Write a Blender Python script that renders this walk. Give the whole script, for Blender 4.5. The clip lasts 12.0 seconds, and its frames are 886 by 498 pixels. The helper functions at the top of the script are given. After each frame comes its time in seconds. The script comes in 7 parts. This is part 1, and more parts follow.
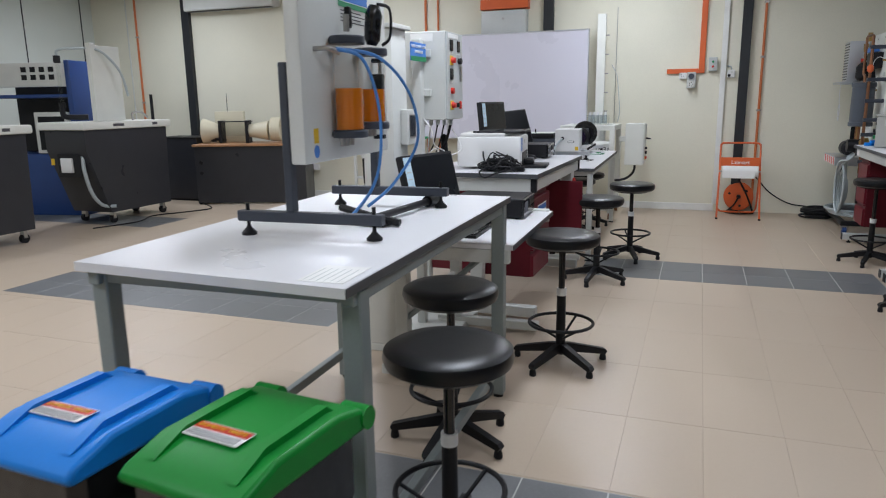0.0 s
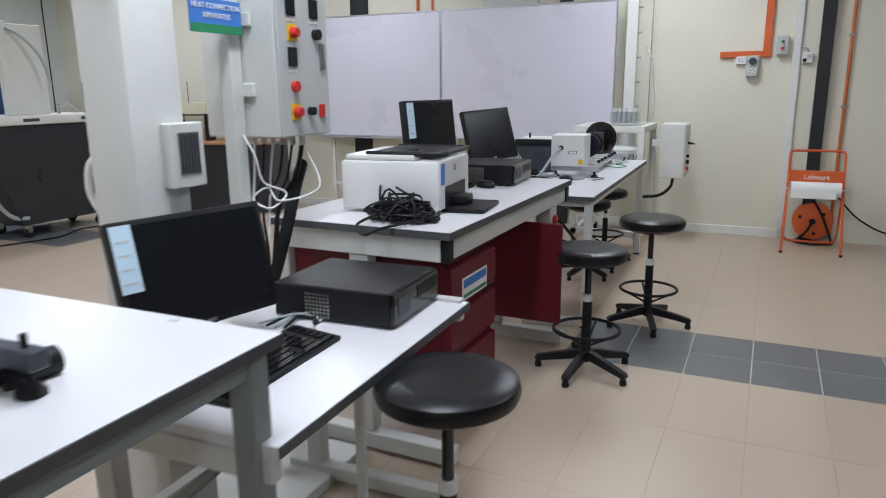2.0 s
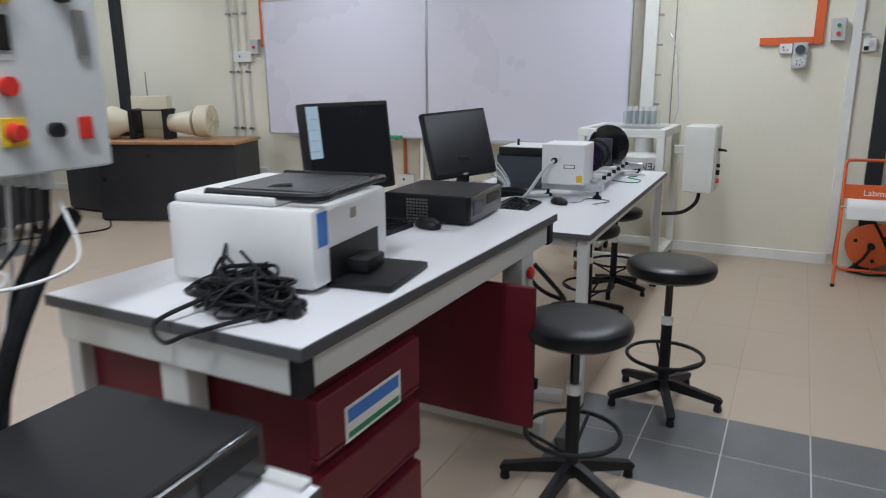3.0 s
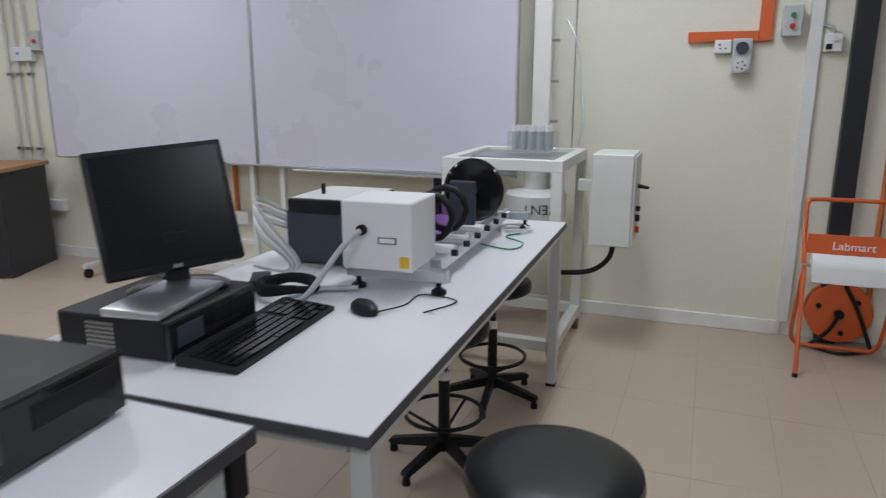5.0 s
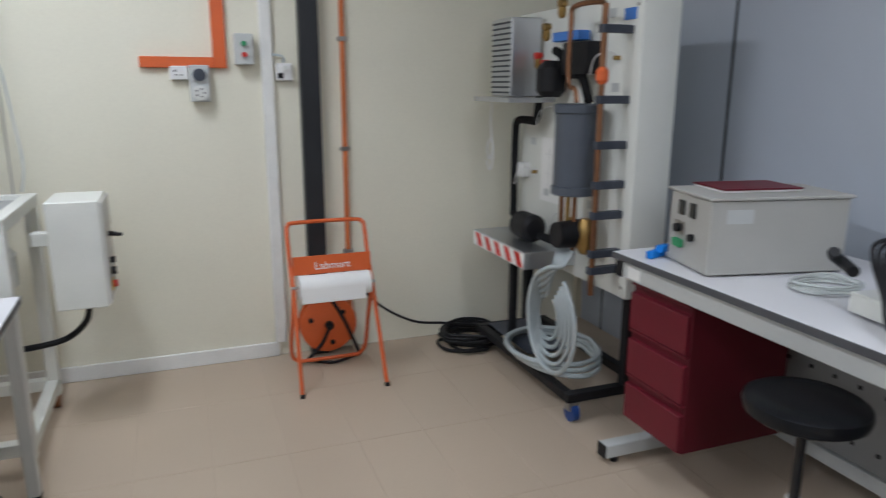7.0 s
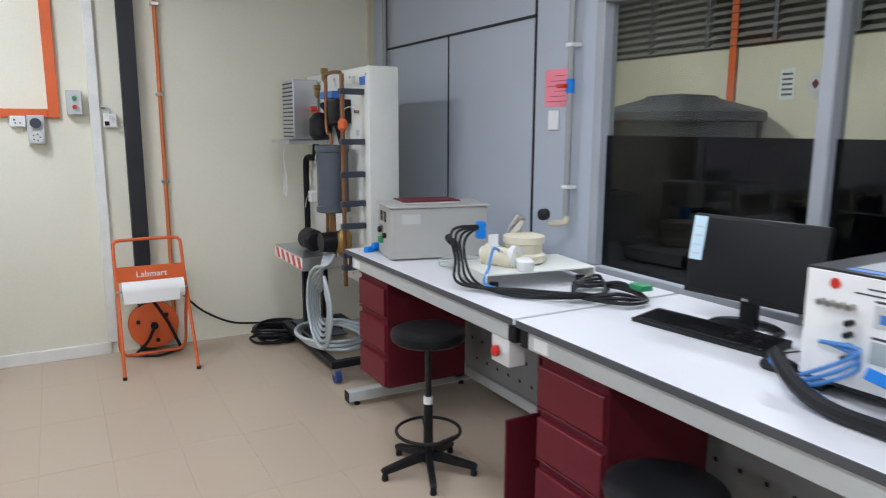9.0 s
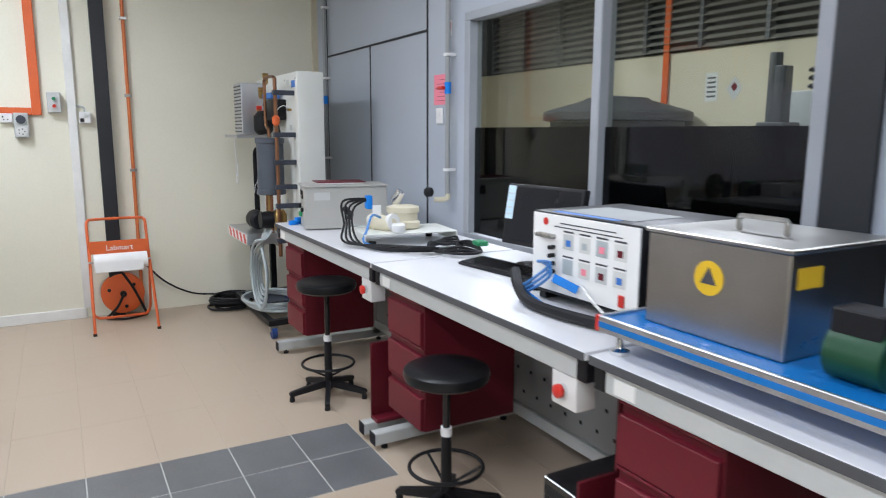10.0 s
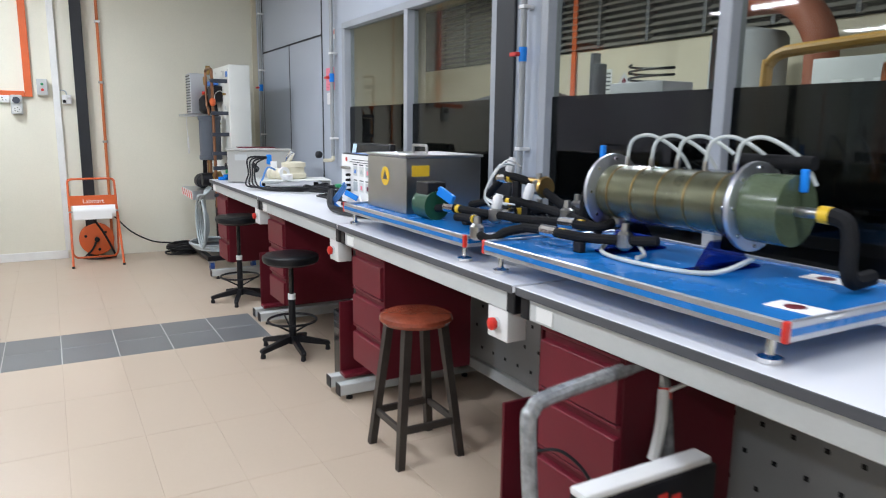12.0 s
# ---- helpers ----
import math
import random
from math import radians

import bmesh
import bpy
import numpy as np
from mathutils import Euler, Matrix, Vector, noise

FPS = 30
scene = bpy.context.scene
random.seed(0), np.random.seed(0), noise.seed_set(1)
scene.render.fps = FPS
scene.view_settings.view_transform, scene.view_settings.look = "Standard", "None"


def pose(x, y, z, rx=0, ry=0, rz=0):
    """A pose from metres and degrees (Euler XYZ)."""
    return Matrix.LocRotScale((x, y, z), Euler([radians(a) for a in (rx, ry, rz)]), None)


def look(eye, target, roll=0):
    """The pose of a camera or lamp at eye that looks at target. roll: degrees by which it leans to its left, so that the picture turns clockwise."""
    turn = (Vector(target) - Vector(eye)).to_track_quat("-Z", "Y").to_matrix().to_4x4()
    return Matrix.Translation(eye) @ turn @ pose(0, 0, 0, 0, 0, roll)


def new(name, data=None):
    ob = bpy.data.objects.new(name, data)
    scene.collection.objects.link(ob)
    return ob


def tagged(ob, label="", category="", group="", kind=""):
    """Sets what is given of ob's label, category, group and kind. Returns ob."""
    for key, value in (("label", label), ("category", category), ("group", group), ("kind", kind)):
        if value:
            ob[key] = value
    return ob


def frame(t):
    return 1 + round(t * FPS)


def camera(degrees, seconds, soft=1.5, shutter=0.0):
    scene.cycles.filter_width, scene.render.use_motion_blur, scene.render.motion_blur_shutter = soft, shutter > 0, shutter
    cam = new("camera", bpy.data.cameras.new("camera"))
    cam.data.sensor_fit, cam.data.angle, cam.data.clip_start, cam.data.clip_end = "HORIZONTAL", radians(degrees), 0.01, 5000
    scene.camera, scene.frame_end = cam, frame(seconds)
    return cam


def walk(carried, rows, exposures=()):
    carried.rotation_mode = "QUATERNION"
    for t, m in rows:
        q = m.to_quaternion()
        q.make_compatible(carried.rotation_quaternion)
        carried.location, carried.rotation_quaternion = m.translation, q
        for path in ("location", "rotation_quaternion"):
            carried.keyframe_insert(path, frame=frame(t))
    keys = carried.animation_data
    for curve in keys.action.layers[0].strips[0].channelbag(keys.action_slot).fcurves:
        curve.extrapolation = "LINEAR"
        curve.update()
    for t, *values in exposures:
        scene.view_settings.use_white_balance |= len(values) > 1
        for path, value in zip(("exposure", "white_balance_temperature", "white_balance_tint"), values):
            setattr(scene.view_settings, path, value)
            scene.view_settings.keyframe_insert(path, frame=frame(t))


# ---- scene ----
cam = camera(65.4, 12.0, 1.1, 0.35)
PATH = [
    (0, (0.407, -0.297, 1.303), (-0.271, 1.538, 0.887), -0.8),
    (0.5, (0.425, 0.07, 1.324), (-0.253, 1.901, 0.891), -0.9),
    (1, (0.469, 0.539, 1.34), (-0.239, 2.357, 0.902), -1.0),
    (1.5, (0.475, 1.051, 1.348), (-0.304, 2.836, 0.896), -0.8),
    (2, (0.472, 1.587, 1.355), (-0.357, 3.349, 0.901), -0.6),
    (2.5, (0.398, 2.086, 1.354), (-0.48, 3.821, 0.887), -0.3),
    (2.7, (0.362, 2.331, 1.365), (-0.521, 4.061, 0.889), -0.4),
    (4.3, (0.192, 3.808, 1.381), (-0.651, 5.556, 0.898), -0.3),
    (4.5, (0.16, 3.99, 1.354), (-0.646, 5.759, 0.883), -0.1),
    (5, (0.15, 4.311, 1.373), (-0.541, 6.13, 0.909), -0.1),
    (5.5, (0.129, 4.518, 1.44), (-0.32, 6.407, 0.96), 0.0),
    (6, (0.124, 4.615, 1.455), (0.064, 6.556, 0.975), 0.3),
    (6.5, (0.166, 4.626, 1.461), (0.479, 6.546, 0.997), 0.1),
    (7, (0.162, 4.61, 1.508), (0.853, 6.429, 1.047), 0.2),
    (7.5, (0.168, 4.473, 1.563), (1.131, 6.163, 1.096), -0.0),
    (9.3, (0.412, 3.017, 1.525), (1.372, 4.738, 1.186), 0.2),
    (9.5, (0.438, 2.805, 1.517), (1.399, 4.525, 1.173), 0.1),
    (10, (0.487, 2.344, 1.48), (1.446, 4.066, 1.144), 0.2),
    (10.5, (0.528, 1.911, 1.463), (1.49, 3.631, 1.124), 0.3),
    (11, (0.516, 1.436, 1.422), (1.476, 3.157, 1.082), 0.3),
    (11.5, (0.54, 0.981, 1.381), (1.501, 2.7, 1.037), 0.4),
    (12, (0.514, 0.572, 1.356), (1.487, 2.284, 1.007), 0.7),
]
walk(cam, [(t, look(eye, target, roll)) for t, eye, target, roll in PATH],
     [(0, 0.05), (2.5, 0.0), (5, -0.2), (6, -0.22), (7, 0.06), (7.5, 0.32), (9.5, 0.5), (10, 0.62), (12, 0.8)])

# ---- world and lamps ----
world = bpy.data.worlds.new("world")
world.use_nodes = True
world.node_tree.nodes["Background"].inputs[0].default_value = (0.6, 0.65, 0.7, 1)
world.node_tree.nodes["Background"].inputs[1].default_value = 0.02
scene.world = world

CEIL = 3.0
LAMPS = [(-6.5, 6.8), (-6.5, 2.5), (-3.4, 6.8), (-3.4, 2.5), (-0.4, 7.0), (-0.4, 2.8), (1.3, 5.0), (1.3, 0.6), (-2.0, -0.8)]
LAMP_POWER = 38.0


def area_lamp(x, y, z, sx, sy, power, colour=(0.805, 0.865, 0.975)):
    d = bpy.data.lights.new("tube_light", "AREA")
    d.shape, d.size, d.size_y, d.energy, d.color = "RECTANGLE", sx, sy, power, colour
    ob = new("tube_light", d)
    ob.location = (x, y, z)
    return ob


for lx, ly in LAMPS:
    area_lamp(lx, ly, CEIL - 0.07, 0.30, 1.2, LAMP_POWER * (0.58 if lx > 1 else 1.28 if ly < 3 else 0.98))
# the first hall lamp is an added fill that brightens the far hall wall
for lx, ly, lp in ((4.91, 9.43, 125.0), (4.91, 6.08, 97.0), (4.91, 2.35, 42.0)):
    area_lamp(lx, ly, 3.74, 0.3, 1.15, lp)


# ---- materials ----
def mat(name, col, rough=0.5, metal=0.0, var=0.08, scale=6.0, bump=0.0, fine=120.0, coat=0.0, alpha=1.0, trans=0.0, emit=0.0, spec=0.5):
    m = bpy.data.materials.new(name)
    m.use_nodes = True
    nt = m.node_tree
    b = nt.nodes["Principled BSDF"]
    b.inputs["Roughness"].default_value = rough
    b.inputs["Metallic"].default_value = metal
    b.inputs["Coat Weight"].default_value = coat
    b.inputs["Transmission Weight"].default_value = trans
    b.inputs["Alpha"].default_value = alpha
    b.inputs["Specular IOR Level"].default_value = spec
    tc = nt.nodes.new("ShaderNodeTexCoord")
    n1 = nt.nodes.new("ShaderNodeTexNoise")
    n2 = nt.nodes.new("ShaderNodeTexNoise")
    n1.inputs["Scale"].default_value, n1.inputs["Detail"].default_value = scale, 5
    n2.inputs["Scale"].default_value, n2.inputs["Detail"].default_value = fine, 3
    oi = nt.nodes.new("ShaderNodeObjectInfo")
    add = nt.nodes.new("ShaderNodeVectorMath")
    nt.links.new(tc.outputs["Object"], add.inputs[0])
    nt.links.new(oi.outputs["Random"], add.inputs[1])
    nt.links.new(add.outputs[0], n1.inputs["Vector"])
    nt.links.new(tc.outputs["Object"], n2.inputs["Vector"])
    mixn = nt.nodes.new("ShaderNodeMix")
    mixn.inputs[0].default_value = 0.35
    nt.links.new(n1.outputs["Fac"], mixn.inputs[2])
    nt.links.new(n2.outputs["Fac"], mixn.inputs[3])
    ramp = nt.nodes.new("ShaderNodeValToRGB")
    lo = [max(0.0, c * (1 - 1.6 * var)) for c in col]
    hi = [min(1.0, c * (1 + 1.2 * var)) for c in col]
    ramp.color_ramp.elements[0].position, ramp.color_ramp.elements[1].position = 0.3, 0.7
    ramp.color_ramp.elements[0].color = (*lo, 1)
    ramp.color_ramp.elements[1].color = (*hi, 1)
    nt.links.new(mixn.outputs[0], ramp.inputs[0])
    nt.links.new(ramp.outputs[0], b.inputs["Base Color"])
    rr = nt.nodes.new("ShaderNodeMapRange")
    rr.inputs[3].default_value, rr.inputs[4].default_value = max(0.03, rough - 0.08), min(1.0, rough + 0.1)
    nt.links.new(n1.outputs["Fac"], rr.inputs[0])
    nt.links.new(rr.outputs[0], b.inputs["Roughness"])
    if bump:
        bp = nt.nodes.new("ShaderNodeBump")
        bp.inputs["Strength"].default_value, bp.inputs["Distance"].default_value = bump, 0.004
        nt.links.new(n2.outputs["Fac"], bp.inputs["Height"])
        nt.links.new(bp.outputs[0], b.inputs["Normal"])
    if emit:
        b.inputs["Emission Color"].default_value = (1, 1, 0.96, 1)
        b.inputs["Emission Strength"].default_value = emit
    return m


def pane_mat(name, tint, gloss=0.04):
    m = bpy.data.materials.new(name)
    m.use_nodes = True
    nt = m.node_tree
    nt.nodes.remove(nt.nodes["Principled BSDF"])
    tr = nt.nodes.new("ShaderNodeBsdfTransparent")
    tr.inputs[0].default_value = (*tint, 1)
    gl = nt.nodes.new("ShaderNodeBsdfGlossy")
    gl.inputs["Roughness"].default_value = gloss
    lw = nt.nodes.new("ShaderNodeLayerWeight")
    lw.inputs[0].default_value = 0.5
    pw = nt.nodes.new("ShaderNodeMath")
    pw.operation = "POWER"
    pw.inputs[1].default_value = 4.0
    ma = nt.nodes.new("ShaderNodeMath")
    ma.operation = "MULTIPLY_ADD"
    ma.inputs[1].default_value, ma.inputs[2].default_value = 0.55, 0.03
    nt.links.new(lw.outputs["Facing"], pw.inputs[0])
    nt.links.new(pw.outputs[0], ma.inputs[0])
    mx = nt.nodes.new("ShaderNodeMixShader")
    nt.links.new(ma.outputs[0], mx.inputs[0])
    nt.links.new(tr.outputs[0], mx.inputs[1])
    nt.links.new(gl.outputs[0], mx.inputs[2])
    nt.links.new(mx.outputs[0], nt.nodes["Material Output"].inputs[0])
    return m


WALL = mat("cream_paint", (0.77, 0.745, 0.62), 0.75, var=0.035, scale=1.3, bump=0.12, fine=90)
HALLWALL = mat("hall_paint", (0.62, 0.56, 0.42), 0.8, var=0.09, scale=1.1, bump=0.1)
PANEL = mat("grey_laminate", (0.42, 0.46, 0.52), 0.42, var=0.03, scale=2.0)
LEFTPANEL = mat("pale_panel", (0.66, 0.70, 0.66), 0.5, var=0.03, scale=2.0)
CEILM = mat("ceiling_white", (0.8, 0.8, 0.78), 0.9, var=0.03)
BEIGE = mat("beige_tile", (0.50, 0.405, 0.31), 0.36, var=0.022, scale=1.6, bump=0.015, fine=60)
GREYT = mat("grey_tile", (0.155, 0.16, 0.165), 0.38, var=0.12, scale=5, bump=0.06, fine=80)
GROUT = mat("grout", (0.45, 0.365, 0.28), 0.9, var=0.06)
GROUTL = mat("light_grout", (0.5, 0.5, 0.48), 0.9, var=0.1)
SKIRT = mat("skirting_paint", (0.78, 0.78, 0.75), 0.5, var=0.05, scale=8)
TOP = mat("white_laminate", (0.73, 0.73, 0.75), 0.3, var=0.02, scale=3, bump=0.02, fine=300)
EDGE = mat("dark_edge_band", (0.075, 0.078, 0.085), 0.5, var=0.1)
FRAMEG = mat("grey_powder_coat", (0.52, 0.54, 0.53), 0.45, var=0.04)
LEGGREEN = mat("greygreen_steel", (0.24, 0.275, 0.27), 0.45, var=0.06)
LIGHTG = mat("light_grey_enamel", (0.64, 0.65, 0.62), 0.4, var=0.03)
CREAMW = mat("offwhite_enamel", (0.72, 0.73, 0.68), 0.4, var=0.03)
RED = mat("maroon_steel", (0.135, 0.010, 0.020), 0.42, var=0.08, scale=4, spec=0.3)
# same maroon steel, with the shade of sides and carcasses put into its colour
REDSHADE = mat("maroon_shaded", (0.10, 0.008, 0.015), 0.46, var=0.08, scale=4, spec=0.25)
BLACK = mat("black_plastic", (0.012, 0.012, 0.014), 0.45, var=0.2, bump=0.05, fine=300, spec=0.25)
GLOSSB = mat("gloss_black", (0.012, 0.012, 0.013), 0.12, var=0.1)
VINYL = mat("black_vinyl", (0.008, 0.009, 0.011), 0.31, var=0.25, scale=9, bump=0.07, fine=260, spec=0.3)
COLBLACK = mat("black_column_paint", (0.014, 0.016, 0.02), 0.5, var=0.2)
DKSTEEL = mat("slate_steel", (0.052, 0.06, 0.078), 0.42, var=0.08, spec=0.35)
STEEL = mat("brushed_steel", (0.44, 0.43, 0.41), 0.3, 1.0, var=0.08, scale=5, bump=0.05, fine=200)
CHROME = mat("chrome", (0.75, 0.75, 0.76), 0.15, 1.0, var=0.04)
ALU = mat("aluminium", (0.62, 0.64, 0.67), 0.36, 1.0, var=0.04)
WINFRAME = mat("anodised_frame", (0.34, 0.36, 0.39), 0.38, 0.0, var=0.05)
BRASS = mat("brass", (0.42, 0.27, 0.10), 0.35, 1.0, var=0.12)
COPPER = mat("copper", (0.30, 0.15, 0.085), 0.4, 1.0, var=0.15)
ORANGE = mat("orange_paint", (0.68, 0.125, 0.03), 0.4, var=0.06)
ORPIPE = mat("orange_conduit", (0.62, 0.17, 0.05), 0.5, var=0.08)
WHITE = mat("white_plastic", (0.76, 0.76, 0.75), 0.4, var=0.02)
PAPER = mat("paper", (0.82, 0.82, 0.8), 0.85, var=0.02)
WBOARD = mat("whiteboard_face", (0.62, 0.61, 0.69), 0.28, var=0.015, scale=1.5)
BLUEP = mat("blue_plastic", (0.007, 0.21, 0.70), 0.42, var=0.04, bump=0.05, spec=0.3)
GREENP = mat("green_plastic", (0.003, 0.23, 0.028), 0.42, var=0.05, bump=0.05, spec=0.3)
BLUEB = mat("blue_board", (0.008, 0.17, 0.52), 0.25, var=0.06)
BAG = mat("bin_liner", (0.012, 0.012, 0.013), 0.22, var=0.2, bump=0.5, fine=30)
TANKG = mat("tank_grey", (0.032, 0.033, 0.038), 0.3, var=0.06, spec=0.3)
WOODTOP = mat("brown_wood", (0.42, 0.215, 0.10), 0.4, var=0.12, scale=12)
STOOLWOOD = mat("varnished_wood", (0.23, 0.05, 0.025), 0.22, var=0.25, scale=12)
DARKWOOD = mat("black_wood", (0.03, 0.024, 0.02), 0.45, var=0.3, scale=14)
SCREEN = mat("screen", (0.008, 0.009, 0.011), 0.24, var=0.05, spec=0.25)
AMBER = mat("amber_oil", (0.70, 0.19, 0.005), 0.18, var=0.05)
YELLOW = mat("yellow", (0.75, 0.48, 0.02), 0.5, var=0.05)
REDP = mat("red_plastic", (0.6, 0.03, 0.02), 0.35, var=0.05)
GREENL = mat("green_print", (0.02, 0.25, 0.10), 0.5)
BLUEL = mat("blue_print", (0.05, 0.2, 0.6), 0.5)
PINK = mat("pink_paper", (0.85, 0.25, 0.32), 0.8, var=0.03)
INK = mat("ink", (0.06, 0.06, 0.07), 0.7)
BLUETUBE = mat("blue_tube", (0.06, 0.22, 0.55), 0.3)
HOSE = mat("grey_hose", (0.42, 0.47, 0.48), 0.35, var=0.06)
FOAM = mat("black_foam", (0.014, 0.014, 0.015), 0.9, var=0.2, bump=0.3, spec=0.15)
CREAM = mat("cream_plastic", (0.66, 0.61, 0.46), 0.4, var=0.04)

SHRINK = mat("wrapped_tube", (0.36, 0.37, 0.38), 0.2, 0.4, var=0.35, scale=30, bump=0.5, fine=60)
SLATE = mat("slate_cylinder", (0.075, 0.088, 0.11), 0.4)
PERF = mat("perforated_grey", (0.30, 0.31, 0.31), 0.5, var=0.03)
HALLDK = mat("machine_grey", (0.09, 0.095, 0.10), 0.5, var=0.2)
TANKBLK = mat("water_tank_black", (0.03, 0.032, 0.036), 0.45, var=0.1)
LOUVRE = mat("louvre_metal", (0.24, 0.23, 0.20), 0.6, var=0.1)
HALLFLOOR = mat("hall_floor", (0.2, 0.19, 0.17), 0.6, var=0.12)
BLUECAB = mat("blue_cabinet", (0.012, 0.05, 0.2), 0.4, var=0.05)
GLASS = pane_mat("clear_pane", (0.80, 0.82, 0.78), 0.02)
FILM = pane_mat("smoked_film", (0.16, 0.17, 0.175), 0.03)
CLEAR = pane_mat("clear_acrylic", (0.95, 0.96, 0.95), 0.03)
BLUECLEAR = pane_mat("blue_acrylic", (0.15, 0.25, 0.62), 0.03)
PURPLE = pane_mat("filter_lens", (0.55, 0.38, 0.66), 0.05)
TUBECLEAR = mat("pvc_hose", (0.62, 0.66, 0.64), 0.2, var=0.05, alpha=0.75)


# ---- zones: each stretch of the plan is drawn in its own axes and laid into the room ----
def zone(scale=1.0, scale_z=1.0, dx=0.0, dy=0.0):
    return Matrix.Translation((dx, dy, 0)) @ Matrix.Diagonal((scale, scale, scale_z, 1))


ROOM = zone()
EAST = zone(0.957, 0.957, -0.066, 0.055)
OPTICS = zone(0.957, 0.973, -0.045, 0.045)
NORTH = zone(1.0, 0.972, -0.05, -0.14)
CONVECTION = zone(1.0, 1.05, -0.03, 0.0)
here = ROOM


# ---- mesh helpers ----
def B():
    return bmesh.new()


def box(bm, x0, y0, z0, x1, y1, z1, bev=0.002, m=None):
    r = bmesh.ops.create_cube(bm, size=1.0)
    vs = r["verts"]
    sx, sy, sz = abs(x1 - x0), abs(y1 - y0), abs(z1 - z0)
    t = Matrix.Translation(((x0 + x1) / 2, (y0 + y1) / 2, (z0 + z1) / 2)) @ Matrix.Diagonal((sx, sy, sz, 1))
    bmesh.ops.transform(bm, matrix=t if m is None else m @ t, verts=vs)
    bev = min(bev, 0.3 * min(sx, sy, sz))
    if bev > 0.0004:
        es = list({e for v in vs for e in v.link_edges})
        bmesh.ops.bevel(bm, geom=es, offset=bev, segments=2 if bev > 0.004 else 1, profile=0.5, affect="EDGES")
    return bm


def cyl(bm, p0, p1, r, r2=None, seg=20, cap=True):
    p0, p1 = Vector(p0), Vector(p1)
    d = p1 - p0
    q = d.to_track_quat("Z", "Y").to_matrix().to_4x4()
    t = Matrix.Translation((p0 + p1) / 2) @ q
    bmesh.ops.create_cone(bm, cap_ends=cap, cap_tris=False, segments=seg, radius1=r, radius2=r if r2 is None else r2, depth=d.length, matrix=t)
    return bm


def smooth_line(pts, n=6, closed=False):
    pts = [Vector(p) for p in pts]
    out = []
    k = len(pts)
    for i in range(k if closed else k - 1):
        if closed:
            a, b, c, d = pts[i - 1], pts[i], pts[(i + 1) % k], pts[(i + 2) % k]
        else:
            a, b, c, d = pts[max(i - 1, 0)], pts[i], pts[i + 1], pts[min(i + 2, k - 1)]
        for j in range(n):
            t = j / n
            out.append(0.5 * (2 * b + (c - a) * t + (2 * a - 5 * b + 4 * c - d) * t * t + (3 * b - a - 3 * c + d) * t ** 3))
    if not closed:
        out.append(pts[-1])
    return out


def sweep(bm, pts, r, seg=8, n=6, closed=False, soft=True):
    """A tube of radius r along a line through pts."""
    line = smooth_line(pts, n, closed) if soft else [Vector(p) for p in pts]
    k = len(line)
    rings, up = [], Vector((0.13, 0.21, 1)).normalized()
    side = None
    for i in range(k):
        a = line[i - 1] if (closed or i) else line[i]
        b = line[(i + 1) % k] if (closed or i < k - 1) else line[i]
        d = (b - a).normalized() if (b - a).length > 1e-9 else Vector((0, 0, 1))
        if side is None:
            side = d.cross(up).normalized()
        side = (side - d * side.dot(d)).normalized()
        o = d.cross(side)
        rings.append([bm.verts.new(line[i] + r * (math.cos(2 * math.pi * j / seg) * side + math.sin(2 * math.pi * j / seg) * o)) for j in range(seg)])
    for i in range(k if closed else k - 1):
        p, q = rings[i], rings[(i + 1) % k]
        for j in range(seg):
            bm.faces.new((p[j], p[(j + 1) % seg], q[(j + 1) % seg], q[j]))
    if not closed:
        bm.faces.new(rings[0][::-1])
        bm.faces.new(rings[-1])
    return bm


def lathe(bm, prof, seg=28, m=None):
    """Turns the profile [(radius, height), ...] round the z axis."""
    rings = []
    for r, z in prof:
        rings.append([bm.verts.new((r * math.cos(2 * math.pi * j / seg), r * math.sin(2 * math.pi * j / seg), z)) for j in range(seg)])
    for p, q in zip(rings, rings[1:]):
        for j in range(seg):
            bm.faces.new((p[j], p[(j + 1) % seg], q[(j + 1) % seg], q[j]))
    bm.faces.new(rings[0][::-1])
    bm.faces.new(rings[-1])
    if m is not None:
        bmesh.ops.transform(bm, matrix=m, verts=[v for g in rings for v in g])
    return bm


def ring(bm, c, R, r, seg=32, m=None):
    pts = [Vector((R * math.cos(2 * math.pi * i / seg), R * math.sin(2 * math.pi * i / seg), 0)) for i in range(seg)]
    m = Matrix.Translation(c) if m is None else Matrix.Translation(c) @ m
    return sweep(bm, [m @ p for p in pts], r, 8, 1, True, False)


def prism(bm, poly, axis, a, b):
    """A slab: the outline poly in the two other axes, from a to b along axis."""
    def put(u, v, w):
        return {"x": (w, u, v), "y": (u, w, v), "z": (u, v, w)}[axis]
    lo = [bm.verts.new(put(u, v, a)) for u, v in poly]
    hi = [bm.verts.new(put(u, v, b)) for u, v in poly]
    k = len(poly)
    for i in range(k):
        bm.faces.new((lo[i], lo[(i + 1) % k], hi[(i + 1) % k], hi[i]))
    bm.faces.new(lo[::-1])
    bm.faces.new(hi)
    bmesh.ops.recalc_face_normals(bm, faces=bm.faces)
    return bm


def to_mesh(name, bm, material, sharp=35):
    bmesh.ops.recalc_face_normals(bm, faces=bm.faces)
    me = bpy.data.meshes.new(name)
    bm.to_mesh(me)
    bm.free()
    me.materials.append(material)
    me.polygons.foreach_set("use_smooth", [True] * len(me.polygons))
    me.set_sharp_from_angle(angle=radians(sharp))
    return me


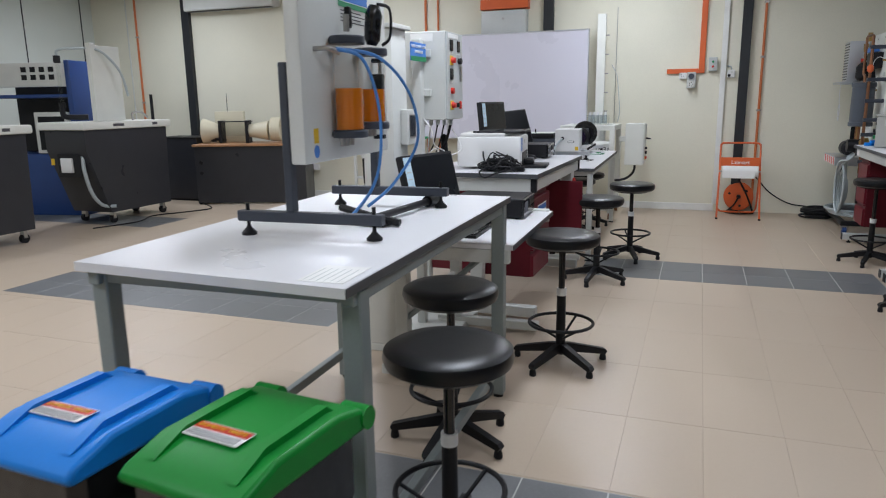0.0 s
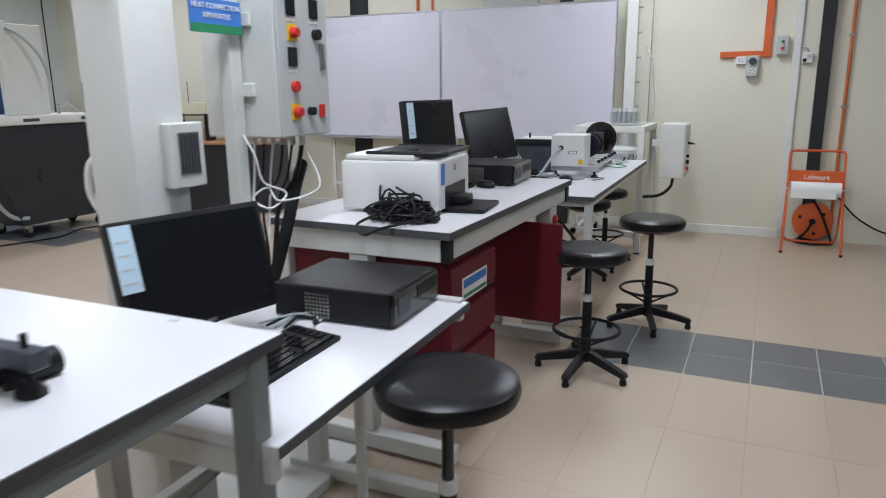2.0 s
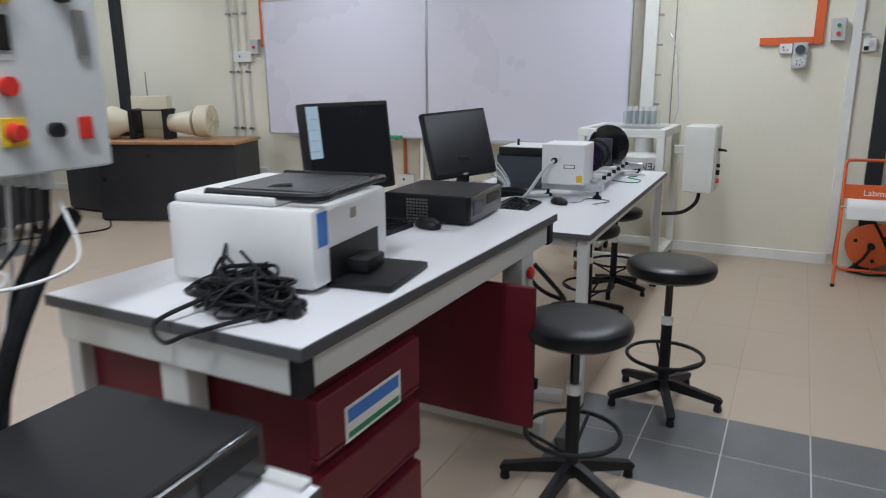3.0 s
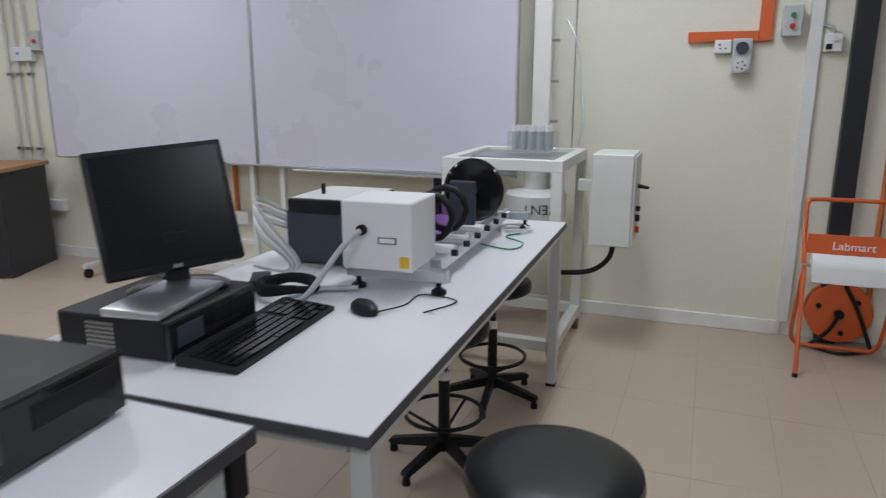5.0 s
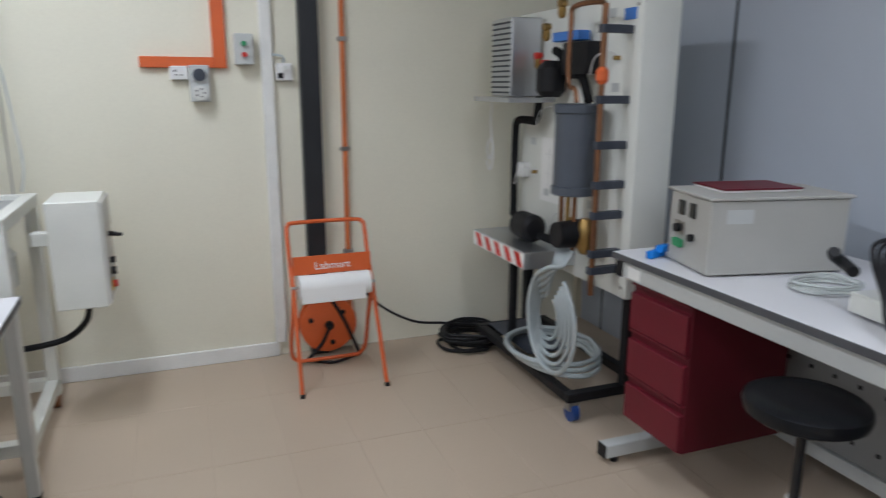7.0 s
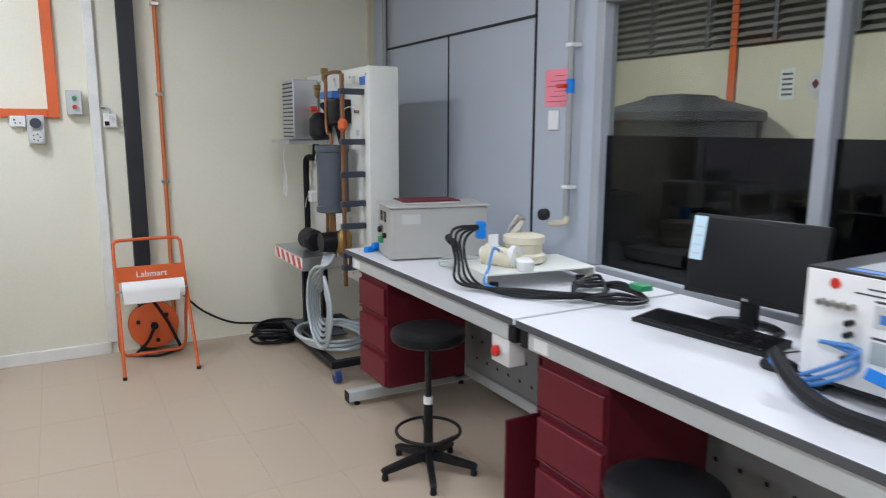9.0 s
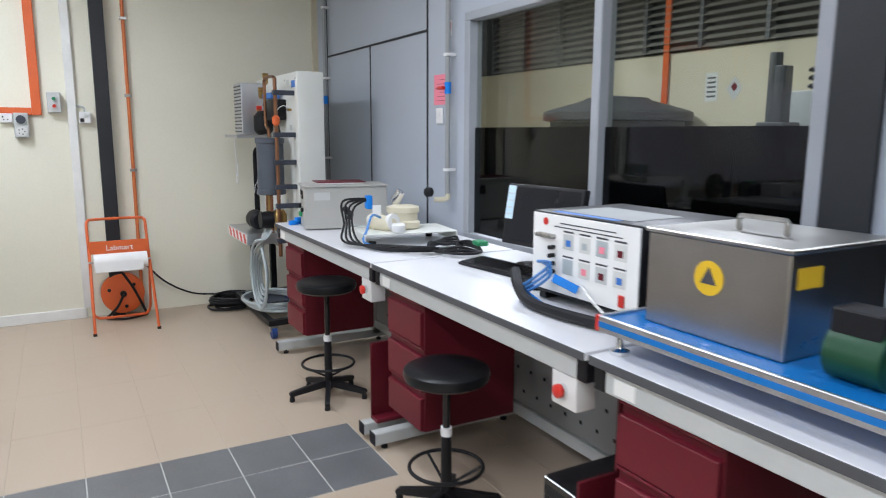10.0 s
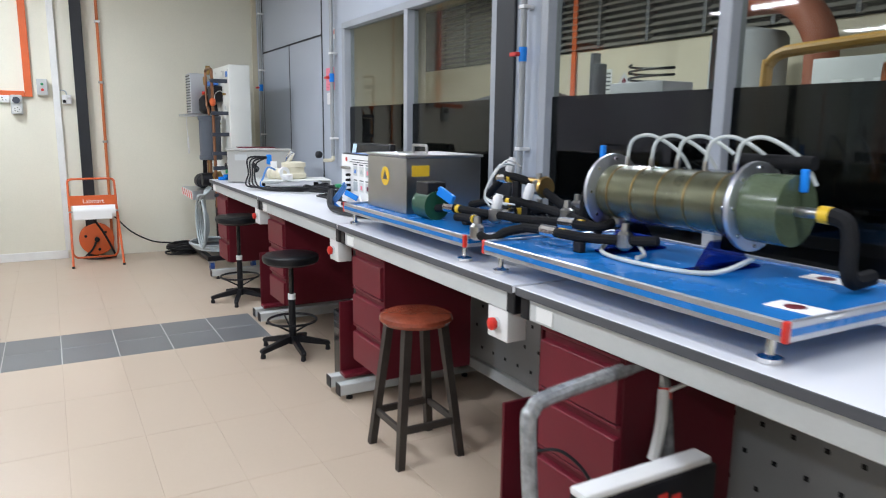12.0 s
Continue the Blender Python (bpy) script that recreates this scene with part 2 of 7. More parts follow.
def part(name, bm, material, parent=None, label="", m=None):
    ob = new(name, to_mesh(name, bm, material))
    if parent is not None:
        ob.parent = parent
    if m is not None:
        ob.matrix_basis = m
    if label:
        ob["label"] = label
    return ob


def thing(name, x, y, z, rz=0.0, label="", category="", group="", kind=""):
    ob = new(name)
    ob.empty_display_size = 0.1
    ob.matrix_basis = here @ pose(x, y, z, 0, 0, rz)
    return tagged(ob, label, category, group, kind)


def solid(name, bm, material, label="", category="", kind="structure", group=""):
    ob = new(name, to_mesh(name, bm, material))
    ob.matrix_basis = here
    return tagged(ob, label, category, group, kind)


def letters(name, text, size, material, parent, m, thick=0.0008):
    c = bpy.data.curves.new(name, "FONT")
    c.body, c.size, c.align_x, c.align_y, c.extrude = text, size, "CENTER", "CENTER", thick
    tmp = bpy.data.objects.new(name, c)
    scene.collection.objects.link(tmp)
    dg = bpy.context.evaluated_depsgraph_get()
    me = bpy.data.meshes.new_from_object(tmp.evaluated_get(dg))
    bpy.data.objects.remove(tmp)
    me.materials.clear()
    me.materials.append(material)
    ob = new(name, me)
    ob.parent = parent
    ob.matrix_basis = m
    return ob


def b1(x0, y0, z0, x1, y1, z1, bev=0.002):
    return box(B(), x0, y0, z0, x1, y1, z1, bev)


# ---- structure ----
XL, XR, YF, YB = -8.6, 2.77, -3.2, 8.56
XE, YN, HIGH = 2.585, 8.42, 3.3
here = NORTH
solid("wall_north", b1(XL - 0.15, YB, 0, XR + 0.12, YB + 0.15, CEIL + 0.6, 0), WALL, "cream painted plaster wall with services", "wall")
here = ROOM
solid("wall_south", b1(XL - 0.15, YF - 0.15, 0, XE + 0.1, YF, CEIL, 0), WALL, "plain cream painted wall", "wall")
solid("wall_west", b1(XL - 0.15, YF, 0, XL, YN, CEIL, 0), LEFTPANEL, "pale partition wall of flush panels", "wall")
solid("ceiling", b1(XL - 0.15, YF - 0.15, CEIL, XE + 0.05, YN, CEIL + 0.1, 0), CEILM, "plain white ceiling", "ceiling")
bm = B()
for yy in (1.2, 2.4, 3.6, 4.8, 6.0, 7.2, 8.2):
    box(bm, XL, yy - 0.008, 0, XL + 0.006, yy + 0.008, CEIL, 0)
solid("trim_west", bm, COLBLACK, "dark joints between partition panels", "trim")

here = EAST
# east partition: full-height panels, two windows and a black column between
WY = [(3.83, 6.00), (0.70, 3.33)]
SILL, HEAD = 0.93, 2.19
bm = B()
box(bm, XR, 6.06, 0, XR + 0.10, 8.75, HIGH, 0)
box(bm, XR, 3.39, 0, XR + 0.10, 3.77, HIGH, 0)
box(bm, XR, YF - 0.3, 0, XR + 0.10, 0.64, HIGH, 0)
for a, b in WY:
    box(bm, XR, a - 0.06, 0, XR + 0.10, b + 0.06, SILL - 0.05, 0)
    box(bm, XR, a - 0.06, HEAD + 0.05, XR + 0.10, b + 0.06, HIGH, 0)
solid("wall_east", bm, PANEL, "blue-grey laminate partition with window openings", "wall")
bm = B()
for y0, y1, z0, z1 in ((6.535, 8.45, 2.19, 2.205), (6.535, 6.55, 0, 2.2), (7.485, 7.498, 0, 2.19), (8.45, 8.465, 0, CEIL), (6.535, 6.55, 2.2, CEIL)):
    box(bm, XR - 0.006, y0, z0, XR, y1, z1, 0)
solid("trim_east", bm, COLBLACK, "dark joints round the flush double panel", "trim")
solid("door_1", b1(XR - 0.004, 7.50, 0.01, XR + 0.0, 8.45, 2.185, 0.001), PANEL, "closed blue-grey flush door leaf", "door")
solid("door_2", b1(XR - 0.004, 6.555, 0.01, XR + 0.0, 7.482, 2.185, 0.001), PANEL, "closed blue-grey flush door leaf", "door")


def window(nm, a, b, mull):
    w = thing(nm, XR, a, 0, 0, "aluminium-framed fixed window, lower half smoked", "window", kind="structure")
    L = b - a
    fx0, fx1 = -0.008, 0.08
    for name, c in (("window_sill", (fx0, -0.06, SILL - 0.05, fx1, L + 0.06, SILL)), ("window_head", (fx0, -0.06, HEAD, fx1, L + 0.06, HEAD + 0.05)),
                    ("jamb", (fx0, -0.06, SILL, fx1, 0, HEAD)), ("jamb", (fx0, L, SILL, fx1, L + 0.06, HEAD)), ("mullion", (fx0, mull - a - 0.028, SILL, fx1, mull - a + 0.028, HEAD))):
        part(name, b1(*c, 0.004), WINFRAME, w)
    for p, q in ((0, mull - a - 0.028), (mull - a + 0.028, L)):
        g = part("pane", b1(0.045, p, SILL, 0.051, q, HEAD, 0), GLASS, w)
        g.visible_shadow = False
        g2 = part("smoked_film", b1(0.036, p, SILL, 0.039, q, 1.57, 0), FILM, w, "dark smoked film on the lower half")
        g2.visible_shadow = False
    return w


window("window_1", *WY[0], 4.885)
window("window_2", *WY[1], 2.30)
solid("column_east", b1(XR - 0.02, 3.595, 0, XR - 0.002, 3.765, HIGH, 0.004), COLBLACK, "black painted steel column", "column")

# north wall: columns, skirting, trunking
here = NORTH
for nm, x0, x1 in (("column_north_1", -6.79, -6.66), ("column_north_2", -1.40, -1.28), ("column_north_3", 0.835, 0.935)):
    solid(nm, b1(x0, YB - 0.07, 0, x1, YB - 0.002, CEIL, 0.003), COLBLACK, "black painted steel column against the wall", "column")
bm = B()
box(bm, XL, YB - 0.02, 0, 0.66, YB - 0.001, 0.085, 0.004)
solid("baseboard", bm, SKIRT, "scuffed white painted skirting board", "skirting")

# ground slab, hall beyond the windows
here = ROOM
solid("floor", b1(XL - 0.15, YF - 0.15, -0.2, XE, YN, -0.0016, 0), GROUT, "tile grout of the laboratory floor", "floor")
here = EAST
solid("hall_floor", b1(XR + 0.1, -8, -0.2, 12, 15, -0.01, 0), HALLFLOOR, "grey concrete floor of the hall", "floor")
HX = 8.2
bm = B()
box(bm, HX, -8, 0, HX + 0.2, 15, 2.63, 0)
box(bm, HX, -8, 3.95, HX + 0.2, 15, 5.2, 0)
solid("hall_wall_east", bm, HALLWALL, "stained cream hall wall below ventilation louvres", "wall")
solid("hall_wall_north", b1(XR + 0.12, 14.8, 0, HX, 15, 5.2, 0), HALLWALL, "plain cream hall wall", "wall")
solid("hall_wall_south", b1(XR + 0.12, -8.2, 0, HX, -8, 5.2, 0), HALLWALL, "plain cream hall wall", "wall")
solid("hall_ceiling", b1(XR, -8, 5.2, HX + 0.2, 15, 5.3, 0), HALLDK, "dark hall ceiling", "ceiling")
solid("hall_wall_west", b1(XR, -8, CEIL + 0.1, XR + 0.1, 15, 5.2, 0), HALLWALL, "upper hall wall above the partition", "wall")
solid("hall_wall_west_2", b1(XR - 0.05, YB + 0.15, 0, XR + 0.12, 15, CEIL + 0.1, 0), HALLWALL, "hall wall beside the laboratory", "wall")
solid("hall_wall_west_3", b1(XR, -8, 0, XR + 0.1, YF - 0.15, CEIL + 0.1, 0), HALLWALL, "hall wall beside the laboratory", "wall")

here = ROOM
for lx, ly in LAMPS:
    t = thing("ceiling_light", lx, ly, CEIL, 0, "white recessed fluorescent ceiling light, switched on", "ceiling light", "ceiling lights")
    part("housing", b1(-0.20, -0.65, -0.05, 0.20, 0.65, -0.001, 0.004), WHITE, t)
here = EAST
# the batten at 9.8 is invented, a housing for the added fill lamp
for ly in (9.8, 6.3, 2.4):
    t = thing("hall_light", 5.2, ly, 3.95, 0, "hanging fluorescent batten, switched on; the northmost one is added fill", "ceiling light", "hall lights")
    part("housing", b1(-0.14, -0.7, 0, 0.14, 0.7, 0.06, 0.004), WHITE, t)
    part("rod", cyl(B(), (0, 0, 0.06), (0, 0, 1.25), 0.01), STEEL, t)
BOXGREY = mat("warm_grey_enamel", (0.43, 0.425, 0.395), 0.45, var=0.03)
PALEBLUE = mat("pale_blue_paper", (0.55, 0.72, 0.82), 0.7, var=0.05)


# ---- stools ----
def lab_stool(x, y, h=0.58, rz=0.0, label="black vinyl laboratory stool on five-star base with foot ring", tape=True):
    t = thing("lab_stool", x, y, 0, rz, label, "stool", "laboratory stools")
    lathe_prof = [(0.10, h - 0.062), (0.150, h - 0.060), (0.168, h - 0.048), (0.174, h - 0.028), (0.170, h - 0.010), (0.155, h - 0.001), (0.11, h + 0.002), (0.02, h + 0.002)]
    part("seat", lathe(B(), lathe_prof, 40), VINYL, t)
    part("seat_plate", lathe(B(), [(0.10, h - 0.072), (0.12, h - 0.070), (0.12, h - 0.062)], 24), BLACK, t)
    part("piston", cyl(B(), (0, 0, 0.30), (0, 0, h - 0.07), 0.015), GLOSSB, t)
    part("column", cyl(B(), (0, 0, 0.05), (0, 0, 0.36), 0.024, 0.021), BLACK, t)
    if tape:
        part("tape", cyl(B(), (0, 0, 0.34), (0, 0, 0.375), 0.0235), WHITE, t, "white paper tape round the column")
    bm = B()
    ring(bm, (0, 0, 0.205), 0.15, 0.008, 36)
    part("foot_ring", bm, BLACK, t)
    for k in range(3):
        a = radians(60 + 120 * k)
        part("spoke", sweep(B(), [(0.15 * math.cos(a), 0.15 * math.sin(a), 0.205), (0.08 * math.cos(a), 0.08 * math.sin(a), 0.165), (0.022 * math.cos(a), 0.022 * math.sin(a), 0.13)], 0.006), BLACK, t)
    for k in range(5):
        a = radians(72 * k + 20)
        c, s = math.cos(a), math.sin(a)
        m = pose(0, 0, 0, 0, 0, math.degrees(a))
        bm = prism(B(), [(0.0, 0.065), (0.0, 0.105), (0.05, 0.10), (0.225, 0.058), (0.235, 0.045), (0.225, 0.03), (0.20, 0.035)], "y", -0.014, 0.014)
        lg = part("leg", bm, BLACK, t, m=m)
        part("glide", lathe(B(), [(0.014, 0.0), (0.017, 0.004), (0.015, 0.022), (0.008, 0.036)], 12, Matrix.Translation((0.218, 0, 0))), BLACK, lg)
    return t


here = zone(1.05, 1.05)
for sx, sy, sh, sr in ((-0.205, 1.39, 0.655, 5), (-0.44, 2.07, 0.63, 30), (-0.19, 3.01, 0.672, 10), (-0.25, 4.74, 0.62, 25), (-0.087, 5.56, 0.632, 52)):
    lab_stool(sx / 1.05, sy / 1.05, sh / 1.05, sr)
here = OPTICS
for sx, sy, sh, sr in ((-0.66, 6.74, 0.57, 15), (-0.65, 7.35, 0.57, 40)):
    lab_stool(sx, sy, sh, sr)
here = EAST
lab_stool(1.88, 6.11, 0.70, 12, "tall black vinyl laboratory stool drawn up to the wall bench")
lab_stool(1.865, 4.67, 0.63, 33, "black vinyl laboratory stool drawn up to the wall bench")


def wooden_stool(x, y):
    t = thing("wooden_stool", x, y, 0, 0, "round varnished red-brown stool with splayed black legs", "stool")
    part("seat", lathe(B(), [(0.12, 0.585), (0.150, 0.590), (0.160, 0.605), (0.156, 0.620), (0.14, 0.627), (0.02, 0.627)], 36), STOOLWOOD, t)
    tops = [(sx * 0.085, sy * 0.085, 0.59) for sx, sy in ((1, 1), (1, -1), (-1, -1), (-1, 1))]
    feet = [(sx * 0.145, sy * 0.145, 0.0) for sx, sy in ((1, 1), (1, -1), (-1, -1), (-1, 1))]
    for p, q in zip(tops, feet):
        bm = B()
        vs = []
        for c, w in ((q, 0.016), (p, 0.018)):
            vs.append([bm.verts.new((c[0] + a * w, c[1] + b * w, c[2])) for a, b in ((-1, -1), (1, -1), (1, 1), (-1, 1))])
        for i in range(4):
            bm.faces.new((vs[0][i], vs[0][(i + 1) % 4], vs[1][(i + 1) % 4], vs[1][i]))
        bm.faces.new(vs[0][::-1])
        bm.faces.new(vs[1])
        part("leg", bm, DARKWOOD, t)
    for z in (0.16,):
        k = 0.085 + (0.145 - 0.085) * (1 - z / 0.59)
        for a, b in (((k, k), (k, -k)), ((k, -k), (-k, -k)), ((-k, -k), (-k, k)), ((-k, k), (k, k))):
            x0, x1 = sorted((a[0], b[0]))
            y0, y1 = sorted((a[1], b[1]))
            part("stretcher", b1(x0 - 0.009, y0 - 0.009, z - 0.016, x1 + 0.009, y1 + 0.009, z + 0.016, 0.003), DARKWOOD, t)
    return t


wooden_stool(1.93, 3.10)


# ---- wall bench of four units along the east wall ----
RBX0, RBX1, RBZ = 1.86, 2.70, 0.92


def drawer_pedestal(parent, x0, y0, y1, z0, z1, depth=0.46, lab=False):
    # carcass in the shaded maroon, drawer fronts in the lit one
    p = part("pedestal", b1(x0 + 0.018, y0, z0, x0 + depth, y1, z1, 0.003), REDSHADE, parent, "maroon steel three-drawer pedestal")
    n = 3
    h = (z1 - z0 - 0.01) / n
    for k in range(n):
        zb = z0 + 0.006 + k * h
        bm = prism(B(), [(x0 + 0.018, zb), (x0, zb + 0.003), (x0, zb + h - 0.05), (x0 + 0.003, zb + h - 0.046), (x0 + 0.018, zb + h - 0.042)], "y", y0 + 0.006, y1 - 0.006)
        box(bm, x0 + 0.002, y0 + 0.002, zb + h - 0.014, x0 + 0.018, y1 - 0.002, zb + h - 0.004, 0.002)
        part("drawer", bm, RED, p)
    return p


def wall_bench(y0, y1, seed):
    t = thing("wall_bench", RBX0, y0, 0, 0, "white-topped grey steel laboratory bench with maroon drawers", "bench", "wall bench units")
    L, D = y1 - y0, RBX1 - RBX0
    part("worktop", b1(0.004, 0, RBZ - 0.026, D, L, RBZ, 0.002), TOP, t)
    part("edge_band", b1(0, 0, RBZ - 0.027, 0.0035, L, RBZ - 0.001, 0.001), EDGE, t, "dark edge band")
    part("front_rail", b1(0.02, 0.05, RBZ - 0.10, 0.06, L - 0.05, RBZ - 0.027, 0.003), FRAMEG, t)
    for yy in (0.004, L - 0.054):
        part("end_cap", b1(0.015, yy, RBZ - 0.10, 0.062, yy + 0.045, RBZ - 0.027, 0.004), BLACK, t, "black plastic end cap")
    for yy in (0.03, L - 0.09):
        part("upright", b1(D - 0.16, yy, 0.05, D - 0.09, yy + 0.06, RBZ - 0.03, 0.004), FRAMEG, t)
        f = part("foot_beam", b1(-0.03, yy, 0.03, D - 0.02, yy + 0.06, 0.09, 0.004), FRAMEG, t)
        part("foot_cap", b1(-0.035, yy - 0.001, 0.029, -0.0305, yy + 0.061, 0.091, 0.002), BLACK, f)
        for xx in (0.03, D - 0.10):
            part("leveller", lathe(B(), [(0.018, 0), (0.018, 0.012), (0.008, 0.014), (0.008, 0.032)], 12, Matrix.Translation((xx, yy + 0.03, 0))), BLACK, f)
    part("rear_rail", b1(D - 0.14, 0.09, 0.10, D - 0.11, L - 0.09, 0.16, 0.003), FRAMEG, t)
    bm = b1(D - 0.125, 0.09, 0.165, D - 0.118, L - 0.09, RBZ - 0.10, 0)
    part("modesty_panel", bm, PERF, t, "grey perforated steel back panel")
    bm = B()
    k = int((L - 0.3) / 0.11)
    for i in range(k):
        for j in range(5):
            yy = 0.16 + 0.11 * i + (0.055 if j % 2 else 0)
            zz = 0.24 + 0.115 * j
            box(bm, D - 0.1275, yy - 0.008, zz - 0.008, D - 0.1255, yy + 0.008, zz + 0.008, 0)
    part("perforation", bm, BLACK, t, "rows of square perforations")["kind"] = "stuff"
    drawer_pedestal(t, 0.045, L - 0.43, L - 0.08, 0.215, RBZ - 0.105, 0.5)
    part("tag", b1(0.0165, L - 0.17, RBZ - 0.09, 0.0195, L - 0.09, RBZ - 0.045, 0), PAPER, t, "white asset label")
    # emergency stop
    eb = part("switch_box", b1(0.03, 0.06, RBZ - 0.215, 0.11, 0.18, RBZ - 0.101, 0.006), WHITE, t, "white switch box")
    part("button_collar", cyl(B(), (0.03, 0.12, RBZ - 0.158), (0.018, 0.12, RBZ - 0.158), 0.020), CHROME, eb)
    part("button", lathe(B(), [(0.016, 0), (0.022, 0.004), (0.022, 0.016), (0.012, 0.021)], 20, pose(0.018, 0.12, RBZ - 0.158, 0, -90, 0)), REDP, eb, "red emergency button")
    return t


for ya, yb in ((5.42, 7.08), (3.86, 5.40), (2.30, 3.84), (0.72, 2.28), (-0.86, 0.70)):
    wall_bench(ya, yb, 1)
# bins standing under the bench beside the pedestals: maroon steel holders
for yy in (5.42, 3.83, 2.30):
    t = thing("cpu_holder", 1.88, yy, 0, 0, "maroon steel computer holder hanging under the bench", "holder", "computer holders")
    part("base", b1(0, -0.02, 0.10, 0.40, 0.05, 0.12, 0.002), RED, t)
    part("side", b1(0.0, 0.05, 0.10, 0.42, 0.062, 0.50, 0.002), REDSHADE, t)
    part("hanger", b1(0.15, 0.05, 0.50, 0.25, 0.062, 0.895, 0.002), REDSHADE, t)

t = thing("computer_tower", 1.95, 3.96, 0, 0, "black desktop computer tower standing on the floor", "computer")
part("case", b1(0, 0, 0.01, 0.42, 0.17, 0.40, 0.006), BLACK, t)
part("front_panel", b1(-0.012, 0.004, 0.012, 0.0, 0.166, 0.398, 0.005), GLOSSB, t)
for z in (0.30, 0.34):
    part("drive_bay", b1(-0.015, 0.015, z, -0.012, 0.155, z + 0.03, 0.001), BLACK, t)


# ---- tables of the middle row ----
here = ROOM


def leg_table():
    """Large white table on grey-green steel legs."""
    t = thing("work_table", -0.312, 1.016, 0, 1.2, "large white-topped table on grey steel legs", "table")
    H, W, L = 0.90, 0.83, 1.575
    part("tabletop", prism(B(), [(0, 0), (0, L), (-W - 0.02, L), (-W, 0.05)], "z", H - 0.025, H), TOP, t)
    part("edge_band", b1(0.0005, 0, H - 0.024, 0.003, L, H - 0.001, 0.0005), EDGE, t)
    for x in (-0.05, -W + 0.02):
        for y in (0.09, L - 0.09):
            l = part("leg", b1(x - 0.012, y, 0.015, x + 0.042, y + 0.055, H - 0.03, 0.004), LEGGREEN, t)
            part("foot", cyl(B(), (x + 0.015, y + 0.027, 0), (x + 0.015, y + 0.027, 0.018), 0.022), BLACK, l)
    for c in ((-W + 0.02, 0.095, H - 0.065, -0.012, 0.135, H - 0.026), (-W + 0.02, L - 0.08, H - 0.065, -0.012, L - 0.04, H - 0.026), (-0.05, 0.07, H - 0.065, -0.015, L - 0.085, H - 0.026), (-W + 0.02, 0.07, H - 0.065, -W + 0.055, L - 0.085, H - 0.026)):
        part("apron", b1(*c, 0.002), LEGGREEN, t)
    part("stretcher", b1(-0.05, 0.07, 0.12, -0.02, L - 0.085, 0.16, 0.003), LEGGREEN, t)
    part("stretcher", b1(-W + 0.03, 0.07, 0.12, -W + 0.06, L - 0.085, 0.16, 0.003), LEGGREEN, t)
    return t


leg_table()
t = thing("paper_note", -0.40, 1.13, 0.9005, 2.6, "printed white notice taped flat on the table", "notice")
part("sheet", b1(-0.06, -0.08, 0, 0.06, 0.08, 0.0008, 0), PAPER, t)
for k in range(6):
    part("print_line", b1(-0.05 + 0.018 * k, -0.07, 0.0009, -0.0475 + 0.018 * k, 0.05, 0.0013, 0), FRAMEG, t)

# low computer desk
t = thing("computer_desk", -0.31, 2.52, 0, 1.5, "low white-topped computer desk with cantilever grey legs", "desk")
W, L, H = 0.68, 0.98, 0.70
part("desktop", b1(-W, 0, H - 0.024, -0.004, L, H, 0.002), TOP, t)
part("edge_band", b1(-0.0035, 0, H - 0.025, 0, L, H - 0.001, 0.0005), EDGE, t)
part("end_rail", b1(-W, -0.002, H - 0.085, -0.02, 0.03, H - 0.025, 0.003), LIGHTG, t)
part("end_rail", b1(-W, L - 0.03, H - 0.06, -0.02, L + 0.002, H + 0.012, 0.003), LIGHTG, t)
for y in (0.05, L - 0.10):
    part("upright", b1(-W + 0.10, y, 0.07, -W + 0.16, y + 0.05, H - 0.025, 0.003), LIGHTG, t)
    part("foot_beam", b1(-W + 0.02, y, 0.02, 0.0 - 0.06, y + 0.05, 0.07, 0.004), LIGHTG, t)
    part("brace", sweep(B(), [(-W + 0.14, y + 0.025, 0.30), (-0.3, y + 0.025, 0.5), (-0.12, y + 0.025, H - 0.03)], 0.014), LEGGREEN, t)
part("rail", b1(-W + 0.11, 0.10, 0.30, -W + 0.15, L - 0.10, 0.34, 0.003), LIGHTG, t)
part("post", cyl(B(), (-0.2, 0.62, 0.0), (-0.2, 0.62, H - 0.025), 0.016), LIGHTG, t)

# printer bench
t = thing("printer_bench", -0.45, 3.61, 0, -0.8, "white-topped laboratory bench with maroon drawers and open door", "bench")
W, L, H = 0.76, 1.46, 0.89
part("worktop", prism(B(), [(-0.004, 0), (-0.004, L), (-W, L), (-W, 0)], "z", H - 0.026, H), TOP, t)
part("edge_band", b1(-0.0035, 0, H - 0.027, 0, L, H - 0.001, 0.0005), EDGE, t)
part("edge_band", b1(-W, -0.0035, H - 0.027, 0, -0.0005, H - 0.001, 0.0005), EDGE, t)
part("front_rail", b1(-0.06, 0.05, H - 0.105, -0.02, L - 0.05, H - 0.027, 0.003), LIGHTG, t)
part("end_rail", b1(-W + 0.02, 0.012, H - 0.11, -0.045, 0.05, H - 0.027, 0.003), LIGHTG, t)
part("end_rail", b1(-W + 0.02, L - 0.05, H - 0.11, -0.045, L - 0.012, H - 0.027, 0.003), LIGHTG, t)
for y in (0.006, L - 0.05):
    part("end_cap", b1(-0.044, y, H - 0.11, -0.012, y + 0.043, H - 0.027, 0.004), BLACK, t)
for y in (0.02, L - 0.09):
    part("upright", b1(-0.42, y, 0.09, -0.34, y + 0.06, H - 0.11, 0.004), LIGHTG, t)
    part("upright", b1(-W + 0.02, y, 0.09, -W + 0.07, y + 0.06, H - 0.11, 0.004), LIGHTG, t)
    part("foot_beam", b1(-W + 0.02, y, 0.02, -0.01, y + 0.06, 0.085, 0.004), LIGHTG, t)
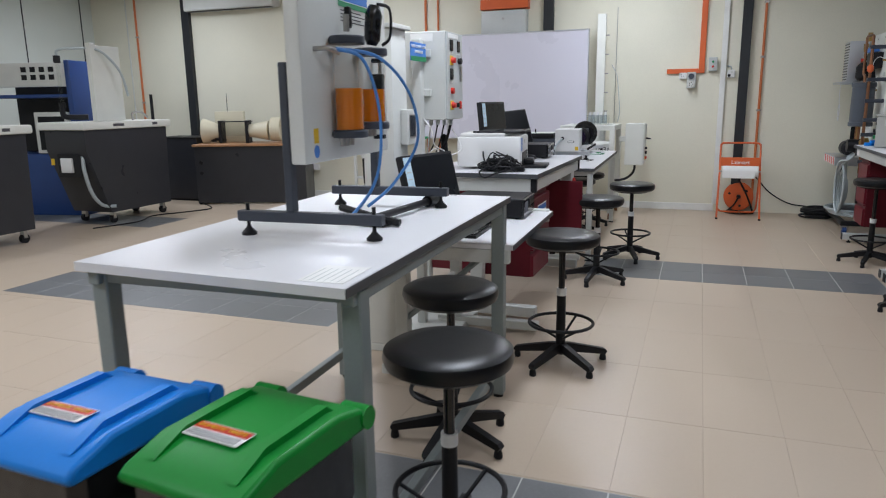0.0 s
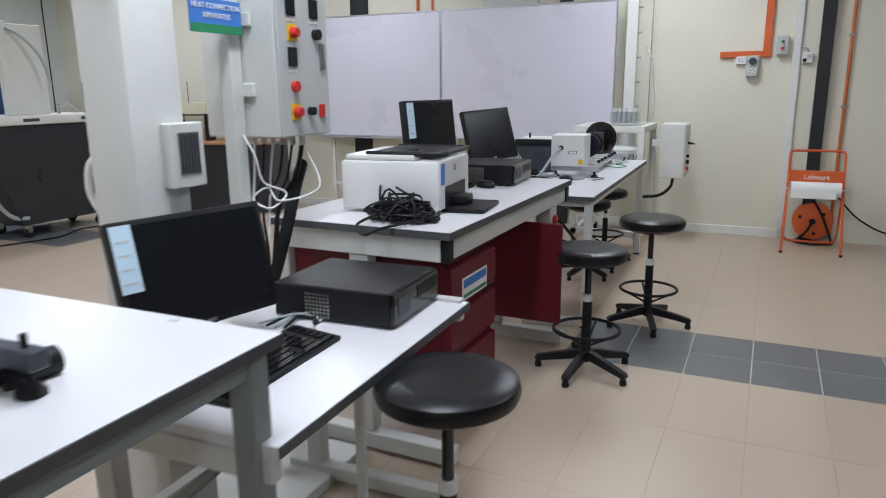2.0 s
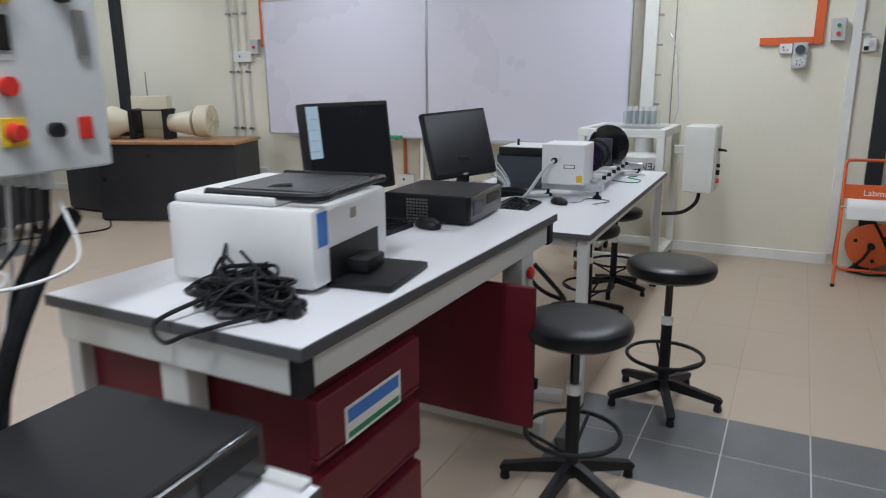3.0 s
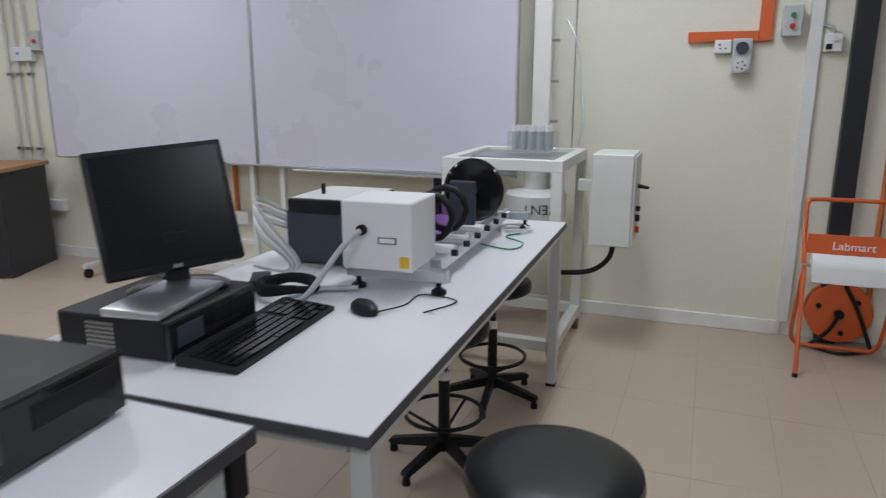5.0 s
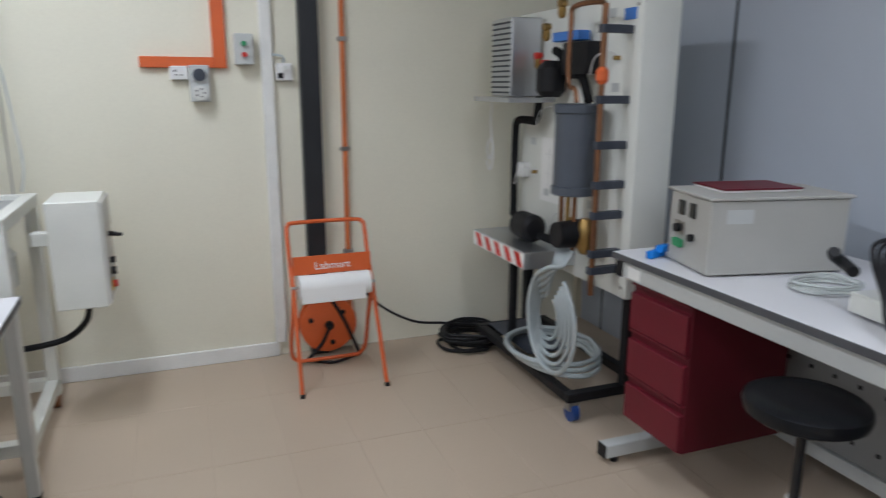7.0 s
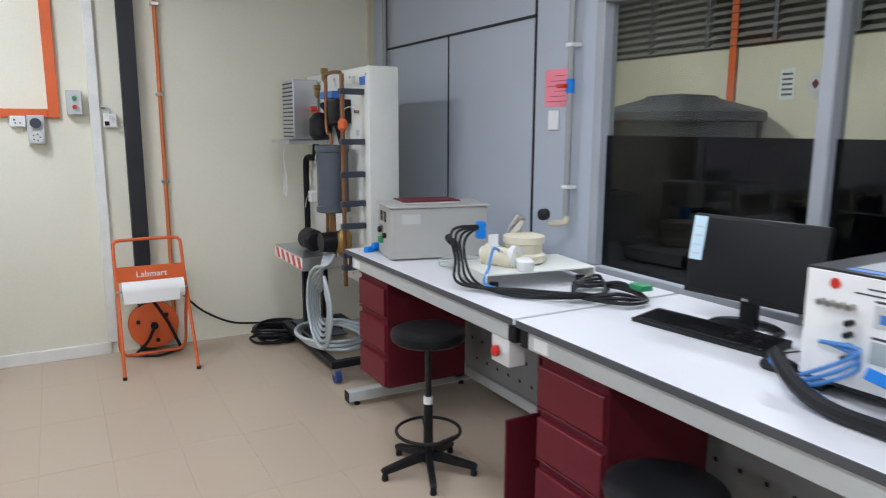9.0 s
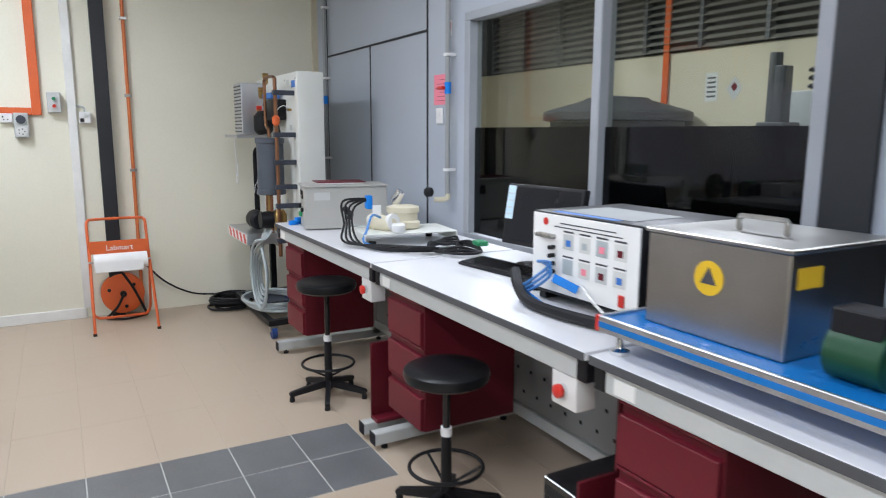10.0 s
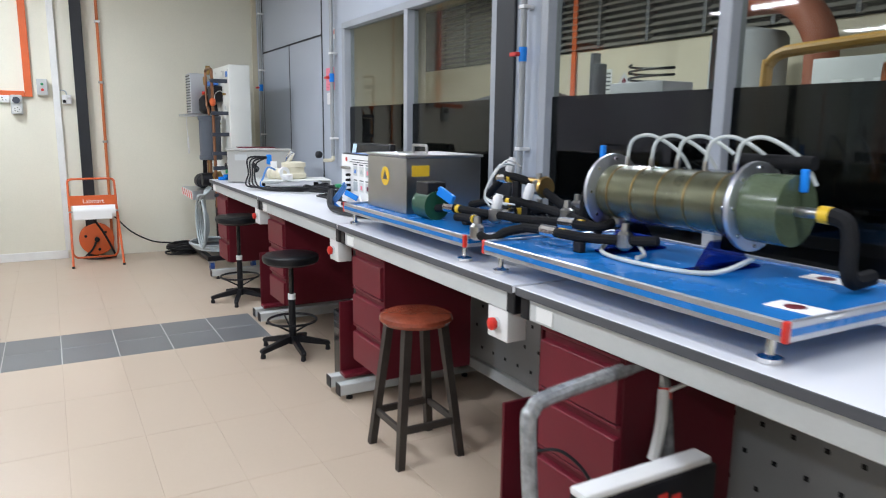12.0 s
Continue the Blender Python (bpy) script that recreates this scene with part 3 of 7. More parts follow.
part("end_panel", b1(-W + 0.075, 0.05, 0.28, -0.425, 0.062, H - 0.112, 0.001), RED, t, "maroon steel end panel")
p = drawer_pedestal(t, -0.50, 0.085, 0.50, 0.255, H - 0.112, 0.44)
p.matrix_basis = Matrix.Identity(4)
for o in list(p.children):
    bpy.data.objects.remove(o)
h = (H - 0.112 - 0.255) / 3
for k in range(3):
    zb = 0.255 + k * h + 0.004
    bm = prism(B(), [(-0.06, zb), (-0.038, zb + 0.003), (-0.038, zb + h - 0.05), (-0.041, zb + h - 0.046), (-0.06, zb + h - 0.042)], "y", 0.08, 0.495)
    box(bm, -0.06, 0.078, zb + h - 0.014, -0.04, 0.497, zb + h - 0.004, 0.002)
    part("drawer", bm, RED, p)
sg = part("notice", b1(-0.0375, 0.17, 0.60, -0.0365, 0.40, 0.685, 0), PAPER, t, "small white green and blue notice")
part("stripe", b1(-0.0362, 0.18, 0.645, -0.0356, 0.39, 0.677, 0), BLUEL, sg)
part("stripe", b1(-0.0362, 0.18, 0.608, -0.0356, 0.39, 0.622, 0), GREENL, sg)
part("cabinet_door", b1(-0.36, 0.99, 0.27, 0.09, 1.01, 0.745, 0.003), REDSHADE, t, "open maroon cabinet door")
part("cabinet_body", b1(-0.72, 0.93, 0.255, -0.40, 1.34, H - 0.112, 0.003), REDSHADE, t)
eb = part("switch_box", b1(-0.10, L - 0.28, H - 0.235, -0.025, L - 0.17, H - 0.107, 0.006), LIGHTG, t)
part("button", lathe(B(), [(0.016, 0), (0.022, 0.004), (0.022, 0.016), (0.012, 0.021)], 20, pose(-0.025, L - 0.225, H - 0.17, 0, 90, 0)), REDP, eb, "red emergency button")

# optics table
here = OPTICS
t = thing("optics_table", -0.334, 5.49, 0, 1.28, "narrow white-topped table on pale steel legs", "table")
W, L, H = 1.0, 2.15, 0.79
part("tabletop", b1(-W, 0, H - 0.024, -0.003, L, H, 0.002), TOP, t)
part("edge_band", b1(-0.0025, 0, H - 0.026, 0, L, H - 0.001, 0.0005), EDGE, t)
part("edge_band", b1(-W, -0.003, H - 0.026, 0, -0.0005, H - 0.001, 0.0005), EDGE, t)
for x in (-0.06, -W + 0.02):
    for y in (0.03, L - 0.08):
        l = part("leg", b1(x, y, 0.012, x + 0.045, y + 0.045, H - 0.025, 0.003), LIGHTG, t)
        part("foot", b1(x - 0.001, y - 0.001, 0, x + 0.046, y + 0.046, 0.014, 0.002), BLACK, l)
for c in ((-0.055, 0.08, H - 0.065, -0.02, L - 0.085, H - 0.025), (-W + 0.025, 0.08, H - 0.065, -W + 0.06, L - 0.085, H - 0.025), (-W + 0.07, 0.035, H - 0.065, -0.065, 0.07, H - 0.025), (-W + 0.07, L - 0.075, H - 0.065, -0.065, L - 0.04, H - 0.025)):
    part("apron", b1(*c, 0.002), LIGHTG, t)


# ---- shared small things ----
def monitor(x, y, z, rz, w=0.5, h=0.31, tilt=12, stand=0.12, roll=0, label="black flat-panel computer monitor, switched off", sticker=False):
    """Screen faces local -y."""
    t = thing("monitor", x, y, z, rz, label, "monitor")
    part("base", lathe(B(), [(0.11, 0), (0.115, 0.006), (0.10, 0.014), (0.02, 0.02)], 28, Matrix.Diagonal((1.15, 0.9, 1, 1))), GLOSSB, t)
    part("neck", b1(-0.03, 0.005, 0.012, 0.03, 0.04, stand + 0.10, 0.006), BLACK, t)
    m = pose(0, 0, stand, -tilt, roll, 0)
    p = part("panel", b1(-w / 2, -0.02, 0, w / 2, 0.02, h, 0.006), BLACK, t, m=m)
    part("screen", b1(-w / 2 + 0.014, -0.0215, 0.02, w / 2 - 0.014, -0.0202, h - 0.014, 0), SCREEN, p, "dark glossy screen")
    part("badge", b1(-0.012, -0.0212, 0.005, 0.012, -0.0203, 0.014, 0), STEEL, p)
    if sticker:
        s = part("sticker", b1(-w / 2 + 0.003, -0.0228, h - 0.17, -w / 2 + 0.055, -0.0218, h - 0.01, 0), PALEBLUE, p, "pale blue paper sticker")
        for k in range(4):
            part("print_line", b1(-w / 2 + 0.012, -0.0235, h - 0.15 + 0.033 * k, -w / 2 + 0.045, -0.023, h - 0.145 + 0.033 * k, 0), FRAMEG, s)
    return t


def desktop_pc(x, y, z, rz, w=0.34, d=0.38, h=0.10, label="black slim desktop computer lying flat"):
    """Front faces local +x."""
    t = thing("desktop_computer", x, y, z, rz, label, "computer")
    part("case", b1(-w, 0, 0.006, 0, d, h, 0.004), BLACK, t)
    part("front_panel", b1(0.0005, 0.002, 0.008, 0.012, d - 0.002, h - 0.002, 0.004), GLOSSB, t)
    part("drive_bay", b1(0.012, d * 0.5, h * 0.5, 0.014, d - 0.02, h - 0.015, 0.001), BLACK, t)
    part("grille", b1(0.012, 0.03, 0.03, 0.014, d * 0.35, h - 0.02, 0.001), DKSTEEL, t)
    bm = B()
    for i in range(7):
        for j in range(7):
            box(bm, -w * 0.72 + 0.012 * i, -0.0012, 0.012 + 0.011 * j, -w * 0.72 + 0.012 * i + 0.008, 0.0, 0.019 + 0.011 * j, 0)
    part("vent", bm, STEEL, t, "patterned side vent")
    for a, b in ((-w + 0.03, 0.03), (-0.03, 0.03), (-w + 0.03, d - 0.03), (-0.03, d - 0.03)):
        part("foot", cyl(B(), (a, b, 0), (a, b, 0.008), 0.012, seg=10), BLACK, t)
    return t


def keyboard(x, y, z, rz, w=0.45, d=0.15):
    t = thing("keyboard", x, y, z, rz, "black full-size computer keyboard", "keyboard", "keyboards")
    part("body", prism(B(), [(0, 0), (d, 0), (d, 0.024), (d - 0.02, 0.025), (0, 0.012)], "x", -w / 2, w / 2), BLACK, t)
    bm = B()
    for r in range(6):
        n = 22
        for k in range(n):
            if r == 0 and 4 <= k < 9:
                continue
            if k in (15, 19) and r != 9:
                if random.random() < 0.6:
                    continue
            xx = -w / 2 + 0.012 + (w - 0.024) / n * k
            yy = 0.010 + 0.0215 * r
            zz = 0.012 + 0.0115 * yy / d + 0.002
            box(bm, xx, yy, zz - 0.002, xx + (w - 0.024) / n - 0.003, yy + 0.0175, zz + 0.005, 0)
    box(bm, -w / 2 + 0.012 + (w - 0.024) / 22 * 4, 0.010, 0.012, -w / 2 + 0.012 + (w - 0.024) / 22 * 9, 0.0275, 0.018, 0)
    part("keys", bm, GLOSSB, t)
    return t


def mouse(x, y, z, rz, cord):
    t = thing("computer_mouse", x, y, z, rz, "black computer mouse with thin cable", "mouse")
    part("body", lathe(B(), [(0.03, 0), (0.034, 0.008), (0.032, 0.02), (0.022, 0.032), (0.005, 0.036)], 20, Matrix.Diagonal((0.95, 1.65, 1, 1))), BLACK, t)
    part("cable", sweep(B(), cord, 0.0022, 6), BLACK, t)
    return t


def cable(name, pts, r, material, label, category="cable", n=6):
    t = new(name, to_mesh(name, sweep(B(), pts, r, 8, n), material))
    t.matrix_basis = here
    return tagged(t, label, category)


def coil(x, y, z, R, r, turns, material, label, name="cable_coil", spread=0.25, seedv=1, flat=1.0):
    rnd = random.Random(seedv)
    pts = []
    for k in range(turns * 9):
        a = 2 * math.pi * k / 9
        rr = R * (1 + rnd.uniform(-spread, spread))
        pts.append((x + rr * math.cos(a), y + flat * rr * math.sin(a), z + r + (k / (turns * 9)) * 2.2 * r * turns * 0.5 + rnd.uniform(0, r)))
    return cable(name, pts, r, material, label)


# ---- wheeled bins ----
here = zone(1.0, 1.09)


def wheelie_bin(x, y, rz, material, word, label):
    t = thing("waste_bin", x, y, 0, rz, label, "bin", "waste bins")
    w, d, H = 0.295, 0.37, 0.60
    bm = B()
    lo, hi = [], []
    for (a, b) in ((-1, 0), (1, 0), (1, 1), (-1, 1)):
        lo.append(bm.verts.new((a * (w / 2 - 0.06), 0.06 + b * (d - 0.10), 0.02)))
        hi.append(bm.verts.new((a * (w / 2 - 0.02), 0.02 + b * (d - 0.04), H - 0.035)))
    for i in range(4):
        bm.faces.new((lo[i], lo[(i + 1) % 4], hi[(i + 1) % 4], hi[i]))
    bm.faces.new(lo[::-1])
    bm.faces.new(hi)
    part("body", bm, material, t)
    bm = B()
    k = 36
    rnd = random.Random(4)
    top, bot = [], []
    per = []
    for i in range(k):
        a = 2 * math.pi * i / k
        c, s = math.cos(a), math.sin(a)
        q = max(abs(c), abs(s))
        per.append((c / q * (w / 2 - 0.008), d / 2 + s / q * (d / 2 - 0.008)))
    for px, py in per:
        j = rnd.uniform(-0.006, 0.008)
        top.append(bm.verts.new((px, py, H - 0.028)))
        bot.append(bm.verts.new((px * (1 + j), d / 2 + (py - d / 2) * (1 + j), H - 0.13 - rnd.uniform(0, 0.07))))
    for i in range(k):
        bm.faces.new((top[i], top[(i + 1) % k], bot[(i + 1) % k], bot[i]))
    part("liner", bm, BAG, t, "black plastic bin liner folded over the rim")
    lid = part("lid", prism(B(), [(0.0, H - 0.03), (-0.012, H - 0.012), (0.01, H + 0.004), (0.10, H + 0.030), (d - 0.08, H + 0.034), (d, H + 0.018), (d + 0.02, H - 0.02), (d, H - 0.03)], "x", -w / 2, w / 2), material, t)
    bv = lid.modifiers.new("Bevel", "BEVEL")
    bv.width, bv.segments, bv.limit_method = 0.014, 3, "ANGLE"
    part("ridge", prism(B(), [(0.03, H + 0.012), (0.11, H + 0.043), (d - 0.08, H + 0.046), (d - 0.06, H + 0.03)], "x", -w / 2 + 0.035, -w / 2 + 0.06), material, lid)
    part("ridge", prism(B(), [(0.03, H + 0.012), (0.11, H + 0.043), (d - 0.08, H + 0.046), (d - 0.06, H + 0.03)], "x", w / 2 - 0.06, w / 2 - 0.035), material, lid)
    for s in (-1, 1):
        part("hinge", cyl(B(), (s * (w / 2 - 0.06), d + 0.012, H - 0.005), (s * (w / 2 + 0.005), d + 0.012, H - 0.005), 0.024), material, t)
        part("wheel", cyl(B(), (s * (w / 2 - 0.05), d - 0.04, 0.06), (s * (w / 2 - 0.01), d - 0.04, 0.06), 0.06), BLACK, t)
    sl = math.degrees(math.atan2(0.026, 0.09))
    lm = pose(-0.02, 0.125, H + 0.0345, 0.7, 0, 0) @ Matrix.Diagonal((0.78, 0.85, 1, 1))
    lb = part("sticker", b1(-0.09, -0.032, 0, 0.09, 0.032, 0.0012, 0), PAPER, lid, "white sticker with red lettered band", m=lm)
    part("band", b1(-0.087, 0.002, 0.0013, 0.087, 0.029, 0.0019, 0), REDP, lb)
    letters("lettering", "DOMESTIC WASTE", 0.0185, YELLOW, lb, pose(0, 0.0155, 0.0024))
    for k in range(3):
        part("print_line", b1(-0.08, -0.027 + 0.009 * k, 0.0013, 0.078, -0.023 + 0.009 * k, 0.0018, 0), INK, lb)
    return t


wheelie_bin(-0.415, 0.565, -7, GREENP, "", "green plastic wheeled waste bin with closed lid and black liner")
wheelie_bin(-0.775, 0.545, -3, BLUEP, "", "blue plastic wheeled waste bin with closed lid and black liner")
here = ROOM

# ---- pressure panel on the work table ----
t = thing("pressure_panel", -0.70, 1.53, 0.90, 3.0, "white demonstration panel with amber oil cylinders on slate steel stand", "test rig")
for y in (0.0, 0.67):
    bmf = part("foot_beam", b1(-0.25, y - 0.017, 0.045, 0.24, y + 0.017, 0.078, 0.003), DKSTEEL, t)
    for x in (-0.22, 0.21):
        part("leveller", lathe(B(), [(0.024, 0), (0.024, 0.008), (0.010, 0.022), (0.006, 0.03), (0.006, 0.10)], 16, Matrix.Translation((x, y, 0))), BLACK, bmf)
    part("post", b1(-0.075, y - 0.017, 0.078, -0.048, y + 0.017, 0.525, 0.003), DKSTEEL, t)
part("panel", b1(-0.012, 0.005, 0.19, 0.05, 0.75, 0.98, 0.008), LIGHTG, t)
bd = part("banner", b1(0.0505, 0.30, 0.675, 0.0515, 0.56, 0.73, 0), PAPER, t, "blue and green title strip")
part("stripe", b1(0.0517, 0.30, 0.695, 0.0522, 0.56, 0.73, 0), BLUEL, bd)
part("stripe", b1(0.0517, 0.30, 0.675, 0.0522, 0.56, 0.692, 0), GREENL, bd)
for k in range(4):
    part("print_line", b1(0.0505, 0.32, 0.63 + 0.011 * k, 0.0513, 0.53 - 0.03 * (k % 2), 0.633 + 0.011 * k, 0), INK, t)
part("warning_label", b1(0.0505, 0.07, 0.25, 0.0513, 0.105, 0.295, 0), YELLOW, t, "yellow warning label")
part("mandatory_label", cyl(B(), (0.0505, 0.0875, 0.225), (0.0513, 0.0875, 0.225), 0.020), BLUEL, t, "round blue label")
for cy, z0, zoil, z1 in ((0.24, 0.285, 0.415, 0.55), (0.45, 0.305, 0.415, 0.525)):
    c = part("cylinder", cyl(B(), (0.115, cy, z0), (0.115, cy, z1), 0.056, seg=32, cap=False), CLEAR, t, "clear acrylic cylinder")
    part("oil", cyl(B(), (0.115, cy, z0 + 0.002), (0.115, cy, zoil), 0.0525, seg=32), AMBER, c, "amber oil")
    for z in (z0 - 0.024, z1):
        part("flange", lathe(B(), [(0.066, 0), (0.069, 0.004), (0.069, 0.020), (0.066, 0.024)], 32, Matrix.Translation((0.115, cy, z))), DKSTEEL, c)
    part("bracket", b1(0.05, cy - 0.03, z0 - 0.02, 0.10, cy + 0.03, z0 - 0.004, 0.002), DKSTEEL, t)
    part("bracket", b1(0.05, cy - 0.03, z1 + 0.004, 0.10, cy + 0.03, z1 + 0.02, 0.002), DKSTEEL, t)
    for k in range(3):
        part("fitting", cyl(B(), (0.10, cy - 0.04 + 0.04 * k, z0 - 0.05), (0.10, cy - 0.04 + 0.04 * k, z0 - 0.024), 0.009, 0.012, 12), STEEL, t)
part("gauge_tube", cyl(B(), (0.085, 0.60, 0.24), (0.085, 0.60, 0.52), 0.008, seg=12), STEEL, t)
for z in (0.24, 0.41, 0.51):
    part("clamp", b1(0.05, 0.585, z, 0.10, 0.615, z + (0.06 if z == 0.41 else 0.015), 0.003), BLACK, t)
part("valve", cyl(B(), (0.115, 0.24, 0.589), (0.115, 0.24, 0.64), 0.012, seg=14), STEEL, t)
part("valve_lever", b1(0.10, 0.25, 0.60, 0.125, 0.275, 0.665, 0.006), BLACK, t)
part("gauge", lathe(B(), [(0.02, 0), (0.034, 0.02), (0.036, 0.10), (0.02, 0.13)], 20, pose(0.12, 0.45, 0.56, 0, 8, 0)), GLOSSB, t, "black pressure sensor")
part("cable_loop", sweep(B(), [(0.12, 0.52, 0.70), (0.14, 0.60, 0.69), (0.13, 0.62, 0.60), (0.10, 0.60, 0.57)], 0.006), BLACK, t)
part("tee_fitting", sweep(B(), [(0.05, 0.10, 0.53), (0.11, 0.11, 0.53), (0.12, 0.16, 0.52)], 0.008), STEEL, t)
part("blue_hose", sweep(B(), [(0.12, 0.14, 0.53), (0.20, 0.20, 0.50), (0.24, 0.24, 0.36), (0.25, 0.22, 0.20), (0.23, 0.17, 0.10), (0.17, 0.10, 0.02)], 0.006, 8, 8), BLUETUBE, t)
part("blue_hose", sweep(B(), [(0.12, 0.14, 0.53), (0.22, 0.30, 0.51), (0.28, 0.46, 0.40), (0.29, 0.52, 0.24), (0.22, 0.42, 0.10), (0.15, 0.30, 0.03)], 0.006, 8, 8), BLUETUBE, t)
for ob in t.children:
    if not ob.name.startswith(("foot_beam", "post")):
        ob.matrix_basis = Matrix.Translation((-0.03, -0.035, 0.035)) @ Matrix.Diagonal((0.8, 0.9, 1, 1))
t = thing("hand_pump", -0.60, 1.90, 0.901, 86, "black hand pump lying on the table", "pump")
part("tube", cyl(B(), (-0.10, 0, 0.022), (0.30, 0, 0.022), 0.013), BLACK, t)
part("grip", cyl(B(), (0.30, 0, 0.022), (0.39, 0, 0.022), 0.022, 0.024), BLACK, t)
part("rod", cyl(B(), (0.19, 0, 0.022), (0.305, 0, 0.022), 0.007), CHROME, t)
part("foot_plate", b1(-0.16, -0.06, 0, -0.06, 0.04, 0.02, 0.006), BLACK, t)
part("handle", sweep(B(), [(-0.12, -0.10, 0.012), (-0.13, 0.0, 0.03), (-0.10, 0.14, 0.05)], 0.013), BLACK, t)

# ---- heat convection apparatus ----
here = CONVECTION
t = thing("heat_convection_apparatus", -1.0, 2.98, 0, 0, "floor-standing grey air duct with control cabinet on a post", "apparatus")
part("base", b1(-0.30, -0.10, 0.0, 0.22, 0.62, 0.04, 0.004), LIGHTG, t)
part("duct", b1(-0.16, -0.10, 0.04, 0.01, 0.08, 1.58, 0.006), LIGHTG, t)
part("duct_cap", b1(-0.18, -0.12, 1.58, 0.03, 0.10, 1.60, 0.003), LIGHTG, t)
ts = part("test_section", b1(0.01, -0.01, 1.04, 0.05, 0.11, 1.21, 0.004), LIGHTG, t)
part("window", b1(0.0505, 0.012, 1.075, 0.053, 0.088, 1.185, 0.001), STEEL, ts, "finned metal test window")
for k in range(6):
    part("fin", b1(0.053, 0.018 + 0.012 * k, 1.08, 0.056, 0.021 + 0.012 * k, 1.18, 0), DKSTEEL, ts)
part("heater_box", b1(-0.20, -0.07, 1.04, -0.15, 0.05, 1.26, 0.004), LIGHTG, t)
part("clamp", b1(-0.11, -0.06, 1.10, 0.0, -0.02, 1.14, 0.004), STEEL, t)
part("clamp", b1(-0.11, -0.06, 1.05, 0.0, -0.02, 1.075, 0.004), STEEL, t)
part("white_lead", sweep(B(), [(-0.06, -0.05, 1.12), (-0.16, -0.09, 1.12), (-0.19, -0.09, 1.04), (-0.17, -0.08, 0.98)], 0.010), WHITE, t)
part("dark_lead", sweep(B(), [(-0.17, -0.08, 0.98), (-0.17, -0.07, 0.86), (-0.14, -0.09, 0.80), (-0.12, -0.09, 0.66)], 0.008), BLACK, t)
part("post", b1(-0.05, 0.30, 0.04, 0.0, 0.35, 1.56, 0.004), LIGHTG, t)
part("tray_box", b1(-0.13, -0.08, 0.70, -0.03, -0.02, 0.78, 0.004), STEEL, t)
sign = part("sign", b1(0.012, 0.13, 1.445, 0.017, 0.34, 1.535, 0.001), BLUEL, t, "blue and green name sign")
part("stripe", b1(0.0172, 0.13, 1.445, 0.0178, 0.34, 1.468, 0), GREENL, sign)
letters("lettering", "HEAT CONVECTION", 0.021, PAPER, sign, Matrix(((0, 0, 1, 0.0185), (1, 0, 0, 0.235), (0, 1, 0, 1.515), (0, 0, 0, 1))))
letters("lettering", "APPARATUS", 0.021, PAPER, sign, Matrix(((0, 0, 1, 0.0185), (1, 0, 0, 0.235), (0, 1, 0, 1.490), (0, 0, 0, 1))))
cab = part("cabinet", b1(-0.17, 0.36, 1.15, 0.12, 0.63, 1.60, 0.004), LIGHTG, t, "grey control cabinet")
fd = part("door", b1(0.1205, 0.363, 1.153, 0.13, 0.627, 1.597, 0.003), FRAMEG, cab)
for y, z in ((0.43, 1.53), (0.55, 1.53), (0.43, 1.385)):
    part("display", b1(0.13, y - 0.022, z - 0.028, 0.137, y + 0.022, z + 0.028, 0.002), GLOSSB, cab)
    part("tag", b1(0.13, y - 0.025, z - 0.043, 0.1315, y + 0.025, z - 0.034, 0), PAPER, cab)
for y, z in ((0.435, 1.455), (0.435, 1.225)):
    part("switch_plate", b1(0.13, y - 0.024, z - 0.024, 0.134, y + 0.024, z + 0.024, 0.001), YELLOW, cab)
    part("rotary_switch", cyl(B(), (0.134, y, z), (0.155, y, z), 0.017, 0.013), REDP, cab)
part("knob", cyl(B(), (0.13, 0.555, 1.455), (0.15, 0.555, 1.455), 0.016), BLACK, cab)
part("lamp", cyl(B(), (0.13, 0.435, 1.30), (0.145, 0.435, 1.30), 0.016), REDP, cab)
part("knob", cyl(B(), (0.13, 0.51, 1.225), (0.15, 0.51, 1.225), 0.013), BLACK, cab)
part("rocker", b1(0.13, 0.56, 1.205, 0.14, 0.585, 1.245, 0.002), REDP, cab)
part("latch", b1(0.13, 0.575, 1.35, 0.138, 0.60, 1.43, 0.002), STEEL, cab)
part("plate", b1(0.13, 0.38, 1.567, 0.1315, 0.55, 1.59, 0), PAPER, cab)
part("label", b1(-0.08, 0.3585, 1.42, -0.02, 0.36, 1.46, 0), PAPER, cab)
part("label", b1(-0.08, 0.3585, 1.55, 0.05, 0.36, 1.59, 0), PAPER, cab)
for z in (1.27, 1.47):
    part("bracket", b1(-0.06, 0.345, z, 0.04, 0.36, z + 0.04, 0.003), LIGHTG, t)
for k in range(6):
    part("gland", cyl(B(), (-0.10 + 0.04 * k, 0.50, 1.12), (-0.10 + 0.04 * k, 0.50, 1.15), 0.011, seg=10), FRAMEG, cab)
rnd = random.Random(7)
for k in range(6):
    part("lead", sweep(B(), [(-0.10 + 0.04 * k, 0.50, 1.13), (-0.11 + 0.035 * k, 0.5, 1.02), (-0.08 + 0.02 * k, 0.47 + rnd.uniform(-0.05, 0.05), 0.92), (-0.02 + 0.01 * k, 0.40, 0.72), (-0.05, 0.38, 0.40)], 0.0042 + 0.004 * (k == 5)), WHITE if k in (0, 2) else BLACK, t)
part("cable_bundle", sweep(B(), [(0.02, 0.60, 1.05), (0.06, 0.50, 0.98), (0.09, 0.40, 0.86), (0.06, 0.35, 0.70), (0.05, 0.30, 0.62)], 0.02), FOAM, t, "thick black cable sleeve")
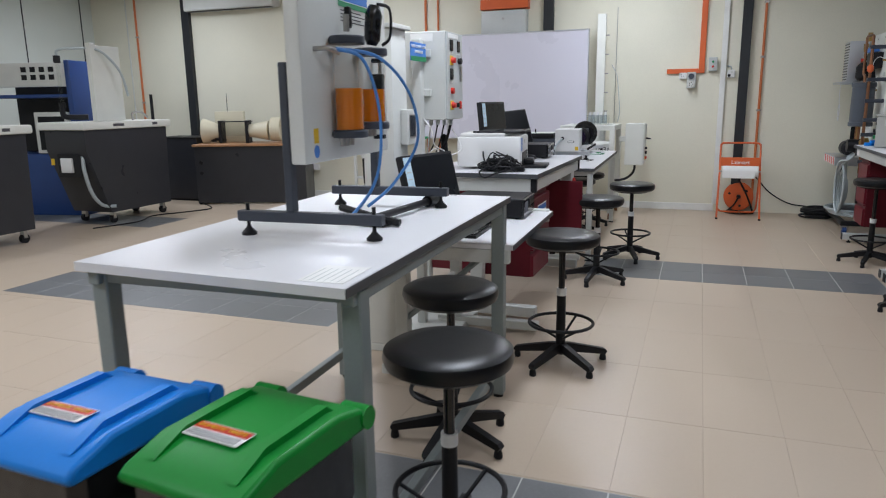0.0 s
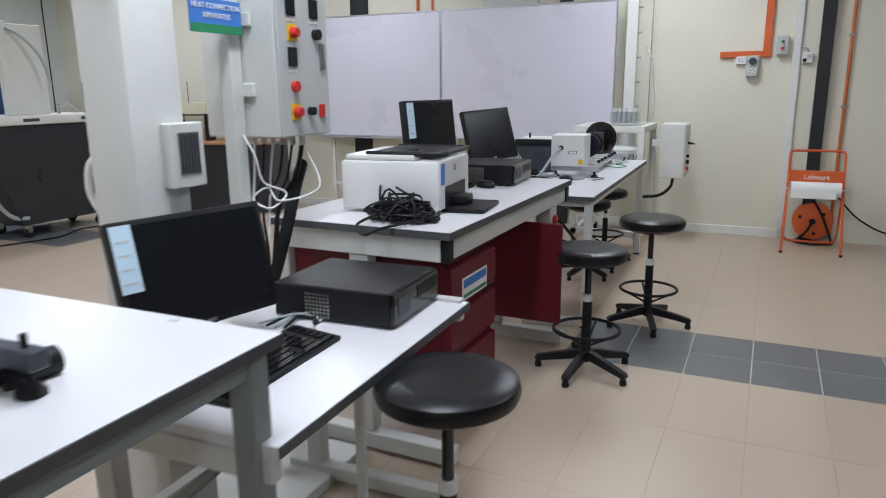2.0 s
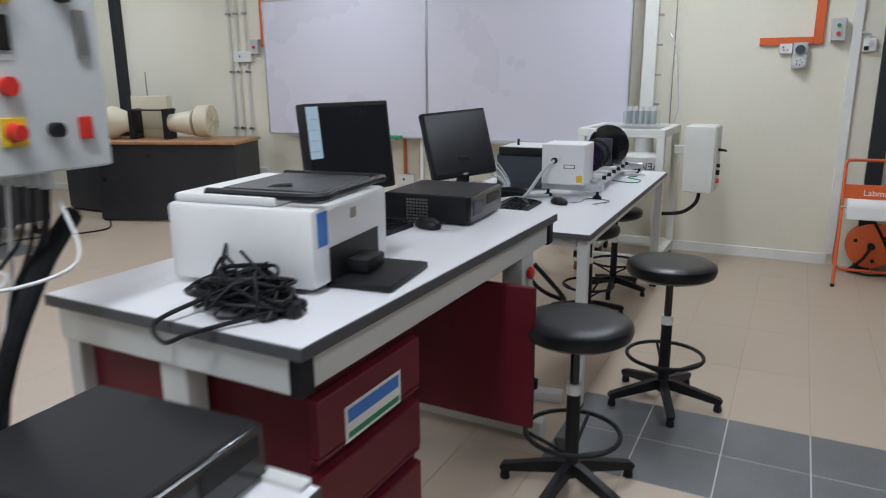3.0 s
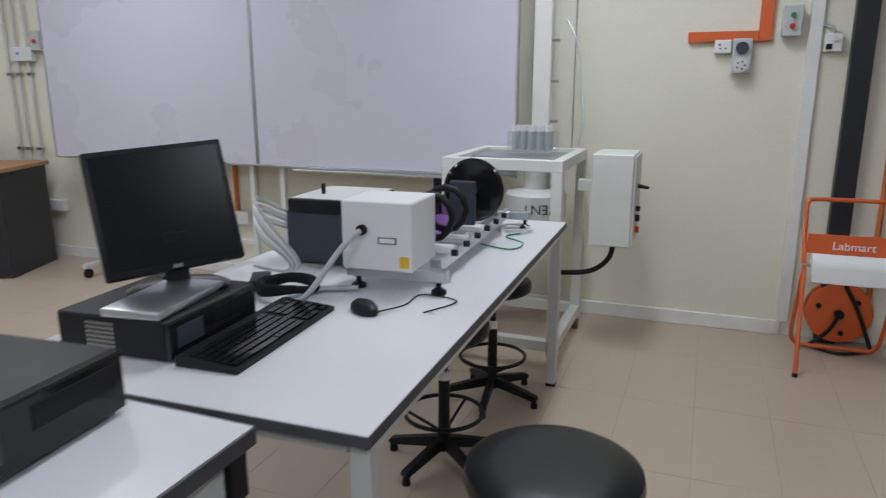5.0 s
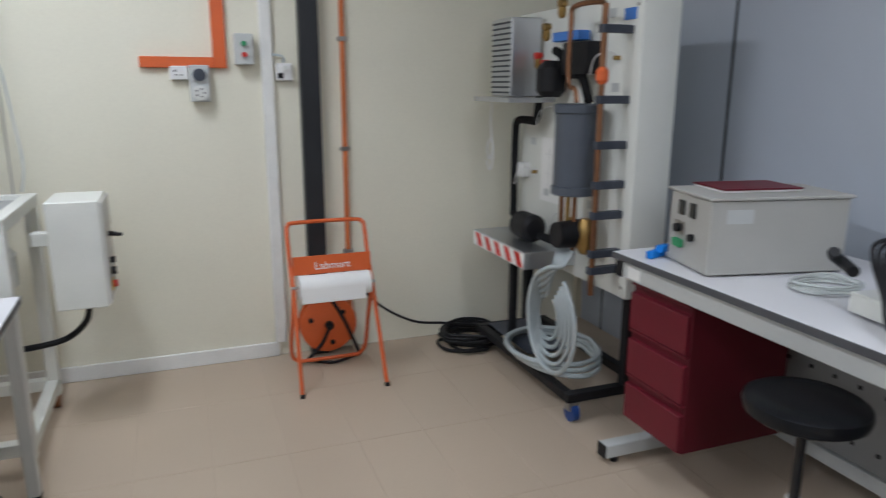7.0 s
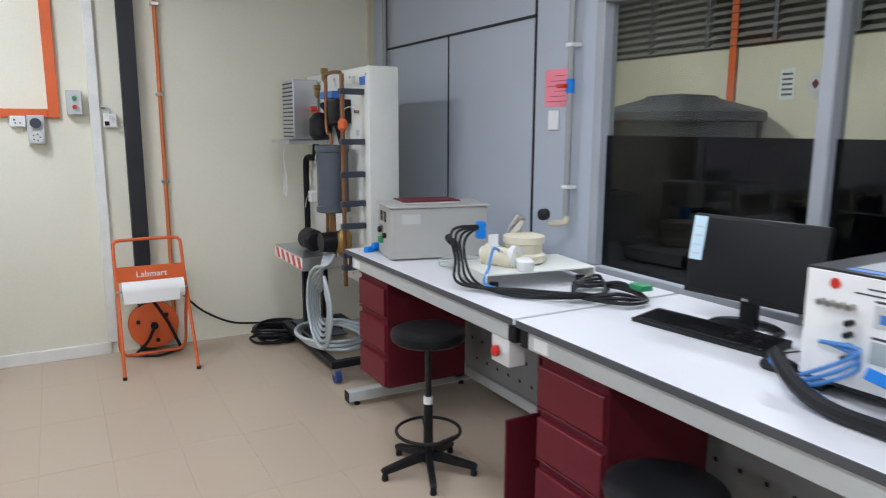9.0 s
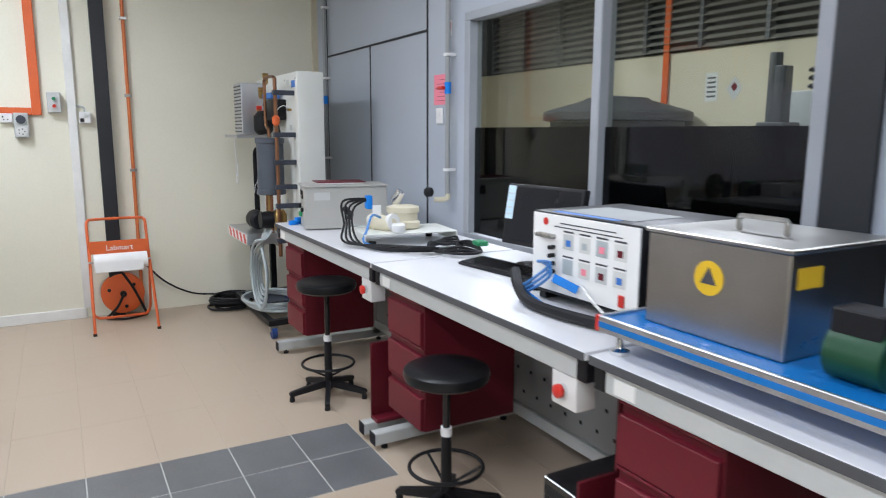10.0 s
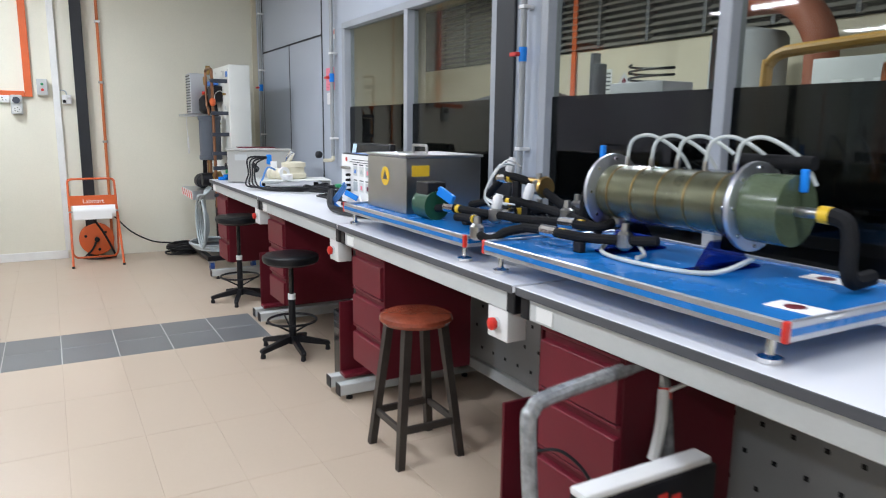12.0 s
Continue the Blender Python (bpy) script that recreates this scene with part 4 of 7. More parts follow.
part("white_coil", sweep(B(), [(0.0, 0.33, 1.16), (0.05, 0.32, 1.10), (0.06, 0.34, 1.02), (0.10, 0.40, 0.98), (0.08, 0.34, 0.94), (0.03, 0.32, 0.97), (0.06, 0.36, 1.0), (0.1, 0.37, 0.96), (0.16, 0.50, 0.99), (0.10, 0.52, 1.10)], 0.0035), WHITE, t)

# ---- things on the computer desk ----
here = ROOM
monitor(-0.785, 2.85, 0.70, 76, 0.42, 0.29, 14, 0.075, sticker=True, label="black monitor with pale paper sticker, leaning back on the low desk")
desktop_pc(-0.435, 3.165, 0.70, 3, 0.38, 0.32, 0.105, "black slim desktop computer lying on the low desk")
keyboard(-0.515, 2.83, 0.70, 92, 0.44, 0.15)
t = thing("monitor_leads", -0.75, 3.15, 0.701, 0, "tangled grey and black leads behind the monitor", "cable")
for k in range(4):
    rnd = random.Random(k)
    part("lead", sweep(B(), [(-0.05 + 0.03 * k, -0.1, 0.006), (0.02, -0.02 + 0.03 * k, 0.02), (0.10, 0.05 - 0.03 * k, 0.006), (0.02, 0.12, 0.015), (-0.12, 0.10 + 0.02 * k, 0.006)], 0.004), BLACK if k % 2 else HOSE, t)

# ---- printer bench ----
BZ = 0.891
t = thing("printer", -0.615, 3.87, BZ, 7, "white laser printer with open black output tray", "printer")
part("body", b1(-0.40, 0, 0.012, 0, 0.40, 0.20, 0.014), WHITE, t)
part("top_cover", b1(-0.38, 0.01, 0.20, -0.10, 0.39, 0.222, 0.012), WHITE, t)
part("output_tray", b1(-0.28, 0.06, 0.2225, -0.02, 0.34, 0.232, 0.006), BLACK, t)
part("tray_lip", sweep(B(), [(-0.30, 0.03, 0.225), (-0.02, 0.03, 0.225), (0.01, 0.10, 0.228), (0.01, 0.30, 0.228), (-0.02, 0.37, 0.225), (-0.30, 0.37, 0.225)], 0.010), BLACK, t)
part("recess", b1(0.0005, 0.07, 0.02, 0.003, 0.33, 0.10, 0), BLACK, t)
part("paper_tray", b1(-0.02, 0.08, 0.0, 0.15, 0.32, 0.018, 0.005), BLACK, t)
part("paper_guide", b1(0.0, 0.15, 0.02, 0.06, 0.25, 0.055, 0.006), BLACK, t)
part("label", b1(0.0008, 0.02, 0.11, 0.0016, 0.065, 0.19, 0), BLUEL, t)
part("badge", b1(0.0008, 0.18, 0.15, 0.0018, 0.21, 0.175, 0), STEEL, t)
for y in (0.04, 0.36):
    part("foot", cyl(B(), (-0.20, y, 0), (-0.20, y, 0.014), 0.02), BLACK, t)
t = thing("cable_heap", -0.71, 3.755, BZ, 0, "heap of tangled black power cables", "cable")
rnd = random.Random(11)
for k in range(9):
    pts = []
    for i in range(15):
        a = i * rnd.uniform(0.75, 1.05) + k * 1.7
        rr = 0.04 + rnd.uniform(0, 0.085)
        pts.append((rr * math.cos(a) * 1.15, rr * math.sin(a) * 0.85, 0.006 + rnd.uniform(0.0, 0.16) * (1 - rr / 0.15)))
    part("loop", sweep(B(), pts, 0.0042, 7, 5), BLACK, t)
part("plug", b1(0.10, -0.03, 0, 0.15, 0.0, 0.03, 0.006), BLACK, t)
part("adapter", b1(-0.09, -0.03, 0.0, 0.0, 0.02, 0.035, 0.006), BLACK, t)
part("lead", sweep(B(), [(0.12, -0.02, 0.02), (0.06, -0.12, 0.01), (0.02, -0.19, 0.004), (-0.04, -0.20, -0.02), (-0.08, -0.18, 0.01), (-0.06, -0.06, 0.03)], 0.005), BLACK, t)
part("lead", sweep(B(), [(-0.10, 0.02, 0.03), (-0.14, 0.10, 0.12), (-0.10, 0.18, 0.22), (-0.04, 0.22, 0.236)], 0.005), BLACK, t)
monitor(-0.985, 4.58, BZ, 82, 0.40, 0.30, 6, 0.11, sticker=True, label="black monitor with pale sticker on the printer bench")
desktop_pc(-0.63, 4.715, BZ, 4, 0.31, 0.33, 0.10, "black slim desktop computer lying on the printer bench")
keyboard(-0.80, 4.42, BZ, 88, 0.44, 0.15)
mouse(-0.74, 4.645, BZ, 70, [(0, 0.05, 0.012), (-0.05, 0.12, 0.004), (-0.14, 0.10, 0.004), (-0.18, 0.02, 0.004)])

# ---- optics table ----
here = OPTICS
TZ = 0.791
monitor(-1.08, 5.86, TZ + 0.101, 51, 0.35, 0.33, 20, 0.05, roll=-4, label="black monitor tilted on its stand above the computer")
desktop_pc(-0.925, 5.625, TZ, 3, 0.31, 0.36, 0.10, "black slim desktop computer under the tilted monitor")
t = thing("optical_drive", -0.985, 5.72, TZ + 0.101, 8, "silver slim drive lying on the computer", "drive")
part("body", b1(-0.12, -0.10, 0, 0.04, 0.18, 0.022, 0.006), ALU, t)
keyboard(-0.747, 5.873, TZ, 93, 0.48, 0.165)
mouse(-0.67, 6.127, TZ, 60, [(0.0, -0.05, 0.012), (0.12, -0.03, 0.004), (0.22, 0.02, 0.004), (0.26, -0.10, 0.004), (0.12, -0.12, 0.004)])
coil(-0.97, 6.20, TZ, 0.085, 0.012, 2, FOAM, "looped thick black cable on the table", spread=0.05)
t = thing("power_adapter", -1.10, 6.24, TZ, 30, "black power adapter brick", "adapter")
part("body", b1(-0.03, -0.06, 0, 0.03, 0.06, 0.035, 0.006), BLACK, t)
t = thing("lamp_housing", -0.80, 6.253, TZ, 3, "white lamp housing on levelling feet at the bench end", "lamp housing")
part("base_bar", b1(-0.03, 0.075, 0.04, 0.30, 0.12, 0.075, 0.003), ALU, t)
for x in (0.0, 0.27):
    part("leveller", lathe(B(), [(0.024, 0), (0.024, 0.01), (0.008, 0.02), (0.008, 0.042)], 16, Matrix.Translation((x, 0.10, 0))), BLACK, t)
part("body", b1(-0.02, 0.03, 0.076, 0.21, 0.25, 0.285, 0.004), WHITE, t)
part("socket", cyl(B(), (0.05, 0.03, 0.20), (0.05, 0.015, 0.20), 0.016), BLACK, t)
part("plate", b1(0.10, 0.0285, 0.16, 0.16, 0.0298, 0.18, 0), INK, t)
part("plate", b1(0.105, 0.0280, 0.163, 0.155, 0.0285, 0.177, 0), PAPER, t)
part("warning_label", b1(0.17, 0.0285, 0.09, 0.20, 0.0298, 0.125, 0), YELLOW, t)
part("lead", sweep(B(), [(0.05, 0.012, 0.20), (0.01, -0.05, 0.15), (-0.06, -0.14, 0.03), (-0.14, -0.12, 0.008), (-0.10, 0.0, 0.008), (0.02, 0.05, 0.01)], 0.009), HOSE, t)
t = thing("optical_bench", -0.63, 6.45, TZ, 2.5, "aluminium optical rail carrying lenses and a grating", "optical bench")
part("rail", b1(-0.06, 0.0, 0.045, -0.02, 0.98, 0.085, 0.003), ALU, t)
part("rail", b1(0.03, 0.0, 0.045, 0.07, 0.98, 0.085, 0.003), ALU, t)
part("end_bar", b1(-0.15, 0.96, 0.04, 0.16, 1.0, 0.075, 0.003), ALU, t)
for x in (-0.13, 0.14):
    part("leveller", lathe(B(), [(0.022, 0), (0.022, 0.01), (0.008, 0.02), (0.008, 0.042)], 16, Matrix.Translation((x, 0.98, 0))), BLACK, t)
for y, R in ((0.10, 0.075), (0.26, 0.075)):
    c = part("carrier", b1(-0.07, y - 0.03, 0.085, 0.08, y + 0.03, 0.105, 0.003), WHITE, t)
    bm = B()
    ring(bm, (0.0, y, 0.20), R, 0.012, 12, pose(0, 0, 0, 90, 0, 0))
    part("lens_mount", bm, BLACK, t, "black ring lens mount")
    part("lens", cyl(B(), (0.0, y - 0.004, 0.20), (0.0, y + 0.004, 0.20), R - 0.012, seg=28), PURPLE if y < 0.2 else CLEAR, t)
    part("stem", cyl(B(), (0, y, 0.105), (0, y, 0.13), 0.009), BLACK, t)
part("slit_plate", b1(-0.05, 0.46, 0.105, 0.05, 0.48, 0.27, 0.004), DKSTEEL, t)
part("carrier", b1(-0.07, 0.44, 0.085, 0.08, 0.50, 0.105, 0.003), WHITE, t)
bm = lathe(B(), [(0.115, -0.012), (0.125, -0.004), (0.125, 0.004), (0.115, 0.012), (0.03, 0.016)], 40, pose(0.0, 0.62, 0.215, 90, 0, 0))
part("grating_wheel", bm, GLOSSB, t, "glossy black disc")
part("wheel_axle", cyl(B(), (0, 0.52, 0.215), (0, 0.70, 0.215), 0.02), STEEL, t)
part("wheel_stand", b1(-0.03, 0.66, 0.085, 0.03, 0.70, 0.24, 0.004), DKSTEEL, t)
part("instrument", b1(-0.04, 0.78, 0.085, 0.06, 0.90, 0.16, 0.004), STEEL, t)
for k in range(6):
    part("clamp_screw", cyl(B(), (0.08, 0.08 + 0.14 * k, 0.09), (0.10, 0.08 + 0.14 * k, 0.09), 0.011), BLACK, t)
coil(-0.56, 7.36, TZ, 0.07, 0.004, 3, WHITE, "thin white cable coiled on the table", spread=0.2, seedv=3)
cable("signal_lead", [(-0.62, 7.05, TZ + 0.004), (-0.48, 7.0, TZ + 0.004), (-0.46, 7.12, TZ + 0.004), (-0.56, 7.22, TZ + 0.004), (-0.52, 7.3, TZ + 0.004)], 0.003, GREENL, "thin green lead trailing over the table")
t = thing("power_supply", -1.19, 6.54, TZ, 2, "dark grey power supply box with control unit on top", "power supply")
part("body", b1(0, 0, 0.006, 0.32, 0.34, 0.19, 0.006), DKSTEEL, t)
part("control_unit", b1(0.02, -0.02, 0.191, 0.30, 0.30, 0.235, 0.005), BLACK, t)
part("control_panel", b1(0.03, -0.01, 0.2352, 0.29, 0.29, 0.239, 0.001), LIGHTG, t)
part("switch", cyl(B(), (0.10, 0.1, 0.239), (0.10, 0.1, 0.275), 0.008), BLACK, t)
for k in range(5):
    part("lead", sweep(B(), [(0.0, 0.02 + 0.03 * k, 0.12), (-0.08, -0.06, 0.16 + 0.02 * k), (-0.02 + 0.02 * k, -0.14 - 0.02 * k, 0.12 + 0.02 * k), (0.10 + 0.01 * k, -0.16, 0.05), (0.06, -0.13, 0.006), (-0.08, -0.10, 0.006)], 0.005), WHITE if k % 2 else HOSE, t)

here = ROOM
t = thing("power_strip", -0.62, 5.34, 0, 12, "white power strip with black plugs on the floor", "power strip")
part("body", b1(-0.15, -0.03, 0, 0.15, 0.03, 0.045, 0.006), WHITE, t)
for k in range(2):
    part("plug", b1(-0.10 + 0.09 * k, -0.02, 0.0455, -0.05 + 0.09 * k, 0.02, 0.09, 0.008), BLACK, t, "black plug")
    part("lead", sweep(B(), [(-0.075 + 0.09 * k, 0, 0.088), (-0.08 + 0.08 * k, -0.03, 0.20), (-0.12 + 0.05 * k, -0.06, 0.36), (-0.10, -0.08, 0.55)], 0.007), BLACK, t)
cable("desk_lead", [(-0.50, 5.03, 0.70), (-0.42, 5.10, 0.58), (-0.44, 5.20, 0.52), (-0.56, 5.22, 0.56), (-0.64, 5.18, 0.72)], 0.009, BLACK, "black cable looped between the two benches")
here = OPTICS

# ---- ventilation frame with drum ----
t = thing("drum_frame", -1.05, 7.74, 0, 0, "pale steel frame holding a drum, tube rack and tall mast", "apparatus")
FW, FL, FH = 0.62, 0.72, 1.06
for x in (0, FW - 0.055):
    for y in (0, FL - 0.055):
        part("leg", b1(x, y, 0.07, x + 0.055, y + 0.055, FH - 0.055, 0.003), CREAMW, t)
        part("castor", cyl(B(), (x + 0.01, y + 0.028, 0.035), (x + 0.045, y + 0.028, 0.035), 0.035), COPPER, t)
for z in (0.10, FH - 0.055):
    part("rail", b1(0.0, 0.0, z, FW, 0.055, z + 0.055, 0.003), CREAMW, t)
    part("rail", b1(0.0, FL - 0.055, z, FW, FL, z + 0.055, 0.003), CREAMW, t)
    part("rail", b1(0.0, 0.056, z, 0.055, FL - 0.056, z + 0.055, 0.003), CREAMW, t)
    part("rail", b1(FW - 0.055, 0.056, z, FW, FL - 0.056, z + 0.055, 0.003), CREAMW, t)
part("top_plate", b1(0.06, 0.3, FH - 0.03, FW - 0.06, FL - 0.06, FH - 0.02, 0.001), PERF, t)
dr = part("drum", lathe(B(), [(0.14, 0.70), (0.165, 0.71), (0.165, 0.84), (0.15, 0.86), (0.07, 0.87), (0.07, 1.03)], 36, Matrix.Translation((0.40, 0.40, 0))), LIGHTG, t, "grey metal drum")
letters("lettering", "VENT", 0.075, INK, dr, Matrix(((-0.94, 0, 0.342, 0.40 + 0.342 * 0.167), (-0.342, 0, -0.94, 0.40 - 0.94 * 0.167), (0, -1, 0, 0.78), (0, 0, 0, 1))))
part("mast", b1(0.30, FL - 0.05, FH, 0.40, FL + 0.02, 2.33, 0.003), CREAMW, t)
for k in range(5):
    part("clip", b1(0.40, FL - 0.03, 1.2 + 0.22 * k, 0.44, FL, 1.215 + 0.22 * k, 0.001), STEEL, t)
part("stay", cyl(B(), (0.53, FL - 0.02, 1.06), (0.53, FL - 0.02, 2.4), 0.004, seg=8), STEEL, t)
part("hose", sweep(B(), [(0.48, FL - 0.02, 1.75), (0.55, FL - 0.06, 1.62), (0.58, FL - 0.08, 1.40), (0.60, FL - 0.1, 1.2), (0.58, FL - 0.10, 1.08)], 0.005), TUBECLEAR, t)
rk = part("tube_rack", b1(0.25, 0.33, FH, 0.50, 0.48, FH + 0.11, 0.003), CLEAR, t, "clear acrylic tube rack")
for k in range(5):
    for j in range(2):
        part("tube", cyl(B(), (0.28 + 0.045 * k, 0.37 + 0.07 * j, FH + 0.012), (0.28 + 0.045 * k, 0.37 + 0.07 * j, FH + 0.11), 0.016, seg=12), HOSE, t)
        part("cap", cyl(B(), (0.28 + 0.045 * k, 0.37 + 0.07 * j, FH + 0.11), (0.28 + 0.045 * k, 0.37 + 0.07 * j, FH + 0.14), 0.012, seg=12), WHITE, t)
cb = part("control_box", b1(0.71, 0.30, 0.60, 0.92, 0.62, 1.07, 0.004), CREAMW, t, "pale steel control box")
part("box_arm", b1(FW, 0.44, 0.86, 0.71, 0.50, 0.92, 0.003), CREAMW, t)
part("door", b1(0.9205, 0.31, 0.61, 0.932, 0.61, 1.06, 0.003), LIGHTG, cb)
part("handle", cyl(B(), (0.932, 0.45, 0.90), (0.99, 0.43, 0.895), 0.012, 0.007), BLACK, cb)
part("selector", cyl(B(), (0.932, 0.40, 0.74), (0.955, 0.40, 0.74), 0.018), BLACK, cb)
part("selector", cyl(B(), (0.932, 0.40, 0.79), (0.955, 0.40, 0.79), 0.014), BLACK, cb)
part("stop_plate", b1(0.932, 0.37, 0.655, 0.936, 0.43, 0.705, 0.001), YELLOW, cb)
part("stop_button", cyl(B(), (0.936, 0.40, 0.68), (0.955, 0.40, 0.68), 0.016), REDP, cb)
part("power_lead", sweep(B(), [(0.82, 0.46, 0.60), (0.80, 0.46, 0.50), (0.70, 0.46, 0.42), (0.52, 0.44, 0.40)], 0.014), BLACK, t)


here = ROOM


# ---- west side: flume tanks, desk with fan, blue unit ----
def flume_tank(x, y, rz, label):
    """Origin under the near right corner of the body; the tank runs along local +y."""
    t = thing("flume_tank", x, y, 0, rz, label, "tank", "flume tanks")
    W, L, H = 0.57, 0.945, 1.06
    part("body", prism(B(), [(-0.0, 0.13), (L, 0.13), (L + 0.03, H), (-0.26, H), (-0.26, H - 0.22)], "x", -W, 0.0), TANKG, t)
    part("rim", b1(-W - 0.05, -0.31, H, 0.05, L + 0.08, H + 0.085, 0.02), CREAMW, t)
    part("name_plate", b1(0.0505, 0.10, H + 0.03, 0.052, 0.26, H + 0.06, 0), INK, t)
    part("maker_plate", b1(0.0505, 0.70, H + 0.03, 0.052, 0.78, H + 0.06, 0), INK, t)
    for a, b in ((-0.07, 0.08), (-0.07, L - 0.08), (-W + 0.07, 0.08), (-W + 0.07, L - 0.08)):
        c = part("castor", cyl(B(), (a - 0.02, b, 0.045), (a + 0.02, b, 0.045), 0.045), BLACK, t)
        part("fork", b1(a - 0.03, b - 0.02, 0.05, a + 0.03, b + 0.02, 0.13, 0.003), STEEL, c)
    part("switch_box", b1(-0.36, -0.29, 0.60, -0.20, -0.20, 0.76, 0.006), WHITE, t)
    part("recess", b1(-0.42, -0.265, 0.55, -0.10, -0.262, 0.80, 0), BLACK, t)
    part("drain_hose", sweep(B(), [(-0.10, -0.22, 0.78), (-0.08, -0.24, 0.62), (-0.09, -0.16, 0.36), (-0.06, -0.06, 0.22), (0.03, 0.04, 0.20)], 0.02), HOSE, t)
    part("warning_label", b1(-0.52, -0.266, 0.68, -0.47, -0.2625, 0.75, 0), YELLOW, t)
    return t


ft = flume_tank(-5.80, 5.686, 0, "dark grey flume tank with pale rim on castors")
flume_tank(-5.72, 3.69, 0, "second dark grey flume tank with pale rim on castors")
t = thing("flume_apparatus", -6.05, 5.87, 1.145, 0, "white vertical panel with pipework standing on the tank rim", "apparatus")
part("panel", b1(-0.03, 0.05, 0, 0.0, 0.42, 0.84, 0.004), CREAMW, t)
part("stay", b1(-0.05, -0.02, 0, 0.02, 0.05, 0.86, 0.004), CREAMW, t)
part("hose", sweep(B(), [(-0.26, -0.22, 0.72), (-0.25, -0.20, 0.78), (-0.12, -0.10, 0.80), (0.03, 0.10, 0.78), (0.10, 0.30, 0.56), (0.11, 0.38, 0.28)], 0.014), HOSE, t)
part("sight_tube", cyl(B(), (-0.26, -0.22, 0.20), (-0.26, -0.22, 0.64), 0.02, seg=16), CLEAR, t)
part("pipe", sweep(B(), [(-0.26, -0.22, 0.20), (-0.26, -0.22, 0.07), (-0.20, -0.15, 0.05), (-0.08, -0.05, 0.05)], 0.03), BLACK, t)
part("coupling", cyl(B(), (-0.26, -0.22, 0.64), (-0.26, -0.22, 0.72), 0.036), BLACK, t)
part("coupling", cyl(B(), (-0.26, -0.22, 0.16), (-0.26, -0.22, 0.21), 0.036), BLACK, t)
part("tap", sweep(B(), [(0.08, 0.45, 0.0), (0.08, 0.45, 0.08), (0.12, 0.55, 0.09), (0.14, 0.62, 0.03)], 0.014), STEEL, t)
part("lever", b1(0.12, 0.70, 0.0, 0.15, 0.73, 0.30, 0.004), BLACK, t)

t = thing("brown_desk", -5.87, 7.18, 0, 20, "long desk with brown top and charcoal front panel", "desk")
DL = 1.50
part("top", b1(0, 0.0, 0.77, DL, 0.65, 0.80, 0.004), WOODTOP, t)
part("front_panel", b1(0.02, 0.03, 0.02, DL - 0.02, 0.055, 0.769, 0.002), TANKG, t)
part("side_panel", b1(0.02, 0.056, 0.0, 0.045, 0.62, 0.769, 0.002), TANKG, t)
part("side_panel", b1(DL - 0.045, 0.056, 0.0, DL - 0.02, 0.62, 0.769, 0.002), TANKG, t)
for z in (0.42, 0.56):
    part("cable_grommet", cyl(B(), (0.10, 0.03, z), (0.10, 0.024, z), 0.025), BLACK, t)
t = thing("wind_tunnel", -5.89, 7.385, 0.80, 20, "cream bench-top wind tunnel with clear working section", "apparatus")
part("bellmouth", lathe(B(), [(0.17, -0.22), (0.165, -0.20), (0.11, -0.06), (0.085, 0.0)], 28, pose(0.24, 0.14, 0.16, 0, 90, 0)), CREAM, t)
part("support", b1(0.24, 0.04, 0, 0.28, 0.24, 0.30, 0.004), BLACK, t)
part("support", b1(0.60, 0.04, 0, 0.64, 0.24, 0.30, 0.004), BLACK, t)
part("working_section", b1(0.28, 0.05, 0.10, 0.60, 0.23, 0.28, 0.002), CLEAR, t)
part("bed", b1(0.26, 0.05, 0.28, 0.66, 0.23, 0.292, 0.002), BLACK, t)
part("diffuser", lathe(B(), [(0.085, 0.0), (0.10, 0.1), (0.13, 0.26)], 28, pose(0.64, 0.14, 0.16, 0, 90, 0)), CREAM, t)
part("aerofoil", prism(B(), [(0.0, 0.05), (0.10, 0.09), (0.30, 0.05), (0.30, 0.035), (0.0, 0.03)], "y", 0.08, 0.20), BLACK, t)
fh = part("fan_housing", lathe(B(), [(0.15, 0.0), (0.16, 0.01), (0.16, 0.13), (0.15, 0.14)], 32, pose(0.93, 0.16, 0.175, 0, 90, 0)), CREAM, t)
for k in range(10):
    a = 2 * math.pi * k / 10
    part("fan_bar", cyl(B(), (1.075, 0.16, 0.175), (1.075, 0.16 + 0.14 * math.cos(a), 0.175 + 0.14 * math.sin(a)), 0.004, seg=6), CREAM, fh)
part("control_box", b1(0.10, 0.36, 0.0, 0.50, 0.46, 0.42, 0.006), CREAM, t)
part("antenna", cyl(B(), (0.28, 0.38, 0.36), (0.28, 0.38, 0.66), 0.004, seg=6), BLACK, t)
t = thing("charcoal_cabinet", -6.75, 7.5, 0, 0, "low charcoal cabinet against the partition side", "cabinet")
part("body", b1(0, 0, 0.03, 0.70, 0.50, 0.86, 0.004), TANKG, t)
part("plinth", b1(0.02, 0.02, 0.0, 0.68, 0.48, 0.03, 0.002), BLACK, t)
part("top", b1(-0.01, -0.01, 0.86, 0.71, 0.51, 0.88, 0.003), BLACK, t)
t = thing("blue_test_unit", -7.2, 5.95, 0, 12, "blue-framed test unit with white instrument panel", "apparatus")
part("frame", b1(-0.55, 0.0, 0.0, 0.60, 0.55, 0.75, 0.01), BLUECAB, t)
part("side", b1(0.53, 0.0, 0.75, 0.60, 0.55, 1.85, 0.01), BLUECAB, t)
part("back", b1(-0.55, 0.50, 0.75, 0.53, 0.55, 1.85, 0.004), BLACK, t)
ip = part("instrument_panel", b1(-0.55, 0.02, 1.55, 0.528, 0.10, 1.83, 0.006), LIGHTG, t)
